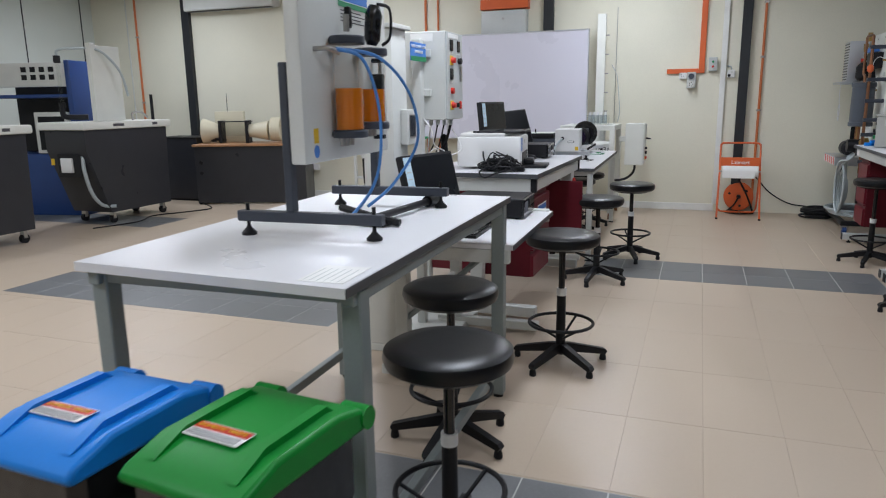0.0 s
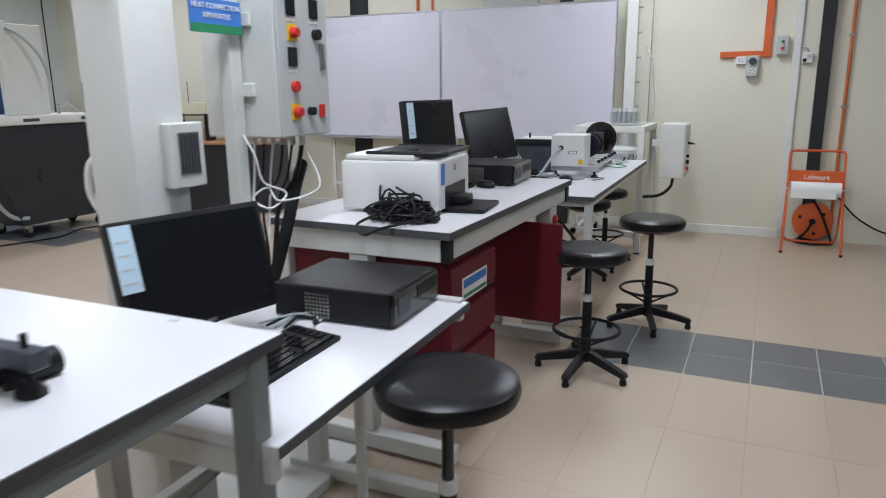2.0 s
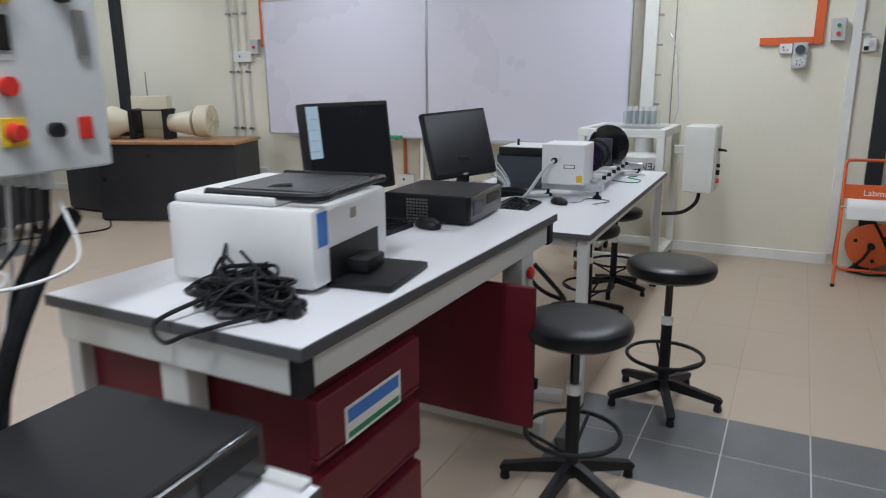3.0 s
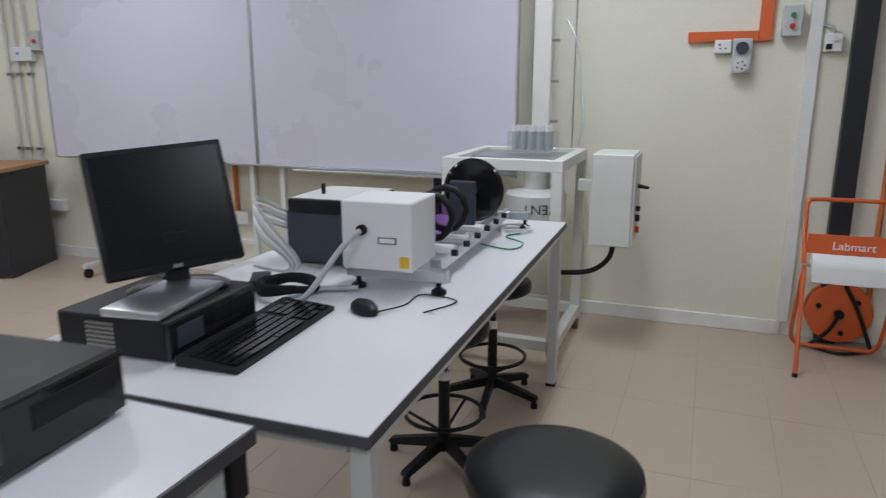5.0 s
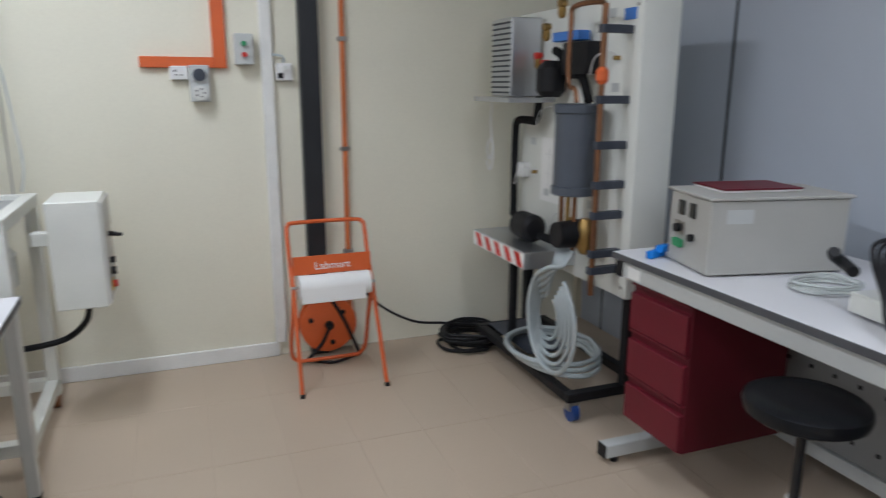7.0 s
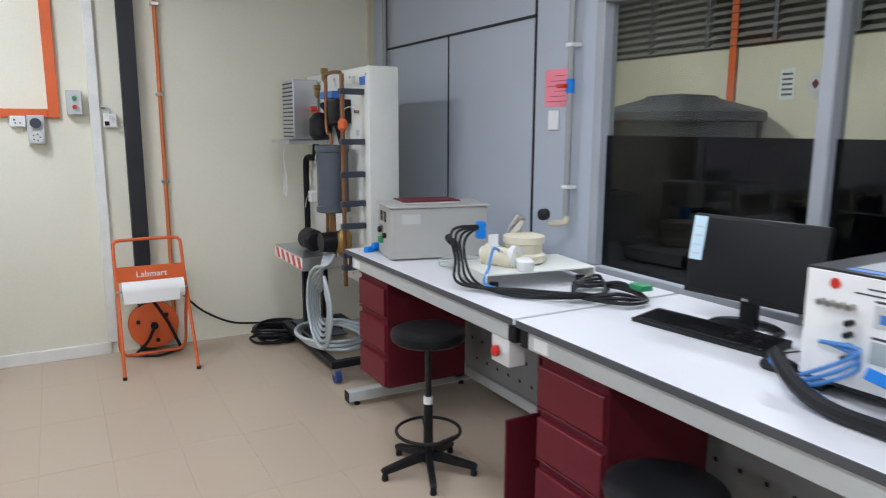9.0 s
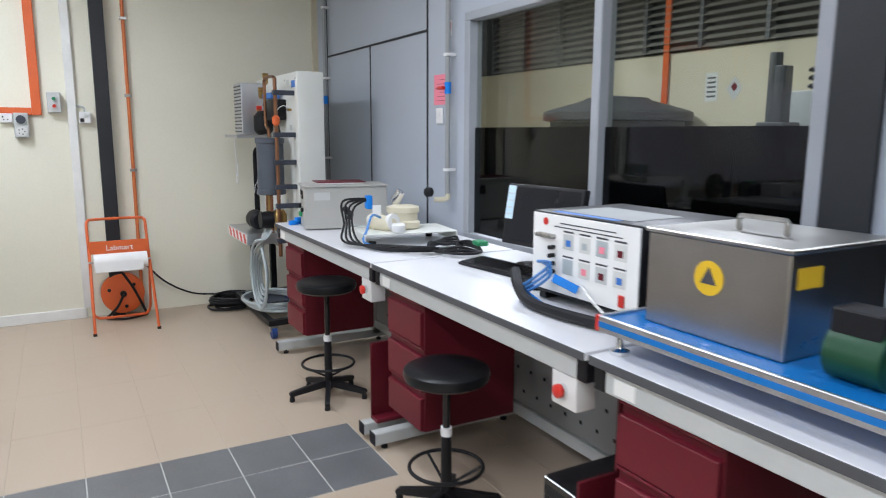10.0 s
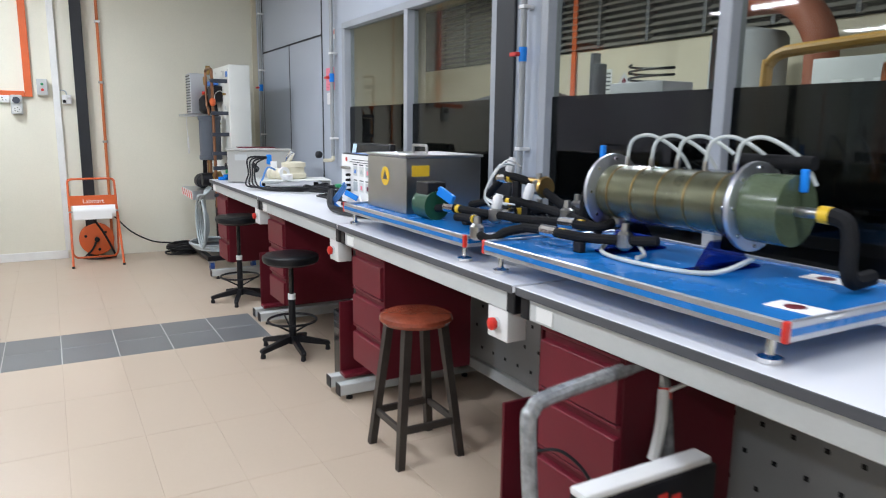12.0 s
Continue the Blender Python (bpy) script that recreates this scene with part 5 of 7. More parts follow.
for k in range(4):
    for j in range(2):
        part("meter", b1(-0.05 + 0.12 * k, 0.015, 1.63 + 0.09 * j, 0.02 + 0.12 * k, 0.0198, 1.69 + 0.09 * j, 0.001), BLACK, ip)
part("shelf", b1(-0.55, 0.0, 1.42, 0.528, 0.5, 1.46, 0.004), BLUECAB, t)
cbx = part("chamber", b1(0.05, 0.01, 0.76, 0.50, 0.45, 1.25, 0.006), LIGHTG, t)
part("chamber_window", b1(0.10, 0.004, 0.80, 0.45, 0.0095, 1.20, 0.002), SCREEN, cbx)
cable("floor_lead", [(-5.80, 7.25, 0.008), (-5.45, 6.95, 0.008), (-5.55, 6.60, 0.008), (-5.75, 6.25, 0.008), (-5.60, 5.85, 0.008), (-5.75, 5.35, 0.008)], 0.007, BLACK, "black power cable across the floor")

# ---- north wall fittings ----
here = NORTH


def whiteboard(x0, x1, legs):
    t = thing("whiteboard", x0, 8.31, 0, 0, "large whiteboard on a wheeled steel stand", "whiteboard", "whiteboards")
    w = x1 - x0
    part("board", b1(0.012, 0.0, 0.885, w - 0.012, 0.02, 2.165, 0), WBOARD, t)
    for c in ((0, -0.006, 0.87, w, 0.024, 0.884), (0, -0.006, 2.166, w, 0.024, 2.18), (0, -0.006, 0.8845, 0.0115, 0.024, 2.1655), (w - 0.0115, -0.006, 0.8845, w, 0.024, 2.1655)):
        part("trim", b1(*c, 0.002), ALU, t)
    part("tray", b1(0.3, -0.06, 0.855, w - 0.3, -0.007, 0.868, 0.003), ALU, t)
    for lx in legs:
        part("post", b1(lx - x0 - 0.018, 0.03, 0.10, lx - x0 + 0.018, 0.065, 2.1, 0.003), LIGHTG, t)
        ft2 = part("foot", b1(lx - x0 - 0.02, -0.26, 0.075, lx - x0 + 0.02, 0.085, 0.11, 0.003), LIGHTG, t)
        part("castor", cyl(B(), (lx - x0 - 0.012, -0.23, 0.035), (lx - x0 + 0.012, -0.23, 0.035), 0.035), BLACK, ft2)
        part("castor", cyl(B(), (lx - x0 - 0.012, 0.06, 0.035), (lx - x0 + 0.012, 0.06, 0.035), 0.035), BLACK, ft2)
    part("cross_bar", b1(legs[0] - x0, 0.036, 0.30, legs[1] - x0, 0.06, 0.335, 0.003), LIGHTG, t)
    return t


whiteboard(-4.39, -2.581, (-3.95, -2.66))
whiteboard(-2.579, -0.815, (-2.42, -0.95))
t = thing("board_eraser", -2.90, 8.28, 0.8685, 0, "teal board eraser on the whiteboard tray", "eraser")
part("body", b1(-0.07, -0.018, 0, 0.07, 0.018, 0.028, 0.004), GREENL, t)
solid("column_north_4", b1(-3.78, YB - 0.03, 0, -3.56, YB - 0.002, CEIL, 0.003), COLBLACK, "black painted steel column behind the whiteboard", "column")


def conduit(name, pts, r, material, label, clips=()):
    t = thing(name, 0, 0, 0, 0, label, "conduit")
    part("pipe", sweep(B(), pts, r, 8, 4, False, False), material, t)
    for c in clips:
        part("clip", b1(c[0] - 0.025, c[1] - 0.015, c[2] - 0.012, c[0] + 0.025, c[1] + 0.017, c[2] + 0.012, 0.002), STEEL, t)
    return t


for x in (-5.05, -4.95, -4.83):
    conduit("white_conduit", [(x, YB - 0.018, 0.40), (x, YB - 0.018, CEIL)], 0.012, LIGHTG, "thin pale conduit up the wall", [(x, YB - 0.018, z) for z in (0.9, 1.5, 2.1, 2.7)])
conduit("orange_conduit", [(1.07, YB - 0.018, 0.05), (1.07, YB - 0.018, CEIL)], 0.014, ORPIPE, "thin orange-brown conduit up the wall", [(1.07, YB - 0.018, z) for z in (0.6, 1.2, 1.8, 2.4)])
conduit("orange_conduit", [(-7.68, YB - 0.018, 0.3), (-7.68, YB - 0.018, CEIL)], 0.016, ORPIPE, "thin orange-brown conduit up the wall", [(-7.68, YB - 0.018, z) for z in (1.4, 2.4)])
conduit("orange_conduit", [(-2.95, YB - 0.018, 0.4), (-2.95, YB - 0.018, CEIL)], 0.016, ORPIPE, "orange-brown conduit behind the whiteboard")
conduit("orange_conduit", [(-2.78, YB - 0.018, 0.4), (-2.78, YB - 0.018, CEIL)], 0.012, ORPIPE, "orange-brown conduit behind the whiteboard")
conduit("grey_conduit", [(-7.86, YB - 0.014, 0.3), (-7.86, YB - 0.014, CEIL)], 0.01, LIGHTG, "thin grey conduit up the wall")
t = thing("cable_trunking", 0.64, YB, 0, 0, "white vertical cable trunking on the wall", "trunking")
part("body", b1(0, -0.03, 0.085, 0.06, -0.001, CEIL, 0.003), SKIRT, t)
t = thing("cable_tray", 0.06, YB, 0, 0, "orange steel cable tray bent up the wall", "cable tray")
part("horizontal", b1(0, -0.03, 1.635, 0.345, -0.001, 1.69, 0.003), ORANGE, t)
part("vertical", b1(0.346, -0.03, 1.635, 0.41, -0.001, CEIL, 0.003), ORANGE, t)
t = thing("cable_tray", -4.62, YB, 0, 0, "orange steel cable tray beside the whiteboard", "cable tray")
part("vertical", b1(0, -0.03, 1.75, 0.06, -0.001, CEIL, 0.003), ORANGE, t)
t = thing("distribution_board", -2.16, YB, 0, 0, "grey distribution board with orange tray above", "electric box")
part("body", b1(0, -0.16, 2.10, 0.56, -0.001, 2.46, 0.006), FRAMEG, t)
part("orange_tray", b1(-0.02, -0.13, 2.48, 0.58, -0.001, 2.60, 0.004), ORANGE, t)
part("lock", cyl(B(), (0.28, -0.16, 2.36), (0.28, -0.17, 2.36), 0.014), STEEL, t)


def wall_box(name, x0, z0, x1, z1, d, material, label, extras):
    t = thing(name, 0, YB, 0, 0, label, "socket")
    part("body", b1(x0, -d, z0, x1, -0.001, z1, 0.004), material, t)
    for kind, x, z, r, mm in extras:
        if kind == "round":
            part("knob", cyl(B(), (x, -d, z), (x, -d - 0.016, z), r), mm, t)
        else:
            part("rocker", b1(x - r, -d - 0.004, z - r, x + r, -d + 0.001, z + r, 0.001), mm, t)
    return t


wall_box("wall_socket", 0.195, 1.575, 0.28, 1.645, 0.04, WHITE, "white surface-mounted wall socket", [("r", 0.22, 1.62, 0.005, BLACK), ("r", 0.225, 1.60, 0.004, BLACK), ("r", 0.25, 1.60, 0.004, BLACK)])
iso = wall_box("isolator_socket", 0.285, 1.465, 0.38, 1.65, 0.06, FRAMEG, "grey industrial isolator socket", [("round", 0.332, 1.60, 0.032, DKSTEEL), ("round", 0.332, 1.51, 0.038, LIGHTG)])
for k in range(5):
    a = 2 * math.pi * k / 5
    part("pin_hole", cyl(B(), (0.332 + 0.02 * math.cos(a), -0.0765, 1.51 + 0.02 * math.sin(a)), (0.332 + 0.02 * math.cos(a), -0.078, 1.51 + 0.02 * math.sin(a)), 0.005, seg=8), BLACK, iso)
wall_box("push_button_box", 0.51, 1.655, 0.60, 1.81, 0.07, FRAMEG, "grey push-button box with green and red buttons", [("round", 0.555, 1.76, 0.013, GREENL), ("round", 0.555, 1.705, 0.013, REDP)])
t = wall_box("thermostat", 0.715, 1.575, 0.795, 1.665, 0.04, WHITE, "white thermostat box fed by a short cable", [("r", 0.735, 1.60, 0.014, BLACK), ("round", 0.76, 1.64, 0.013, LIGHTG)])
part("lead", sweep(B(), [(0.755, -0.02, 1.665), (0.75, -0.02, 1.70), (0.70, -0.02, 1.71)], 0.006), HOSE, t)
wall_box("wall_socket", -4.98, 1.60, -4.75, 1.71, 0.05, WHITE, "white wall sockets beside conduits", [("r", -4.90, 1.66, 0.01, BLUEL)])
wall_box("switch_box", -4.74, 1.68, -4.64, 1.83, 0.06, FRAMEG, "grey switch box by the orange tray", [("round", -4.69, 1.75, 0.014, REDP)])
wall_box("wall_socket", -4.86, 0.39, -4.62, 0.48, 0.05, WHITE, "white low wall sockets with plugs", [("r", -4.78, 0.44, 0.01, BLACK)])
wall_box("wall_socket", -3.02, 0.40, -2.84, 0.50, 0.05, WHITE, "white low wall socket below whiteboard", [("r", -2.95, 0.45, 0.01, BLACK)])
wall_box("wall_socket", 0.95, 0.46, 1.12, 0.54, 0.05, WHITE, "white wall socket behind the orange stand", [("r", 1.0, 0.5, 0.01, BLACK)])
t = thing("wall_air_conditioner", -6.62, YB, 2.70, 0, "white wall-mounted air conditioner", "air conditioner")
part("body", b1(0, -0.22, 0, 1.5, -0.001, 0.28, 0.03), LIGHTG, t)
part("louvre", b1(0.05, -0.20, -0.006, 1.45, -0.12, 0.0, 0.002), BLACK, t)

# ---- orange roll stand with cable reel ----
here = zone(0.965, 0.965, -0.021, 0.041)
t = thing("roll_stand", 0.66, 8.02, 0, 0, "orange tubular paper roll stand with name plate", "stand")
for s, x0, x1 in ((-1, 0.02, 0.03), (1, 0.47, 0.455)):
    part("front_leg", sweep(B(), [(x0, 0.02, 0.0), (x1, 0.24, 0.52), (x1, 0.30, 0.62)], 0.011), ORANGE, t)
    part("foot_cap", cyl(B(), (x0, 0.02, 0.0), (x0, 0.022, 0.02), 0.014), BLACK, t)
part("back_loop", sweep(B(), [(0.03, 0.24, 0.50), (0.03, 0.34, 0.30), (0.03, 0.42, 0.10), (0.06, 0.44, 0.04), (0.12, 0.44, 0.03), (0.38, 0.44, 0.03), (0.43, 0.44, 0.04), (0.455, 0.42, 0.10), (0.455, 0.34, 0.30), (0.455, 0.24, 0.50)], 0.011, 8, 4), ORANGE, t)
part("handle", sweep(B(), [(0.03, 0.28, 0.52), (0.03, 0.38, 0.79), (0.04, 0.40, 0.825), (0.08, 0.41, 0.84), (0.40, 0.41, 0.84), (0.445, 0.40, 0.825), (0.455, 0.38, 0.79), (0.455, 0.28, 0.52)], 0.011, 8, 4), ORANGE, t)
pl = part("name_plate", b1(0.035, 0.262, 0.585, 0.455, 0.27, 0.685, 0.003), ORANGE, t)
letters("lettering", "Labmart", 0.058, PAPER, pl, pose(0.245, 0.2605, 0.628, 90, 0, 0))
part("paper_roll", cyl(B(), (0.055, 0.22, 0.53), (0.435, 0.22, 0.53), 0.062, seg=28), PAPER, t, "white paper roll")
part("spindle", cyl(B(), (0.02, 0.22, 0.53), (0.465, 0.22, 0.53), 0.008), STEEL, t)
part("loose_sheet", prism(B(), [(0.158, 0.53), (0.156, 0.46), (0.160, 0.455), (0.162, 0.53)], "x", 0.06, 0.40), PAPER, t)
here = zone(0.965, 0.965, 0.013, 0.262)
t = thing("cable_reel", 0.89, 8.36, 0, 0, "orange cable reel on a black stand", "cable reel")
part("disc", lathe(B(), [(0.15, -0.045), (0.165, -0.04), (0.165, -0.03), (0.10, -0.025), (0.10, 0.025), (0.165, 0.03), (0.165, 0.04), (0.15, 0.045)], 36, pose(0, 0, 0.20, 90, 0, 0)), ORANGE, t)
part("hub", cyl(B(), (0, -0.07, 0.20), (0, -0.04, 0.20), 0.025), BLACK, t)
part("stand", sweep(B(), [(-0.14, -0.08, 0.012), (-0.05, -0.075, 0.10), (0.0, -0.07, 0.20)], 0.010), BLACK, t)
part("stand", sweep(B(), [(0.17, -0.08, 0.012), (0.08, -0.075, 0.24), (-0.02, -0.07, 0.42)], 0.011), BLACK, t)
part("base", sweep(B(), [(-0.14, -0.08, 0.012), (0.0, -0.16, 0.012), (0.17, -0.08, 0.012)], 0.008), BLACK, t)
for a in (40, 160, 280):
    part("grip", cyl(B(), (0.11 * math.cos(radians(a)), -0.045, 0.2 + 0.11 * math.sin(radians(a))), (0.11 * math.cos(radians(a)), -0.055, 0.2 + 0.11 * math.sin(radians(a))), 0.014), BLACK, t)
here = NORTH
cable("reel_lead", [(1.02, 8.48, 0.50), (1.10, 8.50, 0.42), (1.25, 8.50, 0.25), (1.45, 8.50, 0.13), (1.65, 8.48, 0.10), (1.85, 8.42, 0.08)], 0.008, BLACK, "black cable drooping along the wall")

# ---- heat pump rig on castors in the corner ----
here = EAST
t = thing("heat_pump_rig", 2.13, 7.34, 0, 0, "white panel rig with slate cylinder, copper pipes and hoses on castors", "test rig")
part("panel", b1(0, 0, 0.60, 0.20, 1.16, 1.97, 0.01), CREAMW, t)
for y in (0.04, 1.08):
    part("base_beam", b1(-0.26, y, 0.10, 0.22, y + 0.05, 0.145, 0.003), BLACK, t)
    part("upright", b1(0.05, y, 0.145, 0.10, y + 0.05, 0.60, 0.003), BLACK, t)
    for x in (-0.22, 0.18):
        c = part("castor", cyl(B(), (x - 0.018, y + 0.02, 0.045), (x + 0.018, y + 0.02, 0.045), 0.045), BLUECAB, t)
        part("fork", b1(x - 0.03, y, 0.055, x + 0.03, y + 0.045, 0.10, 0.004), STEEL, c)
part("base_beam", b1(-0.26, 0.091, 0.10, -0.21, 1.079, 0.145, 0.003), BLACK, t)
part("base_beam", b1(0.17, 0.091, 0.10, 0.22, 1.079, 0.145, 0.003), BLACK, t)
part("cross_shelf", b1(-0.20, 0.55, 0.15, 0.05, 1.07, 0.16, 0.002), DKSTEEL, t)
cy = part("water_cylinder", lathe(B(), [(0.10, 1.07), (0.108, 1.075), (0.108, 1.11), (0.10, 1.115), (0.10, 1.45), (0.108, 1.455), (0.108, 1.49), (0.10, 1.495)], 36, Matrix.Translation((-0.14, 0.27, 0))), SLATE, t, "slate-grey water cylinder")
for z in (0.72, 0.80, 0.98, 1.12, 1.30, 1.50, 1.80):
    part("bracket", b1(-0.16, 0.06, z, -0.001, 0.10, z + 0.035, 0.003), DKSTEEL, t)
part("copper_pipe", cyl(B(), (-0.14, 0.08, 0.62), (-0.14, 0.08, 1.92), 0.014), COPPER, t)
part("copper_pipe", sweep(B(), [(-0.14, 0.08, 1.90), (-0.14, 0.12, 1.93), (-0.14, 0.34, 1.93), (-0.14, 0.36, 1.85), (-0.14, 0.36, 1.60), (-0.14, 0.30, 1.56), (-0.14, 0.28, 1.50)], 0.012), COPPER, t)
for k, y in enumerate((0.24, 0.30, 0.36)):
    part("copper_pipe", cyl(B(), (-0.15, y, 0.78 + 0.03 * k), (-0.15, y, 1.07), 0.012), BRASS if k == 1 else COPPER, t)
pm = part("pump", cyl(B(), (-0.24, 0.25, 0.88), (-0.10, 0.25, 0.88), 0.062, 0.07), BLACK, t, "black circulation pump")
part("pump_body", lathe(B(), [(0.03, 0), (0.05, 0.03), (0.05, 0.13), (0.03, 0.17)], 20, Matrix.Translation((-0.10, 0.20, 0.79))), BRASS, t)
part("copper_valve", lathe(B(), [(0.012, 0), (0.028, 0.02), (0.028, 0.06), (0.012, 0.08)], 14, Matrix.Translation((-0.14, 0.08, 1.58))), ORANGE, t)
part("black_pipe", sweep(B(), [(-0.08, 0.75, 1.52), (-0.08, 0.78, 1.40), (-0.06, 0.90, 1.39), (-0.05, 1.05, 1.38), (-0.05, 1.08, 1.30), (-0.05, 1.08, 0.90), (-0.06, 1.05, 0.83), (-0.10, 0.80, 0.79), (-0.13, 0.45, 0.80)], 0.022), FOAM, t)
part("black_pipe", sweep(B(), [(-0.06, 0.30, 1.50), (-0.07, 0.36, 1.62), (-0.07, 0.50, 1.64), (-0.07, 0.55, 1.72), (-0.07, 0.62, 1.75)], 0.022), FOAM, t)
rd = part("condenser", b1(-0.20, 0.86, 1.52, -0.02, 1.10, 1.93, 0.004), ALU, t, "finned metal condenser")
for k in range(14):
    part("fin", b1(-0.206, 0.87, 1.535 + 0.028 * k, -0.2005, 1.09, 1.545 + 0.028 * k, 0), DKSTEEL, rd)
part("shelf", b1(-0.28, 0.72, 1.49, -0.001, 1.16, 1.515, 0.003), ALU, t)
part("manifold", b1(-0.10, 0.28, 1.63, -0.001, 0.50, 1.78, 0.006), BLACK, t)
part("compressor", lathe(B(), [(0.05, 0), (0.075, 0.03), (0.075, 0.14), (0.04, 0.18)], 20, Matrix.Translation((-0.09, 0.62, 1.52))), BLACK, t)
part("blue_meter", b1(-0.09, 0.38, 1.79, -0.02, 0.62, 1.835, 0.004), BLUEL, t)
for yy, zz in ((0.70, 1.62), (0.78, 1.66), (0.70, 1.80), (0.55, 1.9)):
    part("brass_fitting", lathe(B(), [(0.01, 0), (0.02, 0.015), (0.02, 0.05), (0.01, 0.06)], 12, Matrix.Translation((-0.08, yy, zz))), BRASS, t)
    part("valve_wheel", cyl(B(), (-0.10, yy, zz + 0.07), (-0.06, yy, zz + 0.07), 0.018), REDP if zz < 1.7 else BRASS, t)
for yy, zz in ((0.20, 1.88), (0.62, 1.35), (0.92, 1.25), (0.30, 0.98), (0.15, 1.55), (0.75, 0.98)):
    part("label", b1(-0.0015, yy, zz, -0.0003, yy + 0.06, zz + 0.04, 0), FRAMEG, t)
part("diagram", b1(-0.0012, 0.48, 0.95, -0.0003, 0.85, 1.30, 0), PAPER, t)
for k in range(7):
    part("diagram_line", b1(-0.002, 0.52 + 0.04 * k, 1.0 + 0.02 * (k % 3), -0.0014, 0.523 + 0.04 * k, 1.24 - 0.03 * (k % 2), 0), FRAMEG, t)
    part("diagram_line", b1(-0.002, 0.52, 1.0 + 0.035 * k, -0.0014, 0.80 - 0.05 * (k % 3), 1.002 + 0.035 * k, 0), FRAMEG, t)
for yy in (0.04, 0.30, 0.58, 0.86, 1.12):
    for zz in (0.65, 1.92):
        part("panel_screw", cyl(B(), (0, yy, zz), (-0.004, yy, zz), 0.008, seg=10), STEEL, t)
for yy, zz in ((0.16, 1.70), (0.42, 1.42), (0.50, 0.90), (0.66, 1.44), (0.90, 1.10)):
    part("sensor_lead", sweep(B(), [(-0.001, yy, zz), (-0.05, yy + 0.02, zz + 0.03), (-0.08, yy + 0.08, zz), (-0.09, yy + 0.10, zz - 0.08)], 0.003, 6), WHITE, t)
    part("tapping", cyl(B(), (0, yy, zz), (-0.03, yy, zz), 0.01, seg=10), BRASS, t)
part("drain_lead", sweep(B(), [(-0.22, 1.05, 1.49), (-0.22, 1.06, 1.36), (-0.21, 1.05, 1.22), (-0.21, 1.10, 1.16), (-0.21, 1.12, 1.24), (-0.21, 1.06, 1.28), (-0.21, 1.04, 1.18), (-0.21, 1.08, 1.10), (-0.21, 1.13, 1.15)], 0.004, 6), WHITE, t, "thin white tube hanging in loops")
part("relay_box", b1(-0.05, 0.98, 1.06, -0.001, 1.05, 1.14, 0.004), WHITE, t)
part("logo", b1(-0.0015, 0.05, 1.86, -0.0003, 0.14, 1.91, 0), BLUEL, t)
tr = part("hazard_tray", b1(-0.30, 0.45, 0.66, -0.001, 1.10, 0.75, 0.004), ALU, t, "metal tray edged with hazard stripes")
part("stripe_ground", b1(-0.3016, 0.455, 0.667, -0.3003, 1.095, 0.743, 0), PAPER, tr, "white ground of the hazard tape")
for k in range(5):
    part("hazard_stripe", prism(B(), [(0.46 + 0.125 * k, 0.67), (0.52 + 0.125 * k, 0.67), (0.565 + 0.125 * k, 0.74), (0.505 + 0.125 * k, 0.74)], "x", -0.3032, -0.3018), REDP, tr)
part("motor", lathe(B(), [(0.05, 0), (0.075, 0.02), (0.075, 0.16), (0.04, 0.20)], 20, pose(-0.15, 0.62, 0.83, -90, 0, 0)), BLACK, t)
part("tray_leg", b1(-0.18, 0.82, 0.145, -0.14, 0.86, 0.66, 0.003), BLACK, t)
for k in range(5):
    R, lean = 0.225 - 0.030 * k, 0.042 * k
    pts = [(-0.16, 0.22 + 0.03 * k, 0.80), (-0.22, 0.20 + 0.02 * k, 0.74)]
    for i in range(9):
        a = radians(80 - 40 * i)
        pts.append((-0.28 + 0.5 * lean, 0.20 + lean + R * math.cos(a), 0.47 + 1.15 * R * math.sin(a) - 0.01 * k))
    part("hose", sweep(B(), pts, 0.011, 8, 6), HOSE, t, "grey braided hose")
for k in range(3):
    pts = []
    for i in range(9):
        a = 2 * math.pi * i / 8
        pts.append((-0.10 + (0.20 + 0.02 * k) * math.cos(a), 0.48 + (0.34 - 0.03 * k) * math.sin(a), 0.18 + 0.02 * k))
    part("hose", sweep(B(), pts, 0.013, 8, 6), HOSE, t)
coil(1.84, 8.50, 0.0, 0.17, 0.010, 9, BLACK, "black cable coiled on the floor by the wall", spread=0.2, seedv=5)

# ---- things on the wall bench ----
RZ = 0.921
t = thing("heater_control_box", 1.99, 6.90, RZ, -12, "grey heater control box with folder on top", "control box")
part("body", b1(0.0, -0.29, 0.006, 0.53, 0.0, 0.272, 0.004), BOXGREY, t)
part("lid", b1(-0.012, -0.30, 0.2725, 0.54, 0.01, 0.284, 0.003), BOXGREY, t)
for y in (-0.09, -0.17):
    part("meter", b1(-0.006, y - 0.022, 0.19, -0.0005, y + 0.022, 0.245, 0.002), GLOSSB, t)
part("dial_plate", b1(-0.004, -0.115, 0.115, -0.0005, -0.045, 0.165, 0.001), STEEL, t)
part("dial", cyl(B(), (-0.004, -0.08, 0.14), (-0.022, -0.08, 0.14), 0.016), BLACK, t)
part("dial", cyl(B(), (-0.0005, -0.18, 0.12), (-0.018, -0.18, 0.12), 0.014), BLACK, t)
part("green_plug", b1(-0.02, -0.12, 0.07, -0.0005, -0.06, 0.10, 0.003), GREENL, t)
part("side_label", b1(0.06, -0.2915, 0.19, 0.16, -0.2902, 0.24, 0), FRAMEG, t)
t = thing("folder", 2.20, 6.76, RZ + 0.285, -10, "maroon folder lying on the control box", "folder")
part("cover", b1(-0.15, -0.11, 0.008, 0.17, 0.10, 0.014, 0.002), RED, t)
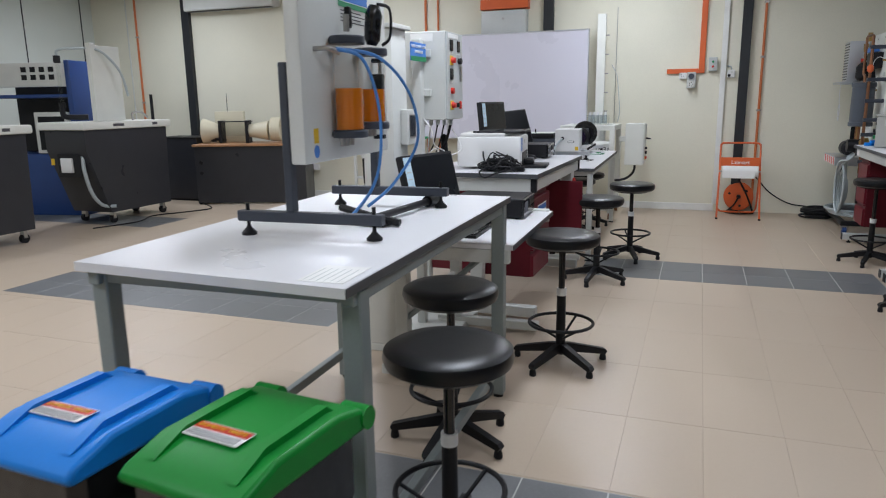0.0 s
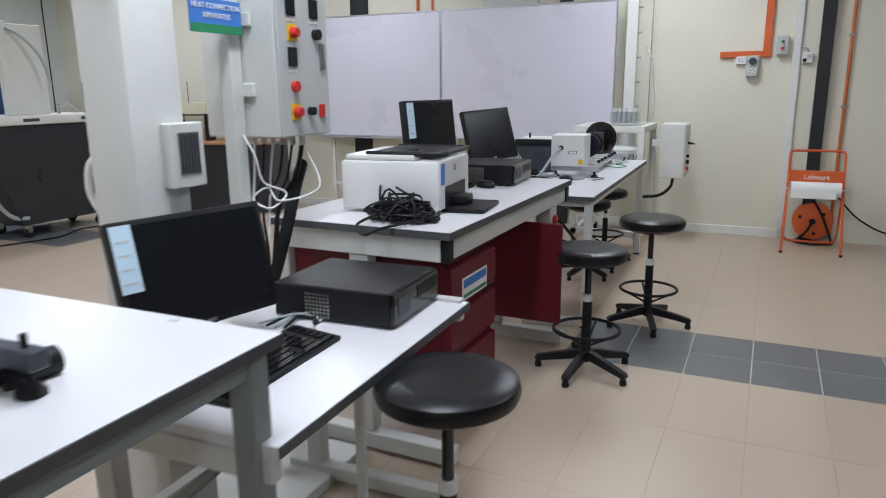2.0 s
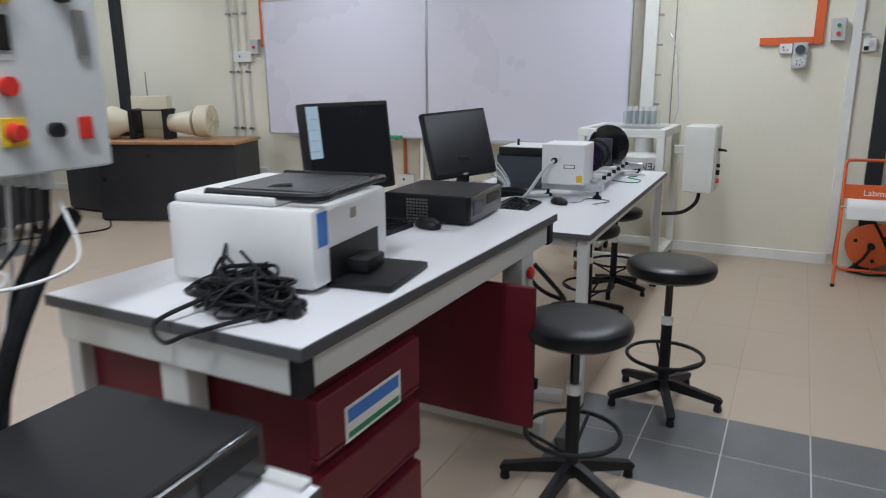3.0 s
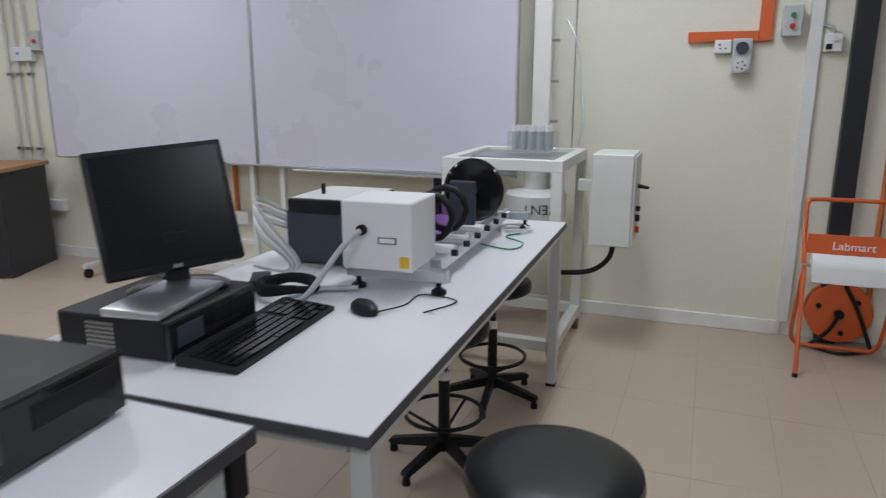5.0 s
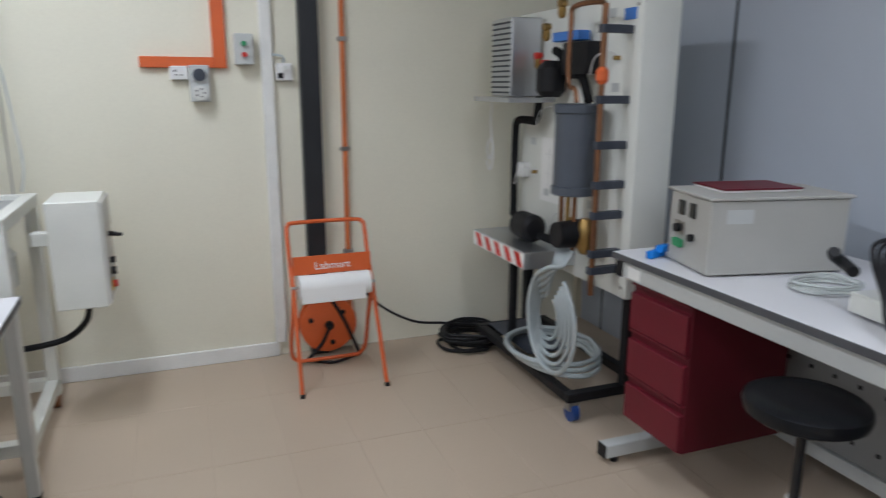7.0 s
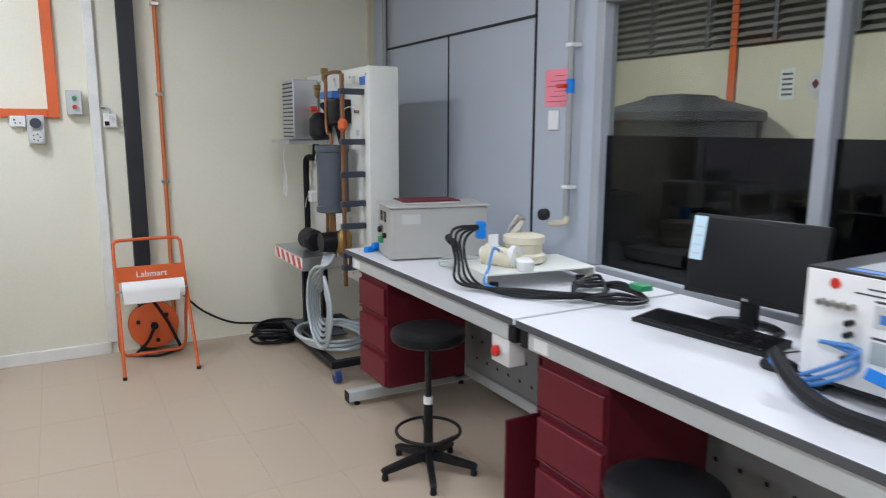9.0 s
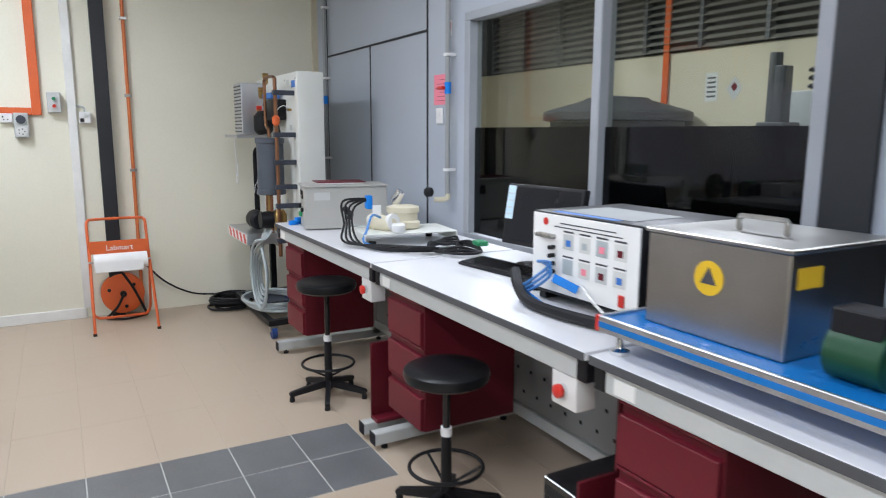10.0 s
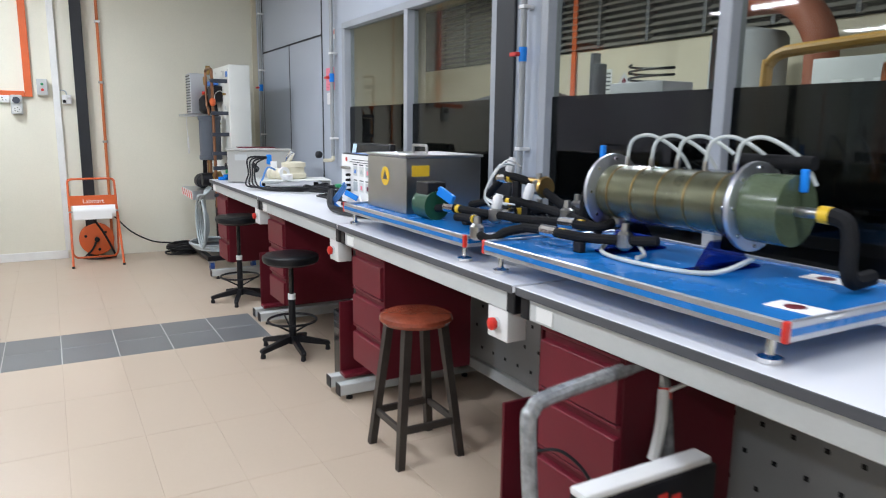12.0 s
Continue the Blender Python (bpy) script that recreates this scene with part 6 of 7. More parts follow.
part("pages", b1(-0.145, -0.105, 0, 0.165, 0.095, 0.0078, 0.001), PAPER, t)
t = thing("blue_probe", 1.96, 6.93, RZ, 20, "blue crocodile clip leads by the control box", "clip lead")
part("clip", b1(-0.05, -0.015, 0, 0.05, 0.015, 0.03, 0.006), BLUEP, t)
part("clip", b1(-0.01, -0.03, 0.02, 0.06, 0.0, 0.05, 0.006), BLUEP, t)
part("lead", sweep(B(), [(0.05, 0, 0.03), (0.09, -0.02, 0.06), (0.06, -0.06, 0.085)], 0.006), WHITE, t)
coil(2.20, 6.36, RZ, 0.11, 0.005, 5, TUBECLEAR, "coil of pale flexible tubing on the bench", spread=0.12, seedv=8, flat=0.8)
t = thing("plumbing_unit", 2.05, 6.17, RZ, -8, "cream circulation pump on a folded metal tray", "pump")
part("tray_top", b1(0.0, -0.36, 0.065, 0.54, -0.02, 0.072, 0.002), CREAMW, t)
part("tray_side", b1(0.0, -0.36, 0.012, 0.006, -0.02, 0.065, 0.001), CREAMW, t)
part("tray_side", b1(0.534, -0.36, 0.012, 0.54, -0.02, 0.065, 0.001), CREAMW, t)
for a, b in ((0.05, -0.05), (0.05, -0.33), (0.48, -0.05), (0.48, -0.33)):
    part("foot", cyl(B(), (a, b, 0), (a, b, 0.03), 0.02), BLACK, t)
part("volute", lathe(B(), [(0.085, 0), (0.10, 0.01), (0.10, 0.04), (0.085, 0.05), (0.085, 0.09), (0.095, 0.095), (0.095, 0.125), (0.06, 0.135)], 30, Matrix.Translation((0.28, -0.16, 0.072))), CREAM, t)
part("inlet", lathe(B(), [(0.035, -0.12), (0.045, -0.10), (0.045, 0.0), (0.055, 0.01), (0.055, 0.05)], 20, pose(0.14, -0.16, 0.11, -90, 0, 20)), CREAM, t)
part("outlet", lathe(B(), [(0.03, 0), (0.035, 0.02), (0.035, 0.16), (0.05, 0.165), (0.05, 0.19)], 20, pose(0.10, -0.10, 0.12, 0, 90, -60)), WHITE, t)
for y in (-0.28, -0.33):
    part("union_nut", lathe(B(), [(0.034, 0), (0.038, 0.006), (0.038, 0.04), (0.03, 0.045)], 16, Matrix.Translation((0.20 + 0.3 * (y + 0.33), y, 0.073))), WHITE, t)
part("elbow", sweep(B(), [(0.0, -0.02, 0.13), (0.02, 0.04, 0.14), (0.0, 0.06, 0.16), (-0.01, 0.05, 0.175)], 0.018), BLACK, t)
part("foil_wrap", lathe(B(), [(0.02, 0), (0.03, 0.04), (0.025, 0.10)], 10, pose(0.24, -0.10, 0.20, 20, 25, 0)), CHROME, t)
part("blue_valve", b1(0.08, -0.10, 0.18, 0.12, -0.05, 0.26, 0.01), BLUEP, t)
part("tag", b1(0.10, -0.16, 0.14, 0.15, -0.157, 0.21, 0.001), PAPER, t)
part("blue_hose", sweep(B(), [(0.14, -0.20, 0.14), (0.06, -0.30, 0.17), (0.02, -0.34, 0.10), (0.0, -0.36, 0.03), (0.12, -0.46, 0.008)], 0.007), BLUETUBE, t)
for k in range(4):
    part("black_hose", sweep(B(), [(0.10, -0.08, 0.24), (0.0 - 0.022 * k, -0.14, 0.20 + 0.012 * k), (-0.03 - 0.015 * k, -0.20, 0.12), (-0.02 - 0.025 * k, -0.30, 0.03), (0.05 + 0.02 * k, -0.50, 0.012 + 0.006 * k), (0.25, -0.62 - 0.02 * k, 0.012 + 0.01 * k), (0.42, -0.60, 0.014), (0.50, -0.50 + 0.02 * k, 0.014 + 0.012 * k), (0.36, -0.46, 0.03)], 0.0065, 8, 7), BLACK, t)
for k in range(3):
    part("black_coil", sweep(B(), [(0.30, -0.56, 0.02 + 0.014 * k), (0.42, -0.46 - 0.02 * k, 0.02), (0.52, -0.58, 0.02 + 0.012 * k), (0.50, -0.78, 0.02), (0.38, -0.80 + 0.02 * k, 0.02 + 0.014 * k), (0.28, -0.66, 0.02)], 0.008, 8, 7, True), BLACK, t)
part("green_plug", b1(0.50, -0.74, 0.04, 0.56, -0.66, 0.065, 0.006), GREENL, t)
monitor(2.50, 4.93, RZ, -82, 0.48, 0.29, 10, 0.09, sticker=True, label="black monitor with pale sticker on the wall bench")
keyboard(2.25, 4.94, RZ, -83, 0.50, 0.16)
mouse(2.22, 4.60, RZ, 20, [(0, 0.05, 0.012), (0.08, 0.06, 0.004), (0.18, 0.02, 0.004), (0.24, -0.02, 0.004)])
t = thing("trainer_box", 2.16, 3.95, RZ, 1.5, "black instrument box with printed white front panel", "instrument")
part("body", b1(0.004, 0, 0.03, 0.46, 0.55, 0.335, 0.006), BLACK, t)
fp = part("front_panel", b1(-0.004, 0.006, 0.045, 0.003, 0.544, 0.328, 0.001), PAPER, t, "printed white front panel")
part("foot_rail", b1(0.02, 0.02, 0, 0.44, 0.06, 0.03, 0.003), BLACK, t)
part("foot_rail", b1(0.02, 0.49, 0, 0.44, 0.53, 0.03, 0.003), BLACK, t)
part("label_sheet", b1(0.06, 0.10, 0.3355, 0.30, 0.46, 0.3365, 0), PERF, t)
part("label_band", b1(0.02, 0.14, 0.3355, 0.05, 0.46, 0.3365, 0), BLUEL, t)
for k in range(4):
    for j in range(2):
        part("picture", b1(-0.0052, 0.06 + 0.085 * k, 0.12 + 0.09 * j, -0.0042, 0.115 + 0.085 * k, 0.175 + 0.09 * j, 0), (LIGHTG, FRAMEG, LIGHTG, HOSE)[(k + 2 * j) % 4], fp)
        part("picture_detail", b1(-0.0060, 0.075 + 0.085 * k, 0.132 + 0.09 * j, -0.0053, 0.10 + 0.085 * k, 0.155 + 0.09 * j, 0), (BLUEL, RED, PINK, HOSE)[(k + j) % 4], fp)
        part("caption", b1(-0.0052, 0.06 + 0.085 * k, 0.181 + 0.09 * j, -0.0042, 0.115 + 0.085 * k, 0.187 + 0.09 * j, 0), INK, fp)
for k in range(2):
    part("print_line", b1(-0.0052, 0.08 + 0.03 * k, 0.285 + 0.014 * k, -0.0042, 0.42 - 0.03 * k, 0.289 + 0.014 * k, 0), INK, fp)
part("logo", cyl(B(), (-0.0042, 0.47, 0.30), (-0.0055, 0.47, 0.30), 0.014), REDP, fp)
part("switch", b1(-0.012, 0.06, 0.06, -0.0042, 0.085, 0.10, 0.003), REDP, fp)
for k in range(4):
    part("hose_tail", cyl(B(), (-0.004, 0.42 + 0.025 * k, 0.25), (-0.03, 0.42 + 0.025 * k, 0.25), 0.008), STEEL, fp)
    part("hose_tail", cyl(B(), (-0.004, 0.42, 0.12 + 0.03 * k), (-0.03, 0.42, 0.12 + 0.03 * k), 0.008), BLACK, fp)
for k in range(3):
    part("blue_lead", sweep(B(), [(-0.03, 0.42 + 0.03 * k, 0.15), (-0.07, 0.36, 0.12 + 0.02 * k), (-0.08, 0.46 + 0.03 * k, 0.05), (-0.06, 0.55, 0.03 + 0.02 * k)], 0.006), BLUETUBE, t)
for a, b, z, r in ((-0.05, 0.30, 0.10, 30), (-0.06, 0.56, 0.06, -20), (-0.08, 0.45, 0.02, 10)):
    part("blue_tape", b1(-0.004, -0.05, -0.015, 0.004, 0.05, 0.015, 0.002), BLUEP, t, m=pose(a, b, z, 20, 15, r))
part("white_lead", sweep(B(), [(-0.02, 0.25, 0.10), (-0.05, 0.15, 0.06), (-0.07, 0.0, 0.015), (-0.05, -0.12, 0.008), (0.0, -0.14, 0.008)], 0.005), WHITE, t)
part("thick_hose", sweep(B(), [(-0.06, 0.58, 0.10), (-0.10, 0.50, 0.05), (-0.13, 0.38, 0.022), (-0.13, 0.18, 0.022), (-0.08, 0.0, 0.022), (0.04, -0.05, 0.022)], 0.021), BLACK, t)


def blue_board(y0, y1, label):
    t = thing("blue_board", 1.90, y0, RZ, 0, label, "base board", "blue base boards")
    L, W = y1 - y0, 0.62
    part("deck", b1(0.012, 0.012, 0.068, W - 0.012, L - 0.012, 0.100, 0.002), BLUEB, t)
    for c in ((0, 0.012, 0.062, 0.012, L - 0.012, 0.108), (W - 0.012, 0.012, 0.062, W, L - 0.012, 0.108), (0.012, 0, 0.062, W - 0.012, 0.0118, 0.108), (0.012, L - 0.0118, 0.062, W - 0.012, L, 0.108)):
        part("edge_profile", b1(*c, 0.002), ALU, t)
    part("edge_inlay", b1(-0.0015, 0.014, 0.076, -0.0003, L - 0.014, 0.092, 0), BLUEB, t, "blue inlay strip")
    part("edge_inlay", b1(0.014, -0.0015, 0.076, W - 0.014, -0.0003, 0.092, 0), BLUEB, t, "blue inlay strip")
    for y in (0.0, L - 0.012):
        part("corner", b1(-0.002, y - 0.001, 0.061, 0.0122, y + 0.013, 0.109, 0.002), REDP, t, "red corner cap")
    for x in (0.04, W - 0.05):
        for y in (0.06, L - 0.06):
            part("leveller", lathe(B(), [(0.028, 0), (0.028, 0.012), (0.012, 0.018), (0.010, 0.022), (0.010, 0.066)], 18, Matrix.Translation((x, y, 0))), CHROME, t)
    return t


blue_board(2.66, 3.86, "blue base board with aluminium edges carrying a steel tank")
blue_board(1.38, 2.54, "blue base board with aluminium edges carrying a clear vessel")
BBZ = RZ + 0.1005
t = thing("steel_tank", 2.0, 3.34, BBZ, 0, "brushed stainless steel water tank with hinged lid", "tank")
part("body", b1(0, 0, 0.0, 0.40, 0.43, 0.255, 0.004), STEEL, t)
part("lid", b1(-0.008, -0.008, 0.2555, 0.408, 0.438, 0.267, 0.003), STEEL, t)
part("handle", sweep(B(), [(0.18, 0.14, 0.267), (0.18, 0.14, 0.30), (0.18, 0.16, 0.305), (0.18, 0.26, 0.305), (0.18, 0.28, 0.30), (0.18, 0.28, 0.267)], 0.007, 8, 3), STEEL, t)
part("warning_disc", cyl(B(), (-0.0003, 0.22, 0.16), (-0.0016, 0.22, 0.16), 0.045, seg=32), YELLOW, t, "round yellow warning sticker")
part("warning_sign", prism(B(), [(0.195, 0.145), (0.245, 0.145), (0.22, 0.19)], "x", -0.0028, -0.0018), INK, t)
part("warning_label", b1(0.03, -0.0016, 0.17, 0.12, -0.0003, 0.22, 0), YELLOW, t)
t = thing("pump_manifold", 2.0, 2.70, BBZ, 0, "insulated pipework manifold with green pump and valves", "pipework")
part("green_pump", cyl(B(), (0.04, 0.42, 0.06), (0.04, 0.54, 0.06), 0.062), mat("dark_green", (0.008, 0.06, 0.025), 0.35), t, "dark green pump motor")
part("terminal_box", b1(0.0, 0.43, 0.10, 0.09, 0.54, 0.16, 0.004), BLACK, t)
part("blue_tape", b1(-0.01, -0.045, -0.02, 0.01, 0.045, 0.02, 0.003), BLUEP, t, m=pose(0.05, 0.36, 0.11, 25, 0, 20))
lines = [[(0.04, 0.42, 0.05), (0.06, 0.34, 0.06), (0.08, 0.24, 0.06), (0.10, 0.06, 0.06), (0.14, -0.12, 0.06)],
         [(0.03, 0.24, 0.035), (0.04, 0.12, 0.04), (-0.02, 0.0, 0.05), (-0.06, -0.06, 0.02), (-0.04, -0.12, 0.0), (0.0, -0.16, 0.03), (0.04, -0.22, 0.05)],
         [(0.20, 0.40, 0.06), (0.22, 0.20, 0.10), (0.24, 0.05, 0.10), (0.24, -0.20, 0.08), (0.20, -0.42, 0.06)],
         [(0.30, 0.44, 0.08), (0.30, 0.30, 0.18), (0.30, 0.20, 0.19), (0.32, 0.08, 0.16), (0.34, -0.05, 0.10), (0.30, -0.24, 0.08)],
         [(0.12, 0.18, 0.04), (0.22, 0.16, 0.05), (0.36, 0.10, 0.06), (0.44, -0.02, 0.08)],
         [(0.04, -0.20, 0.05), (0.05, -0.34, 0.055), (0.08, -0.46, 0.05), (0.16, -0.58, 0.05), (0.20, -0.68, 0.06)],
         [(0.14, -0.10, 0.06), (0.16, -0.30, 0.07), (0.20, -0.42, 0.07), (0.26, -0.44, 0.10), (0.29, -0.44, 0.18), (0.30, -0.46, 0.20)],
         [(0.10, 0.30, 0.04), (0.16, 0.22, 0.03), (0.30, 0.24, 0.03), (0.42, 0.20, 0.04)]]
for p in lines:
    part("insulated_pipe", sweep(B(), p, 0.0165, 10, 6), FOAM, t, "black foam insulated pipe")
rnd = random.Random(21)
for p in lines:
    q = Vector(p[1])
    d = (Vector(p[2]) - q).normalized()
    part("union", cyl(B(), q - d * 0.03, q + d * 0.03, 0.020, seg=10), CHROME, t)
    part("yellow_band", cyl(B(), q + d * 0.045, q + d * 0.064, 0.0182, seg=14), YELLOW, t)
    q = Vector(p[3])
    part("ball_valve", lathe(B(), [(0.014, -0.03), (0.026, -0.02), (0.026, 0.02), (0.014, 0.03), (0.012, 0.055)], 12, Matrix.Translation(q)), STEEL, t)
for a, b, z in ((0.10, 0.06, 0.06), (0.22, 0.02, 0.10), (0.30, 0.26, 0.19)):
    part("actuator", lathe(B(), [(0.016, 0.0), (0.020, 0.01), (0.020, 0.04), (0.013, 0.062)], 18, pose(a, b, z + 0.02, 8, 10, 0)), WHITE, t, "white valve actuator")
part("brass_manifold", cyl(B(), (0.30, 0.34, 0.18), (0.32, 0.06, 0.18), 0.016), BRASS, t)
part("brass_wheel", lathe(B(), [(0.04, -0.01), (0.045, 0), (0.04, 0.01)], 20, pose(0.33, 0.05, 0.16, 90, 0, 0)), BRASS, t)
for k in range(4):
    part("thin_lead", sweep(B(), [(0.28, 0.30 - 0.05 * k, 0.24), (0.20, 0.24 - 0.03 * k, 0.20 + 0.02 * k), (0.14, 0.20, 0.12), (0.10 + 0.04 * k, 0.10, 0.09)], 0.004), WHITE if k % 2 else HOSE, t)
for p in lines[:6]:
    q = p[2]
    part("pipe_clip", b1(q[0] - 0.012, q[1] - 0.02, 0.0, q[0] + 0.012, q[1] + 0.02, max(0.012, q[2] - 0.015), 0.003), BLACK, t)

t = thing("clear_vessel", 2.28, 1.64, BBZ, 2, "horizontal clear acrylic vessel with blue end flanges", "vessel")
t.scale = (0.957, 0.957 * 0.92, 0.957)
CZ = 0.19
part("shell", cyl(B(), (0, 0.14, CZ), (0, 0.70, CZ), 0.094, seg=48, cap=False), CLEAR, t)
part("core", cyl(B(), (0, 0.145, CZ), (0, 0.695, CZ), 0.087, seg=40), mat("green_brass_core", (0.14, 0.14, 0.085), 0.28, 0.6, var=0.25, scale=9), t, "dull metal core")
for k in range(5):
    part("baffle", cyl(B(), (0, 0.20 + 0.11 * k, CZ), (0, 0.204 + 0.11 * k, CZ), 0.090, seg=40), BRASS, t)
for y in (0.12, 0.70):
    part("flange", cyl(B(), (0, y, CZ), (0, y + 0.022, CZ), 0.119, seg=48), BLUECLEAR, t, "blue acrylic flange")
    part("flange_rim", lathe(B(), [(0.1195, -0.004), (0.124, -0.002), (0.124, 0.012), (0.1195, 0.014)], 48, pose(0, y + 0.012, CZ, 90, 0, 0)), ALU, t)
    for k in range(8):
        a = 2 * math.pi * k / 8
        part("bolt", cyl(B(), (0.107 * math.cos(a), y - 0.006, CZ + 0.107 * math.sin(a)), (0.107 * math.cos(a), y + 0.03, CZ + 0.107 * math.sin(a)), 0.006, seg=8), CHROME, t)
part("end_shell", cyl(B(), (0, -0.005, CZ), (0, 0.12, CZ), 0.094, seg=40), mat("olive_end", (0.09, 0.12, 0.07), 0.2, var=0.2), t)
for y in (0.22, 0.60):
    part("saddle", prism(B(), [(-0.12, 0.0), (0.12, 0.0), (0.05, 0.085), (-0.05, 0.085)], "y", y - 0.012, y + 0.012), BLUECLEAR, t)
    part("saddle_foot", b1(-0.13, y - 0.04, 0.0, 0.13, y + 0.04, 0.008, 0.002), BLUECLEAR, t)
part("end_pipe", cyl(B(), (0, -0.10, CZ), (0, -0.005, CZ), 0.014), STEEL, t)
part("elbow_pipe", sweep(B(), [(0, -0.08, CZ), (0.0, -0.14, CZ - 0.01), (0.0, -0.16, CZ - 0.05), (0.0, -0.165, 0.06), (0.03, -0.165, 0.03), (0.12, -0.16, 0.03)], 0.022), FOAM, t)
part("yellow_band", cyl(B(), (0, -0.105, CZ - 0.001), (0, -0.075, CZ), 0.0225), YELLOW, t)
part("riser_pipe", sweep(B(), [(0.0, 0.74, CZ), (0.0, 0.80, CZ), (0.0, 0.84, CZ - 0.03), (0.0, 0.85, 0.10), (-0.02, 0.84, 0.04)], 0.02), FOAM, t)
part("yellow_band", cyl(B(), (0, 0.76, CZ), (0, 0.785, CZ), 0.0225), YELLOW, t)
part("side_pipe", cyl(B(), (0.10, 0.02, CZ + 0.12), (0.10, 0.28, CZ + 0.12), 0.02), FOAM, t)
part("blue_lever", b1(-0.008, -0.03, CZ + 0.05, 0.008, -0.01, CZ + 0.11, 0.003), BLUEP, t)
part("blue_lever", b1(-0.008, 0.755, CZ + 0.08, 0.008, 0.775, CZ + 0.15, 0.003), BLUEP, t)
for k in range(5):
    y = 0.20 + 0.11 * k
    part("nipple", cyl(B(), (0, y, CZ + 0.088), (0, y, CZ + 0.115), 0.008, seg=10), STEEL, t)
    part("clear_tube", sweep(B(), [(0, y, CZ + 0.11), (0.01, y - 0.01, CZ + 0.17), (0.05, y - 0.06, CZ + 0.185), (0.10, y - 0.14, CZ + 0.13), (0.12, y - 0.18, CZ + 0.06)], 0.006), TUBECLEAR, t)
part("drain_tube", sweep(B(), [(-0.02, 0.10, 0.05), (-0.12, 0.16, 0.01), (-0.18, 0.34, 0.008), (-0.16, 0.56, 0.01), (-0.08, 0.62, 0.03), (-0.06, 0.54, 0.05), (-0.10, 0.44, 0.02), (-0.17, 0.40, 0.02)], 0.007), TUBECLEAR, t)
for x, y in ((2.06, 1.45), (2.42, 1.60)):
    t = thing("data_card", x, y, BBZ, 5, "white printed card on the blue board", "card", "printed cards")
    part("card", b1(-0.04, -0.075, 0, 0.04, 0.075, 0.0012, 0), PAPER, t)
    part("red_mark", cyl(B(), (0, 0.02, 0.0012), (0, 0.02, 0.002), 0.024), RED, t)

# ---- wrapped trolley ----
here = ROOM
t = thing("wrapped_trolley", 1.68, 1.70, 0, 0, "folding trolley with plastic-wrapped handle and boxed part", "trolley")
part("handle", sweep(B(), [(-0.25, 0.02, 0.10), (-0.24, 0.06, 0.40), (-0.235, 0.095, 0.66), (-0.22, 0.10, 0.70), (-0.18, 0.105, 0.72), (0.0, 0.125, 0.73), (0.18, 0.145, 0.735), (0.225, 0.145, 0.715), (0.245, 0.13, 0.67), (0.25, 0.09, 0.40), (0.25, 0.02, 0.10)], 0.02, 10, 6), SHRINK, t, "metal handle wrapped in clear film")
part("cross_tube", cyl(B(), (-0.25, 0.03, 0.14), (0.25, 0.03, 0.14), 0.018), SHRINK, t)
part("deck", b1(-0.27, -0.30, 0.05, 0.27, 0.06, 0.08, 0.004), BLACK, t)
for a, b in ((-0.22, -0.24), (-0.22, 0.02), (0.22, -0.24), (0.22, 0.02)):
    part("wheel", cyl(B(), (a - 0.015, b, 0.028), (a + 0.015, b, 0.028), 0.028), BLACK, t)
part("box", b1(-0.20, -0.085, 0.08, 0.215, -0.02, 0.545, 0.005), BLACK, t, "black carton")
part("white_edge", b1(-0.205, -0.08, 0.546, 0.20, -0.025, 0.566, 0.006), WHITE, t, "white carton edge")
for k in range(5):
    part("red_print", b1(-0.12 + 0.045 * k, -0.0868, 0.46, -0.09 + 0.045 * k, -0.0855, 0.50 + 0.012 * (k % 2), 0), REDP, t, "red printed mark")
part("tag", sweep(B(), [(0.235, 0.12, 0.66), (0.215, 0.10, 0.60), (0.19, 0.085, 0.54), (0.17, 0.08, 0.49)], 0.016, 8, 4), PAPER, t, "white crumpled wrapping tail")
part("tape", cyl(B(), (0.244, 0.125, 0.635), (0.247, 0.13, 0.665), 0.023), REDP, t, "red tape round the tube")
part("tie", cyl(B(), (0.245, 0.11, 0.66), (0.33, 0.08, 0.69), 0.006), WHITE, t)
part("lead", sweep(B(), [(-0.21, 0.09, 0.60), (-0.16, 0.06, 0.60), (-0.11, 0.02, 0.54), (-0.10, -0.01, 0.44)], 0.004), BLACK, t)
here = EAST

# ---- east wall fittings ----
for py, zb, vz in ((6.185, 1.15, 1.81), (3.47, 0.94, 1.78), (8.40, 0.95, 1.82)):
    t = thing("gas_pipe", XR - 0.05, py, 0, 0, "grey service pipe with blue valve down the wall", "pipe", "service pipes")
    part("pipe", cyl(B(), (0, 0, zb), (0, 0, CEIL), 0.016, seg=14), PERF, t)
    for z in (1.3, 2.0, 2.6):
        part("clip", b1(-0.02, -0.022, z, 0.048, 0.022, z + 0.018, 0.002), WHITE, t)
    v = part("valve", cyl(B(), (0, 0, vz - 0.035), (0, 0, vz + 0.035), 0.021), BLUEP, t, "blue valve body")
    part("lever", b1(-0.05, -0.006, vz - 0.01, -0.02, 0.05, vz + 0.01, 0.003), REDP, v)
    if 6 < py < 7:
        part("spout", sweep(B(), [(0, 0, zb + 0.01), (0, 0.0, zb - 0.02), (-0.03, 0.03, zb - 0.03), (-0.06, 0.06, zb - 0.03)], 0.017), CREAM, t)
        part("tap_knob", lathe(B(), [(0.012, 0), (0.03, 0.02), (0.03, 0.05), (0.012, 0.06)], 16, pose(-0.08, 0.05, zb + 0.02, 0, -90, 20)), BLACK, t)
t = thing("pink_notice", XR - 0.002, 6.25, 1.715, 0, "pink printed notice taped to the partition", "notice")
part("sheet", b1(-0.0012, 0, 0, 0, 0.20, 0.19, 0), PINK, t)
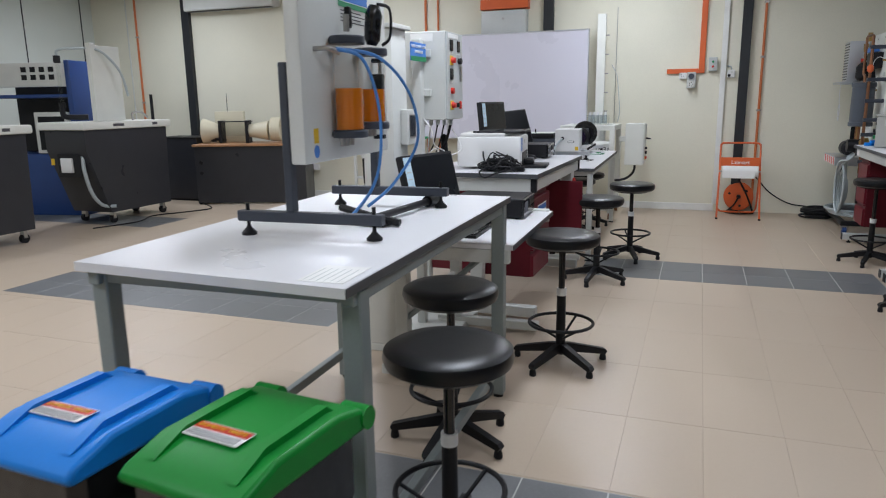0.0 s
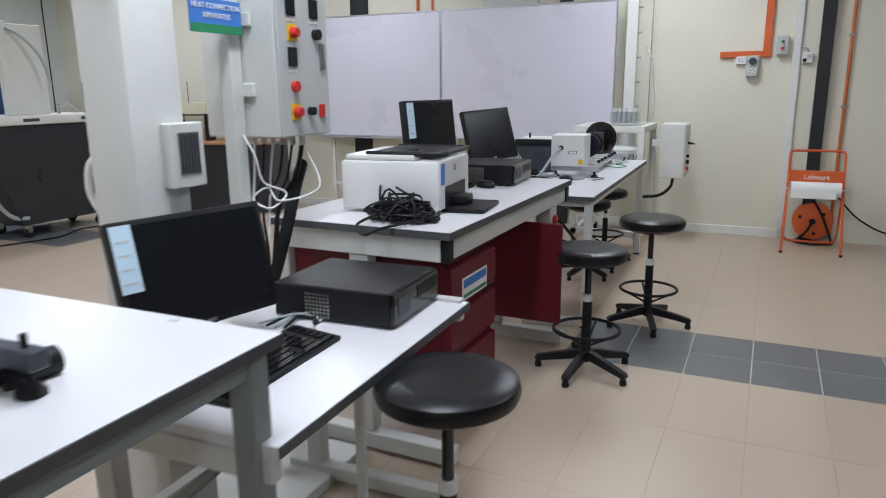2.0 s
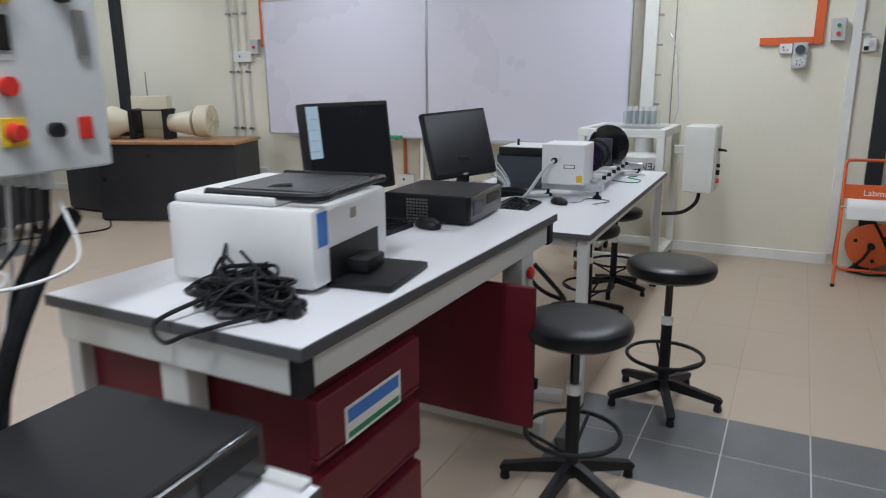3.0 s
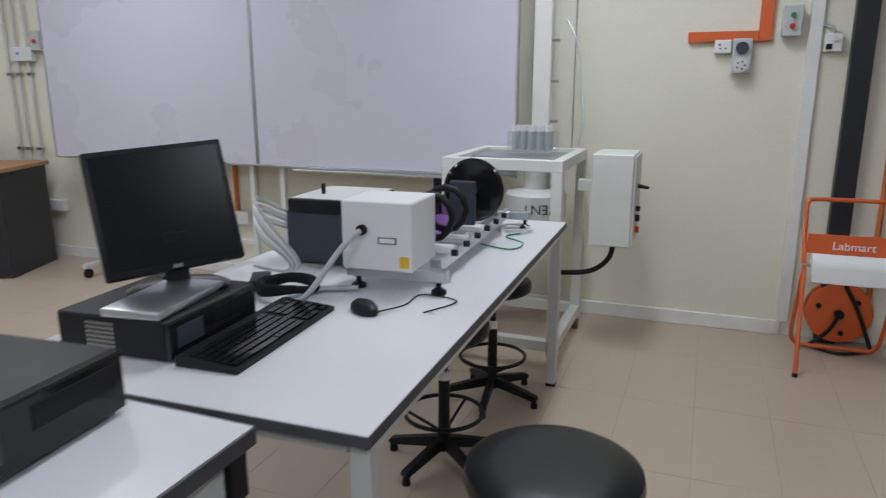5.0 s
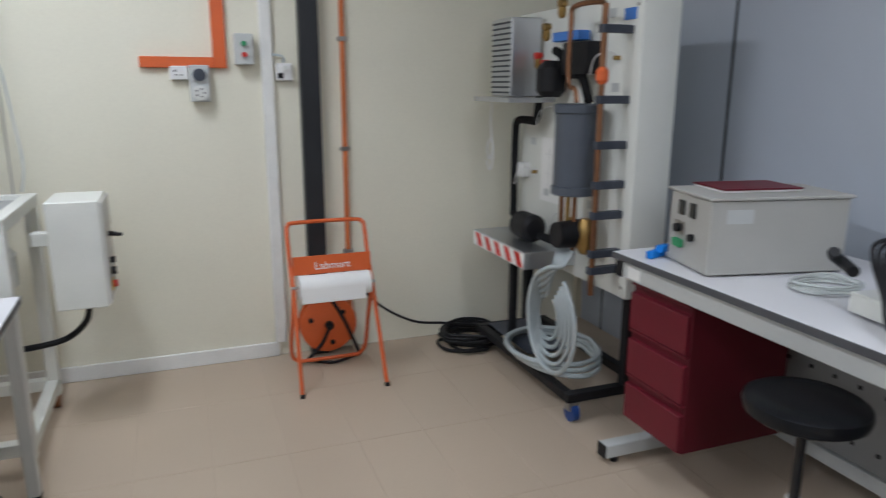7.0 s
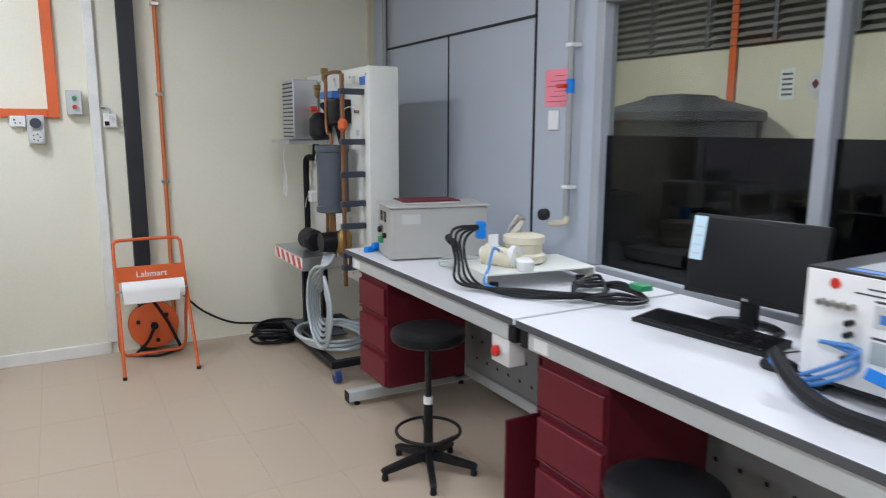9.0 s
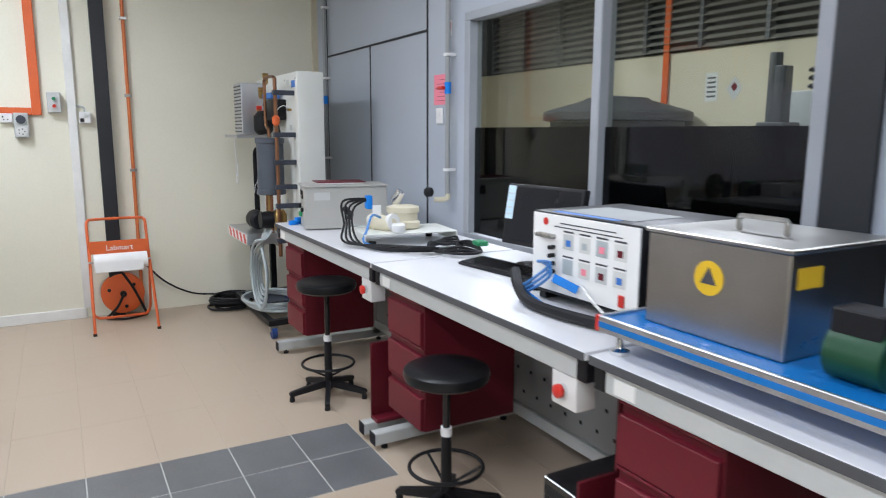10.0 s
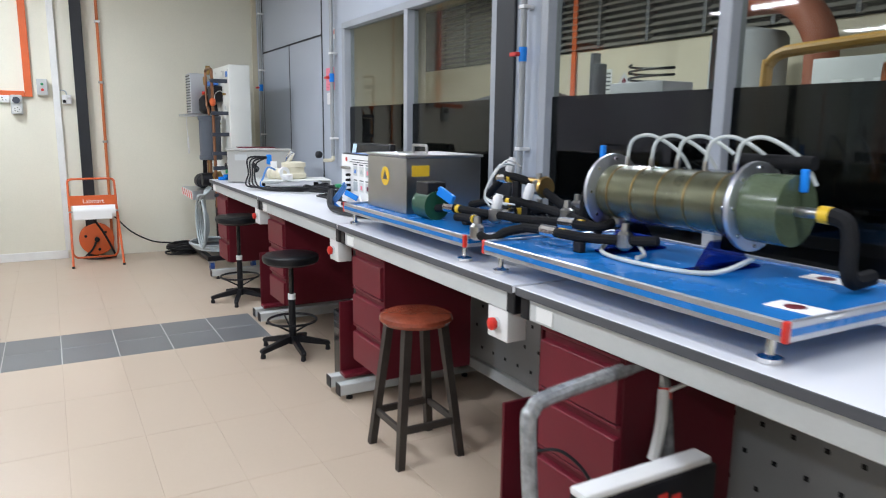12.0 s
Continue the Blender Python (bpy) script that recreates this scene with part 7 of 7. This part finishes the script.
for k in range(6):
    part("print_line", b1(-0.002, 0.02 + 0.01 * (k % 2), 0.025 + 0.026 * k, -0.0014, 0.18 - 0.03 * (k % 3), 0.0275 + 0.026 * k, 0), RED, t)
t = thing("light_switch", XR - 0.002, 6.32, 1.595, 0, "white switch plate on the partition", "switch")
part("plate", b1(-0.012, 0, 0, -0.0005, 0.085, 0.10, 0.003), WHITE, t)
part("rocker", b1(-0.016, 0.03, 0.05, -0.012, 0.06, 0.09, 0.002), WHITE, t)
t = thing("red_tag", XR - 0.002, 6.22, 2.13, 0, "small red and white tag on the partition", "tag")
part("plate", b1(-0.003, 0, 0, -0.0005, 0.03, 0.09, 0.001), WHITE, t)
part("mark", b1(-0.004, 0.005, 0.04, -0.003, 0.025, 0.08, 0), REDP, t)

# ---- hall beyond the windows ----
t = thing("wall_louvre", HX - 0.02, -2, 2.65, 0, "wall-wide band of grey ventilation louvres", "louvre", kind="structure")
for k in range(17):
    part("post", b1(-0.05, 1.0 * k - 0.03, 0, 0.06, 1.0 * k + 0.03, 1.2, 0.003), HALLDK, t)
for k in range(12):
    bm = prism(B(), [(-0.06, 0.10 * k), (-0.05, 0.10 * k), (0.06, 0.10 * k + 0.06), (0.05, 0.10 * k + 0.065)], "y", 0.0, 16.0)
    part("slat", bm, LOUVRE, t)
part("backing", b1(0.10, 0, 0, 0.12, 16, 1.2, 0), HALLDK, t)
t = thing("water_tank", 7.35, 9.67, 0, 0, "large black plastic water tank with ribbed lid", "water tank")
part("shell", lathe(B(), [(0.82, 0), (0.86, 0.02), (0.86, 0.5), (0.88, 0.52), (0.88, 1.0), (0.86, 1.02), (0.90, 1.68), (1.0, 1.70), (1.0, 1.80), (0.95, 1.83), (0.45, 1.97), (0.42, 2.0), (0.1, 2.03)], 48), TANKBLK, t)
part("pipe", sweep(B(), [(-0.2, 1.05, 0.2), (-0.2, 1.05, 1.5), (-0.2, 1.0, 1.62), (-0.2, 0.85, 1.65)], 0.05), FRAMEG, t)
rnd = random.Random(31)
for (mx, my, w, d, h) in ((6.4, 8.0, 1.2, 0.8, 1.05), (6.8, 6.4, 1.3, 0.9, 1.35), (6.2, 4.9, 1.0, 0.8, 1.25), (5.6, 6.9, 0.9, 1.0, 0.8), (5.4, 3.4, 1.2, 0.9, 1.15), (5.0, 8.8, 1.0, 1.2, 0.75), (6.0, 10.6, 1.2, 0.9, 0.9), (5.2, 1.6, 1.0, 1.0, 1.1)):
    t = thing("hall_machine", mx, my, 0, rnd.uniform(-8, 8), "dark engine test machine standing in the hall", "machine", "hall machines")
    part("base", b1(0, 0, 0, w, d, h * 0.45, 0.02), HALLDK, t)
    part("body", b1(w * 0.1, d * 0.1, h * 0.45, w * 0.7, d * 0.9, h * 0.9, 0.03), HALLDK, t)
    part("drum", cyl(B(), (w * 0.75, d * 0.2, h * 0.6), (w * 0.75, d * 0.8, h * 0.6), 0.16), TANKBLK, t)
    part("panel", b1(w * 0.15, d * 0.3, h * 0.9, w * 0.25, d * 0.7, h + 0.12, 0.01), DKSTEEL, t)
    part("stack", cyl(B(), (w * 0.5, d * 0.5, h * 0.9), (w * 0.5, d * 0.5, h + 0.25), 0.04), HALLDK, t)
t = thing("black_stack", 5.2, 5.73, 0, 0, "tall black machine column in the hall", "machine")
part("column", b1(-0.04, -0.03, 0, 0.04, 0.03, 2.12, 0.006), HALLDK, t)
part("rack", b1(-0.05, -0.11, 1.2, 0.05, -0.03, 2.02, 0.008), HALLDK, t)
part("carriage", b1(-0.10, -0.16, 1.45, 0.10, 0.06, 1.62, 0.01), HALLDK, t)
part("table", b1(-0.20, -0.35, 0, 0.30, 0.25, 1.30, 0.02), HALLDK, t)
t = thing("equipment_box", 5.75, 5.55, 0, 0, "grey equipment box with a coiled lead on top", "box")
part("body", b1(-0.2, -0.35, 0, 0.2, 0.35, 1.86, 0.01), PERF, t)
part("coiled_lead", sweep(B(), [(0.15 * math.cos(0.8 * k), 0.26 * math.sin(0.8 * k), 1.88 + 0.008 * k) for k in range(20)], 0.012, 8, 3), BLACK, t)
t = thing("hall_post", 5.29, 4.42, 0, 0, "dark steel post against the hall wall", "post")
part("post", b1(-0.028, -0.028, 0, 0.028, 0.028, 2.21, 0.004), HALLDK, t)
t = thing("orange_hall_conduit", HX - 0.03, 9.59, 0, 0, "orange conduit up the hall wall", "conduit")
part("pipe", b1(-0.03, -0.05, 1.9, 0.0, 0.05, 4.5, 0.004), ORANGE, t)
t = thing("yellow_pipe", 6.0, 4.47, 0, 0, "yellow gas pipe loop in the hall", "pipe")
part("pipe", sweep(B(), [(0, 0, 0), (0, 0, 1.82), (0, -0.03, 1.98), (0, -0.12, 2.05), (0, -0.4, 2.08), (0, -2.0, 2.14), (0, -4.0, 2.20)], 0.05, 10, 5), mat("ochre_paint", (0.42, 0.22, 0.03), 0.5), t)
part("pipe", sweep(B(), [(0.1, -0.95, 0), (0.1, -0.95, 1.75), (0.1, -0.98, 1.88), (0.1, -1.08, 1.93), (0.1, -2.0, 1.96), (0.1, -4.0, 2.0)], 0.045, 10, 5), ORPIPE, t)
t = thing("silver_tank", 7.38, 5.72, 0, 0, "tall silver tank behind hall pipework", "tank")
part("shell", lathe(B(), [(0.40, 0), (0.40, 2.40), (0.36, 2.46), (0.1, 2.52)], 36), PERF, t)
t = thing("control_cabinet", 6.6, 3.7, 0, 0, "grey electrical cabinet in the hall", "cabinet")
part("body", b1(0, 0, 0, 0.4, 0.75, 2.05, 0.01), FRAMEG, t)
for k in range(3):
    part("meter", b1(-0.006, 0.10 + 0.18 * k, 1.75, -0.0005, 0.20 + 0.18 * k, 1.86, 0.002), WHITE, t)
t = thing("rust_duct", 7.2, 4.9, 2.15, 0, "rust-red duct under the hall roof", "duct")
part("duct", sweep(B(), [(0, 0.9, 0.6), (0, 0.6, 0.62), (0, 0.2, 0.55), (0, -0.1, 0.2), (0, -0.15, -0.3)], 0.16, 14, 6), mat("rust_paint", (0.26, 0.07, 0.03), 0.6), t)
part("hanger", cyl(B(), (0, 0.6, 0.75), (0, 0.6, 2.85), 0.012), STEEL, t)
for y, z0, z1, w in ((8.72, 1.95, 2.32, 0.20),):
    t = thing("hall_notice", HX - 0.004, y, 0, 0, "grey printed safety notice on the hall wall", "notice")
    part("sheet", b1(-0.002, 0, z0, 0, w, z1, 0), LIGHTG, t)
    for k in range(5):
        part("print_line", b1(-0.003, 0.03, z0 + 0.05 + 0.06 * k, -0.0022, w - 0.03, z0 + 0.075 + 0.06 * k, 0), HALLDK, t)
t = thing("hazard_diamond", HX - 0.004, 8.46, 2.10, 0, "diamond hazard sign on the hall wall", "sign")
part("diamond", prism(B(), [(0, -0.16), (0.12, 0), (0, 0.16), (-0.12, 0)], "x", -0.003, 0), FRAMEG, t)
part("centre", prism(B(), [(0, -0.04), (0.05, 0.02), (0, 0.08), (-0.05, 0.02)], "x", -0.005, -0.0035), RED, t)


# ---- floor tiles ----
TX0, TY0 = 0.19, 4.89
GREYS = [(-0.41, 1.69, 4.89, 5.51), (-4.31, -1.61, 3.16, 3.78), (-0.71, 1.69, 1.26, 1.88), (-7.91, -5.21, 5.60, 6.22)]
floor_ob = bpy.data.objects["floor"]


def tile_mesh(name, w, h, material, g=0.0008):
    bm = B()
    box(bm, g, g, -0.006, w - g, h - g, 0.0, 0.0009)
    return to_mesh(name, bm, material)


gm = tile_mesh("grey_tile", 0.3, 0.31, GREYT, 0.0028)
for a, b, c, d in GREYS:
    part("grout_bed", b1(a, c, -0.0055, b, d, -0.0012, 0), GROUTL, floor_ob)
    for i in range(round((b - a) / 0.3)):
        for j in range(2):
            ob = new("grey_tile", gm)
            ob.parent = floor_ob
            ob.location = (a + 0.3 * i, c + 0.31 * j, 0)
meshes = {}


def beige(h):
    k = round(h, 3)
    if k not in meshes:
        meshes[k] = tile_mesh("beige_tile", 0.3, k, BEIGE)
    return meshes[k]


count = 0
bm = B()
for i in range(42):
    x = TX0 - 0.3 * 30 + 0.3 * i
    if x > XE - 0.1 or x < XL - 0.3:
        continue
    cuts = sorted((c, d) for a, b, c, d in GREYS if a - 0.01 <= x + 0.15 < b)
    spans, lo = [], YF
    for c, d in cuts:
        spans.append((lo, c))
        lo = d
    spans.append((lo, YN))
    for lo, hi in spans:
        j = math.floor((lo - TY0) / 0.6)
        while TY0 + 0.6 * j < hi:
            y0, y1 = max(lo, TY0 + 0.6 * j), min(hi, TY0 + 0.6 * (j + 1))
            j += 1
            if y1 - y0 < 0.02:
                continue
            if -0.8 < x < 1.9 and y0 > 0.6 and count < 300:
                ob = new("beige_tile", beige(y1 - y0))
                ob.parent = floor_ob
                ob.location = (x, y0, 0)
                count += 1
            else:
                g = 0.0008
                vs = [bm.verts.new((u, v, w)) for w in (-0.006, 0) for u, v in ((x + g, y0 + g), (x + 0.3 - g, y0 + g), (x + 0.3 - g, y1 - g), (x + g, y1 - g))]
                for q in ((4, 5, 6, 7), (0, 1, 5, 4), (1, 2, 6, 5), (2, 3, 7, 6), (3, 0, 4, 7)):
                    bm.faces.new([vs[k] for k in q])
rest = part("floor_tiles", bm, BEIGE, floor_ob, "beige floor tiles farther off")
rest["kind"] = "stuff"
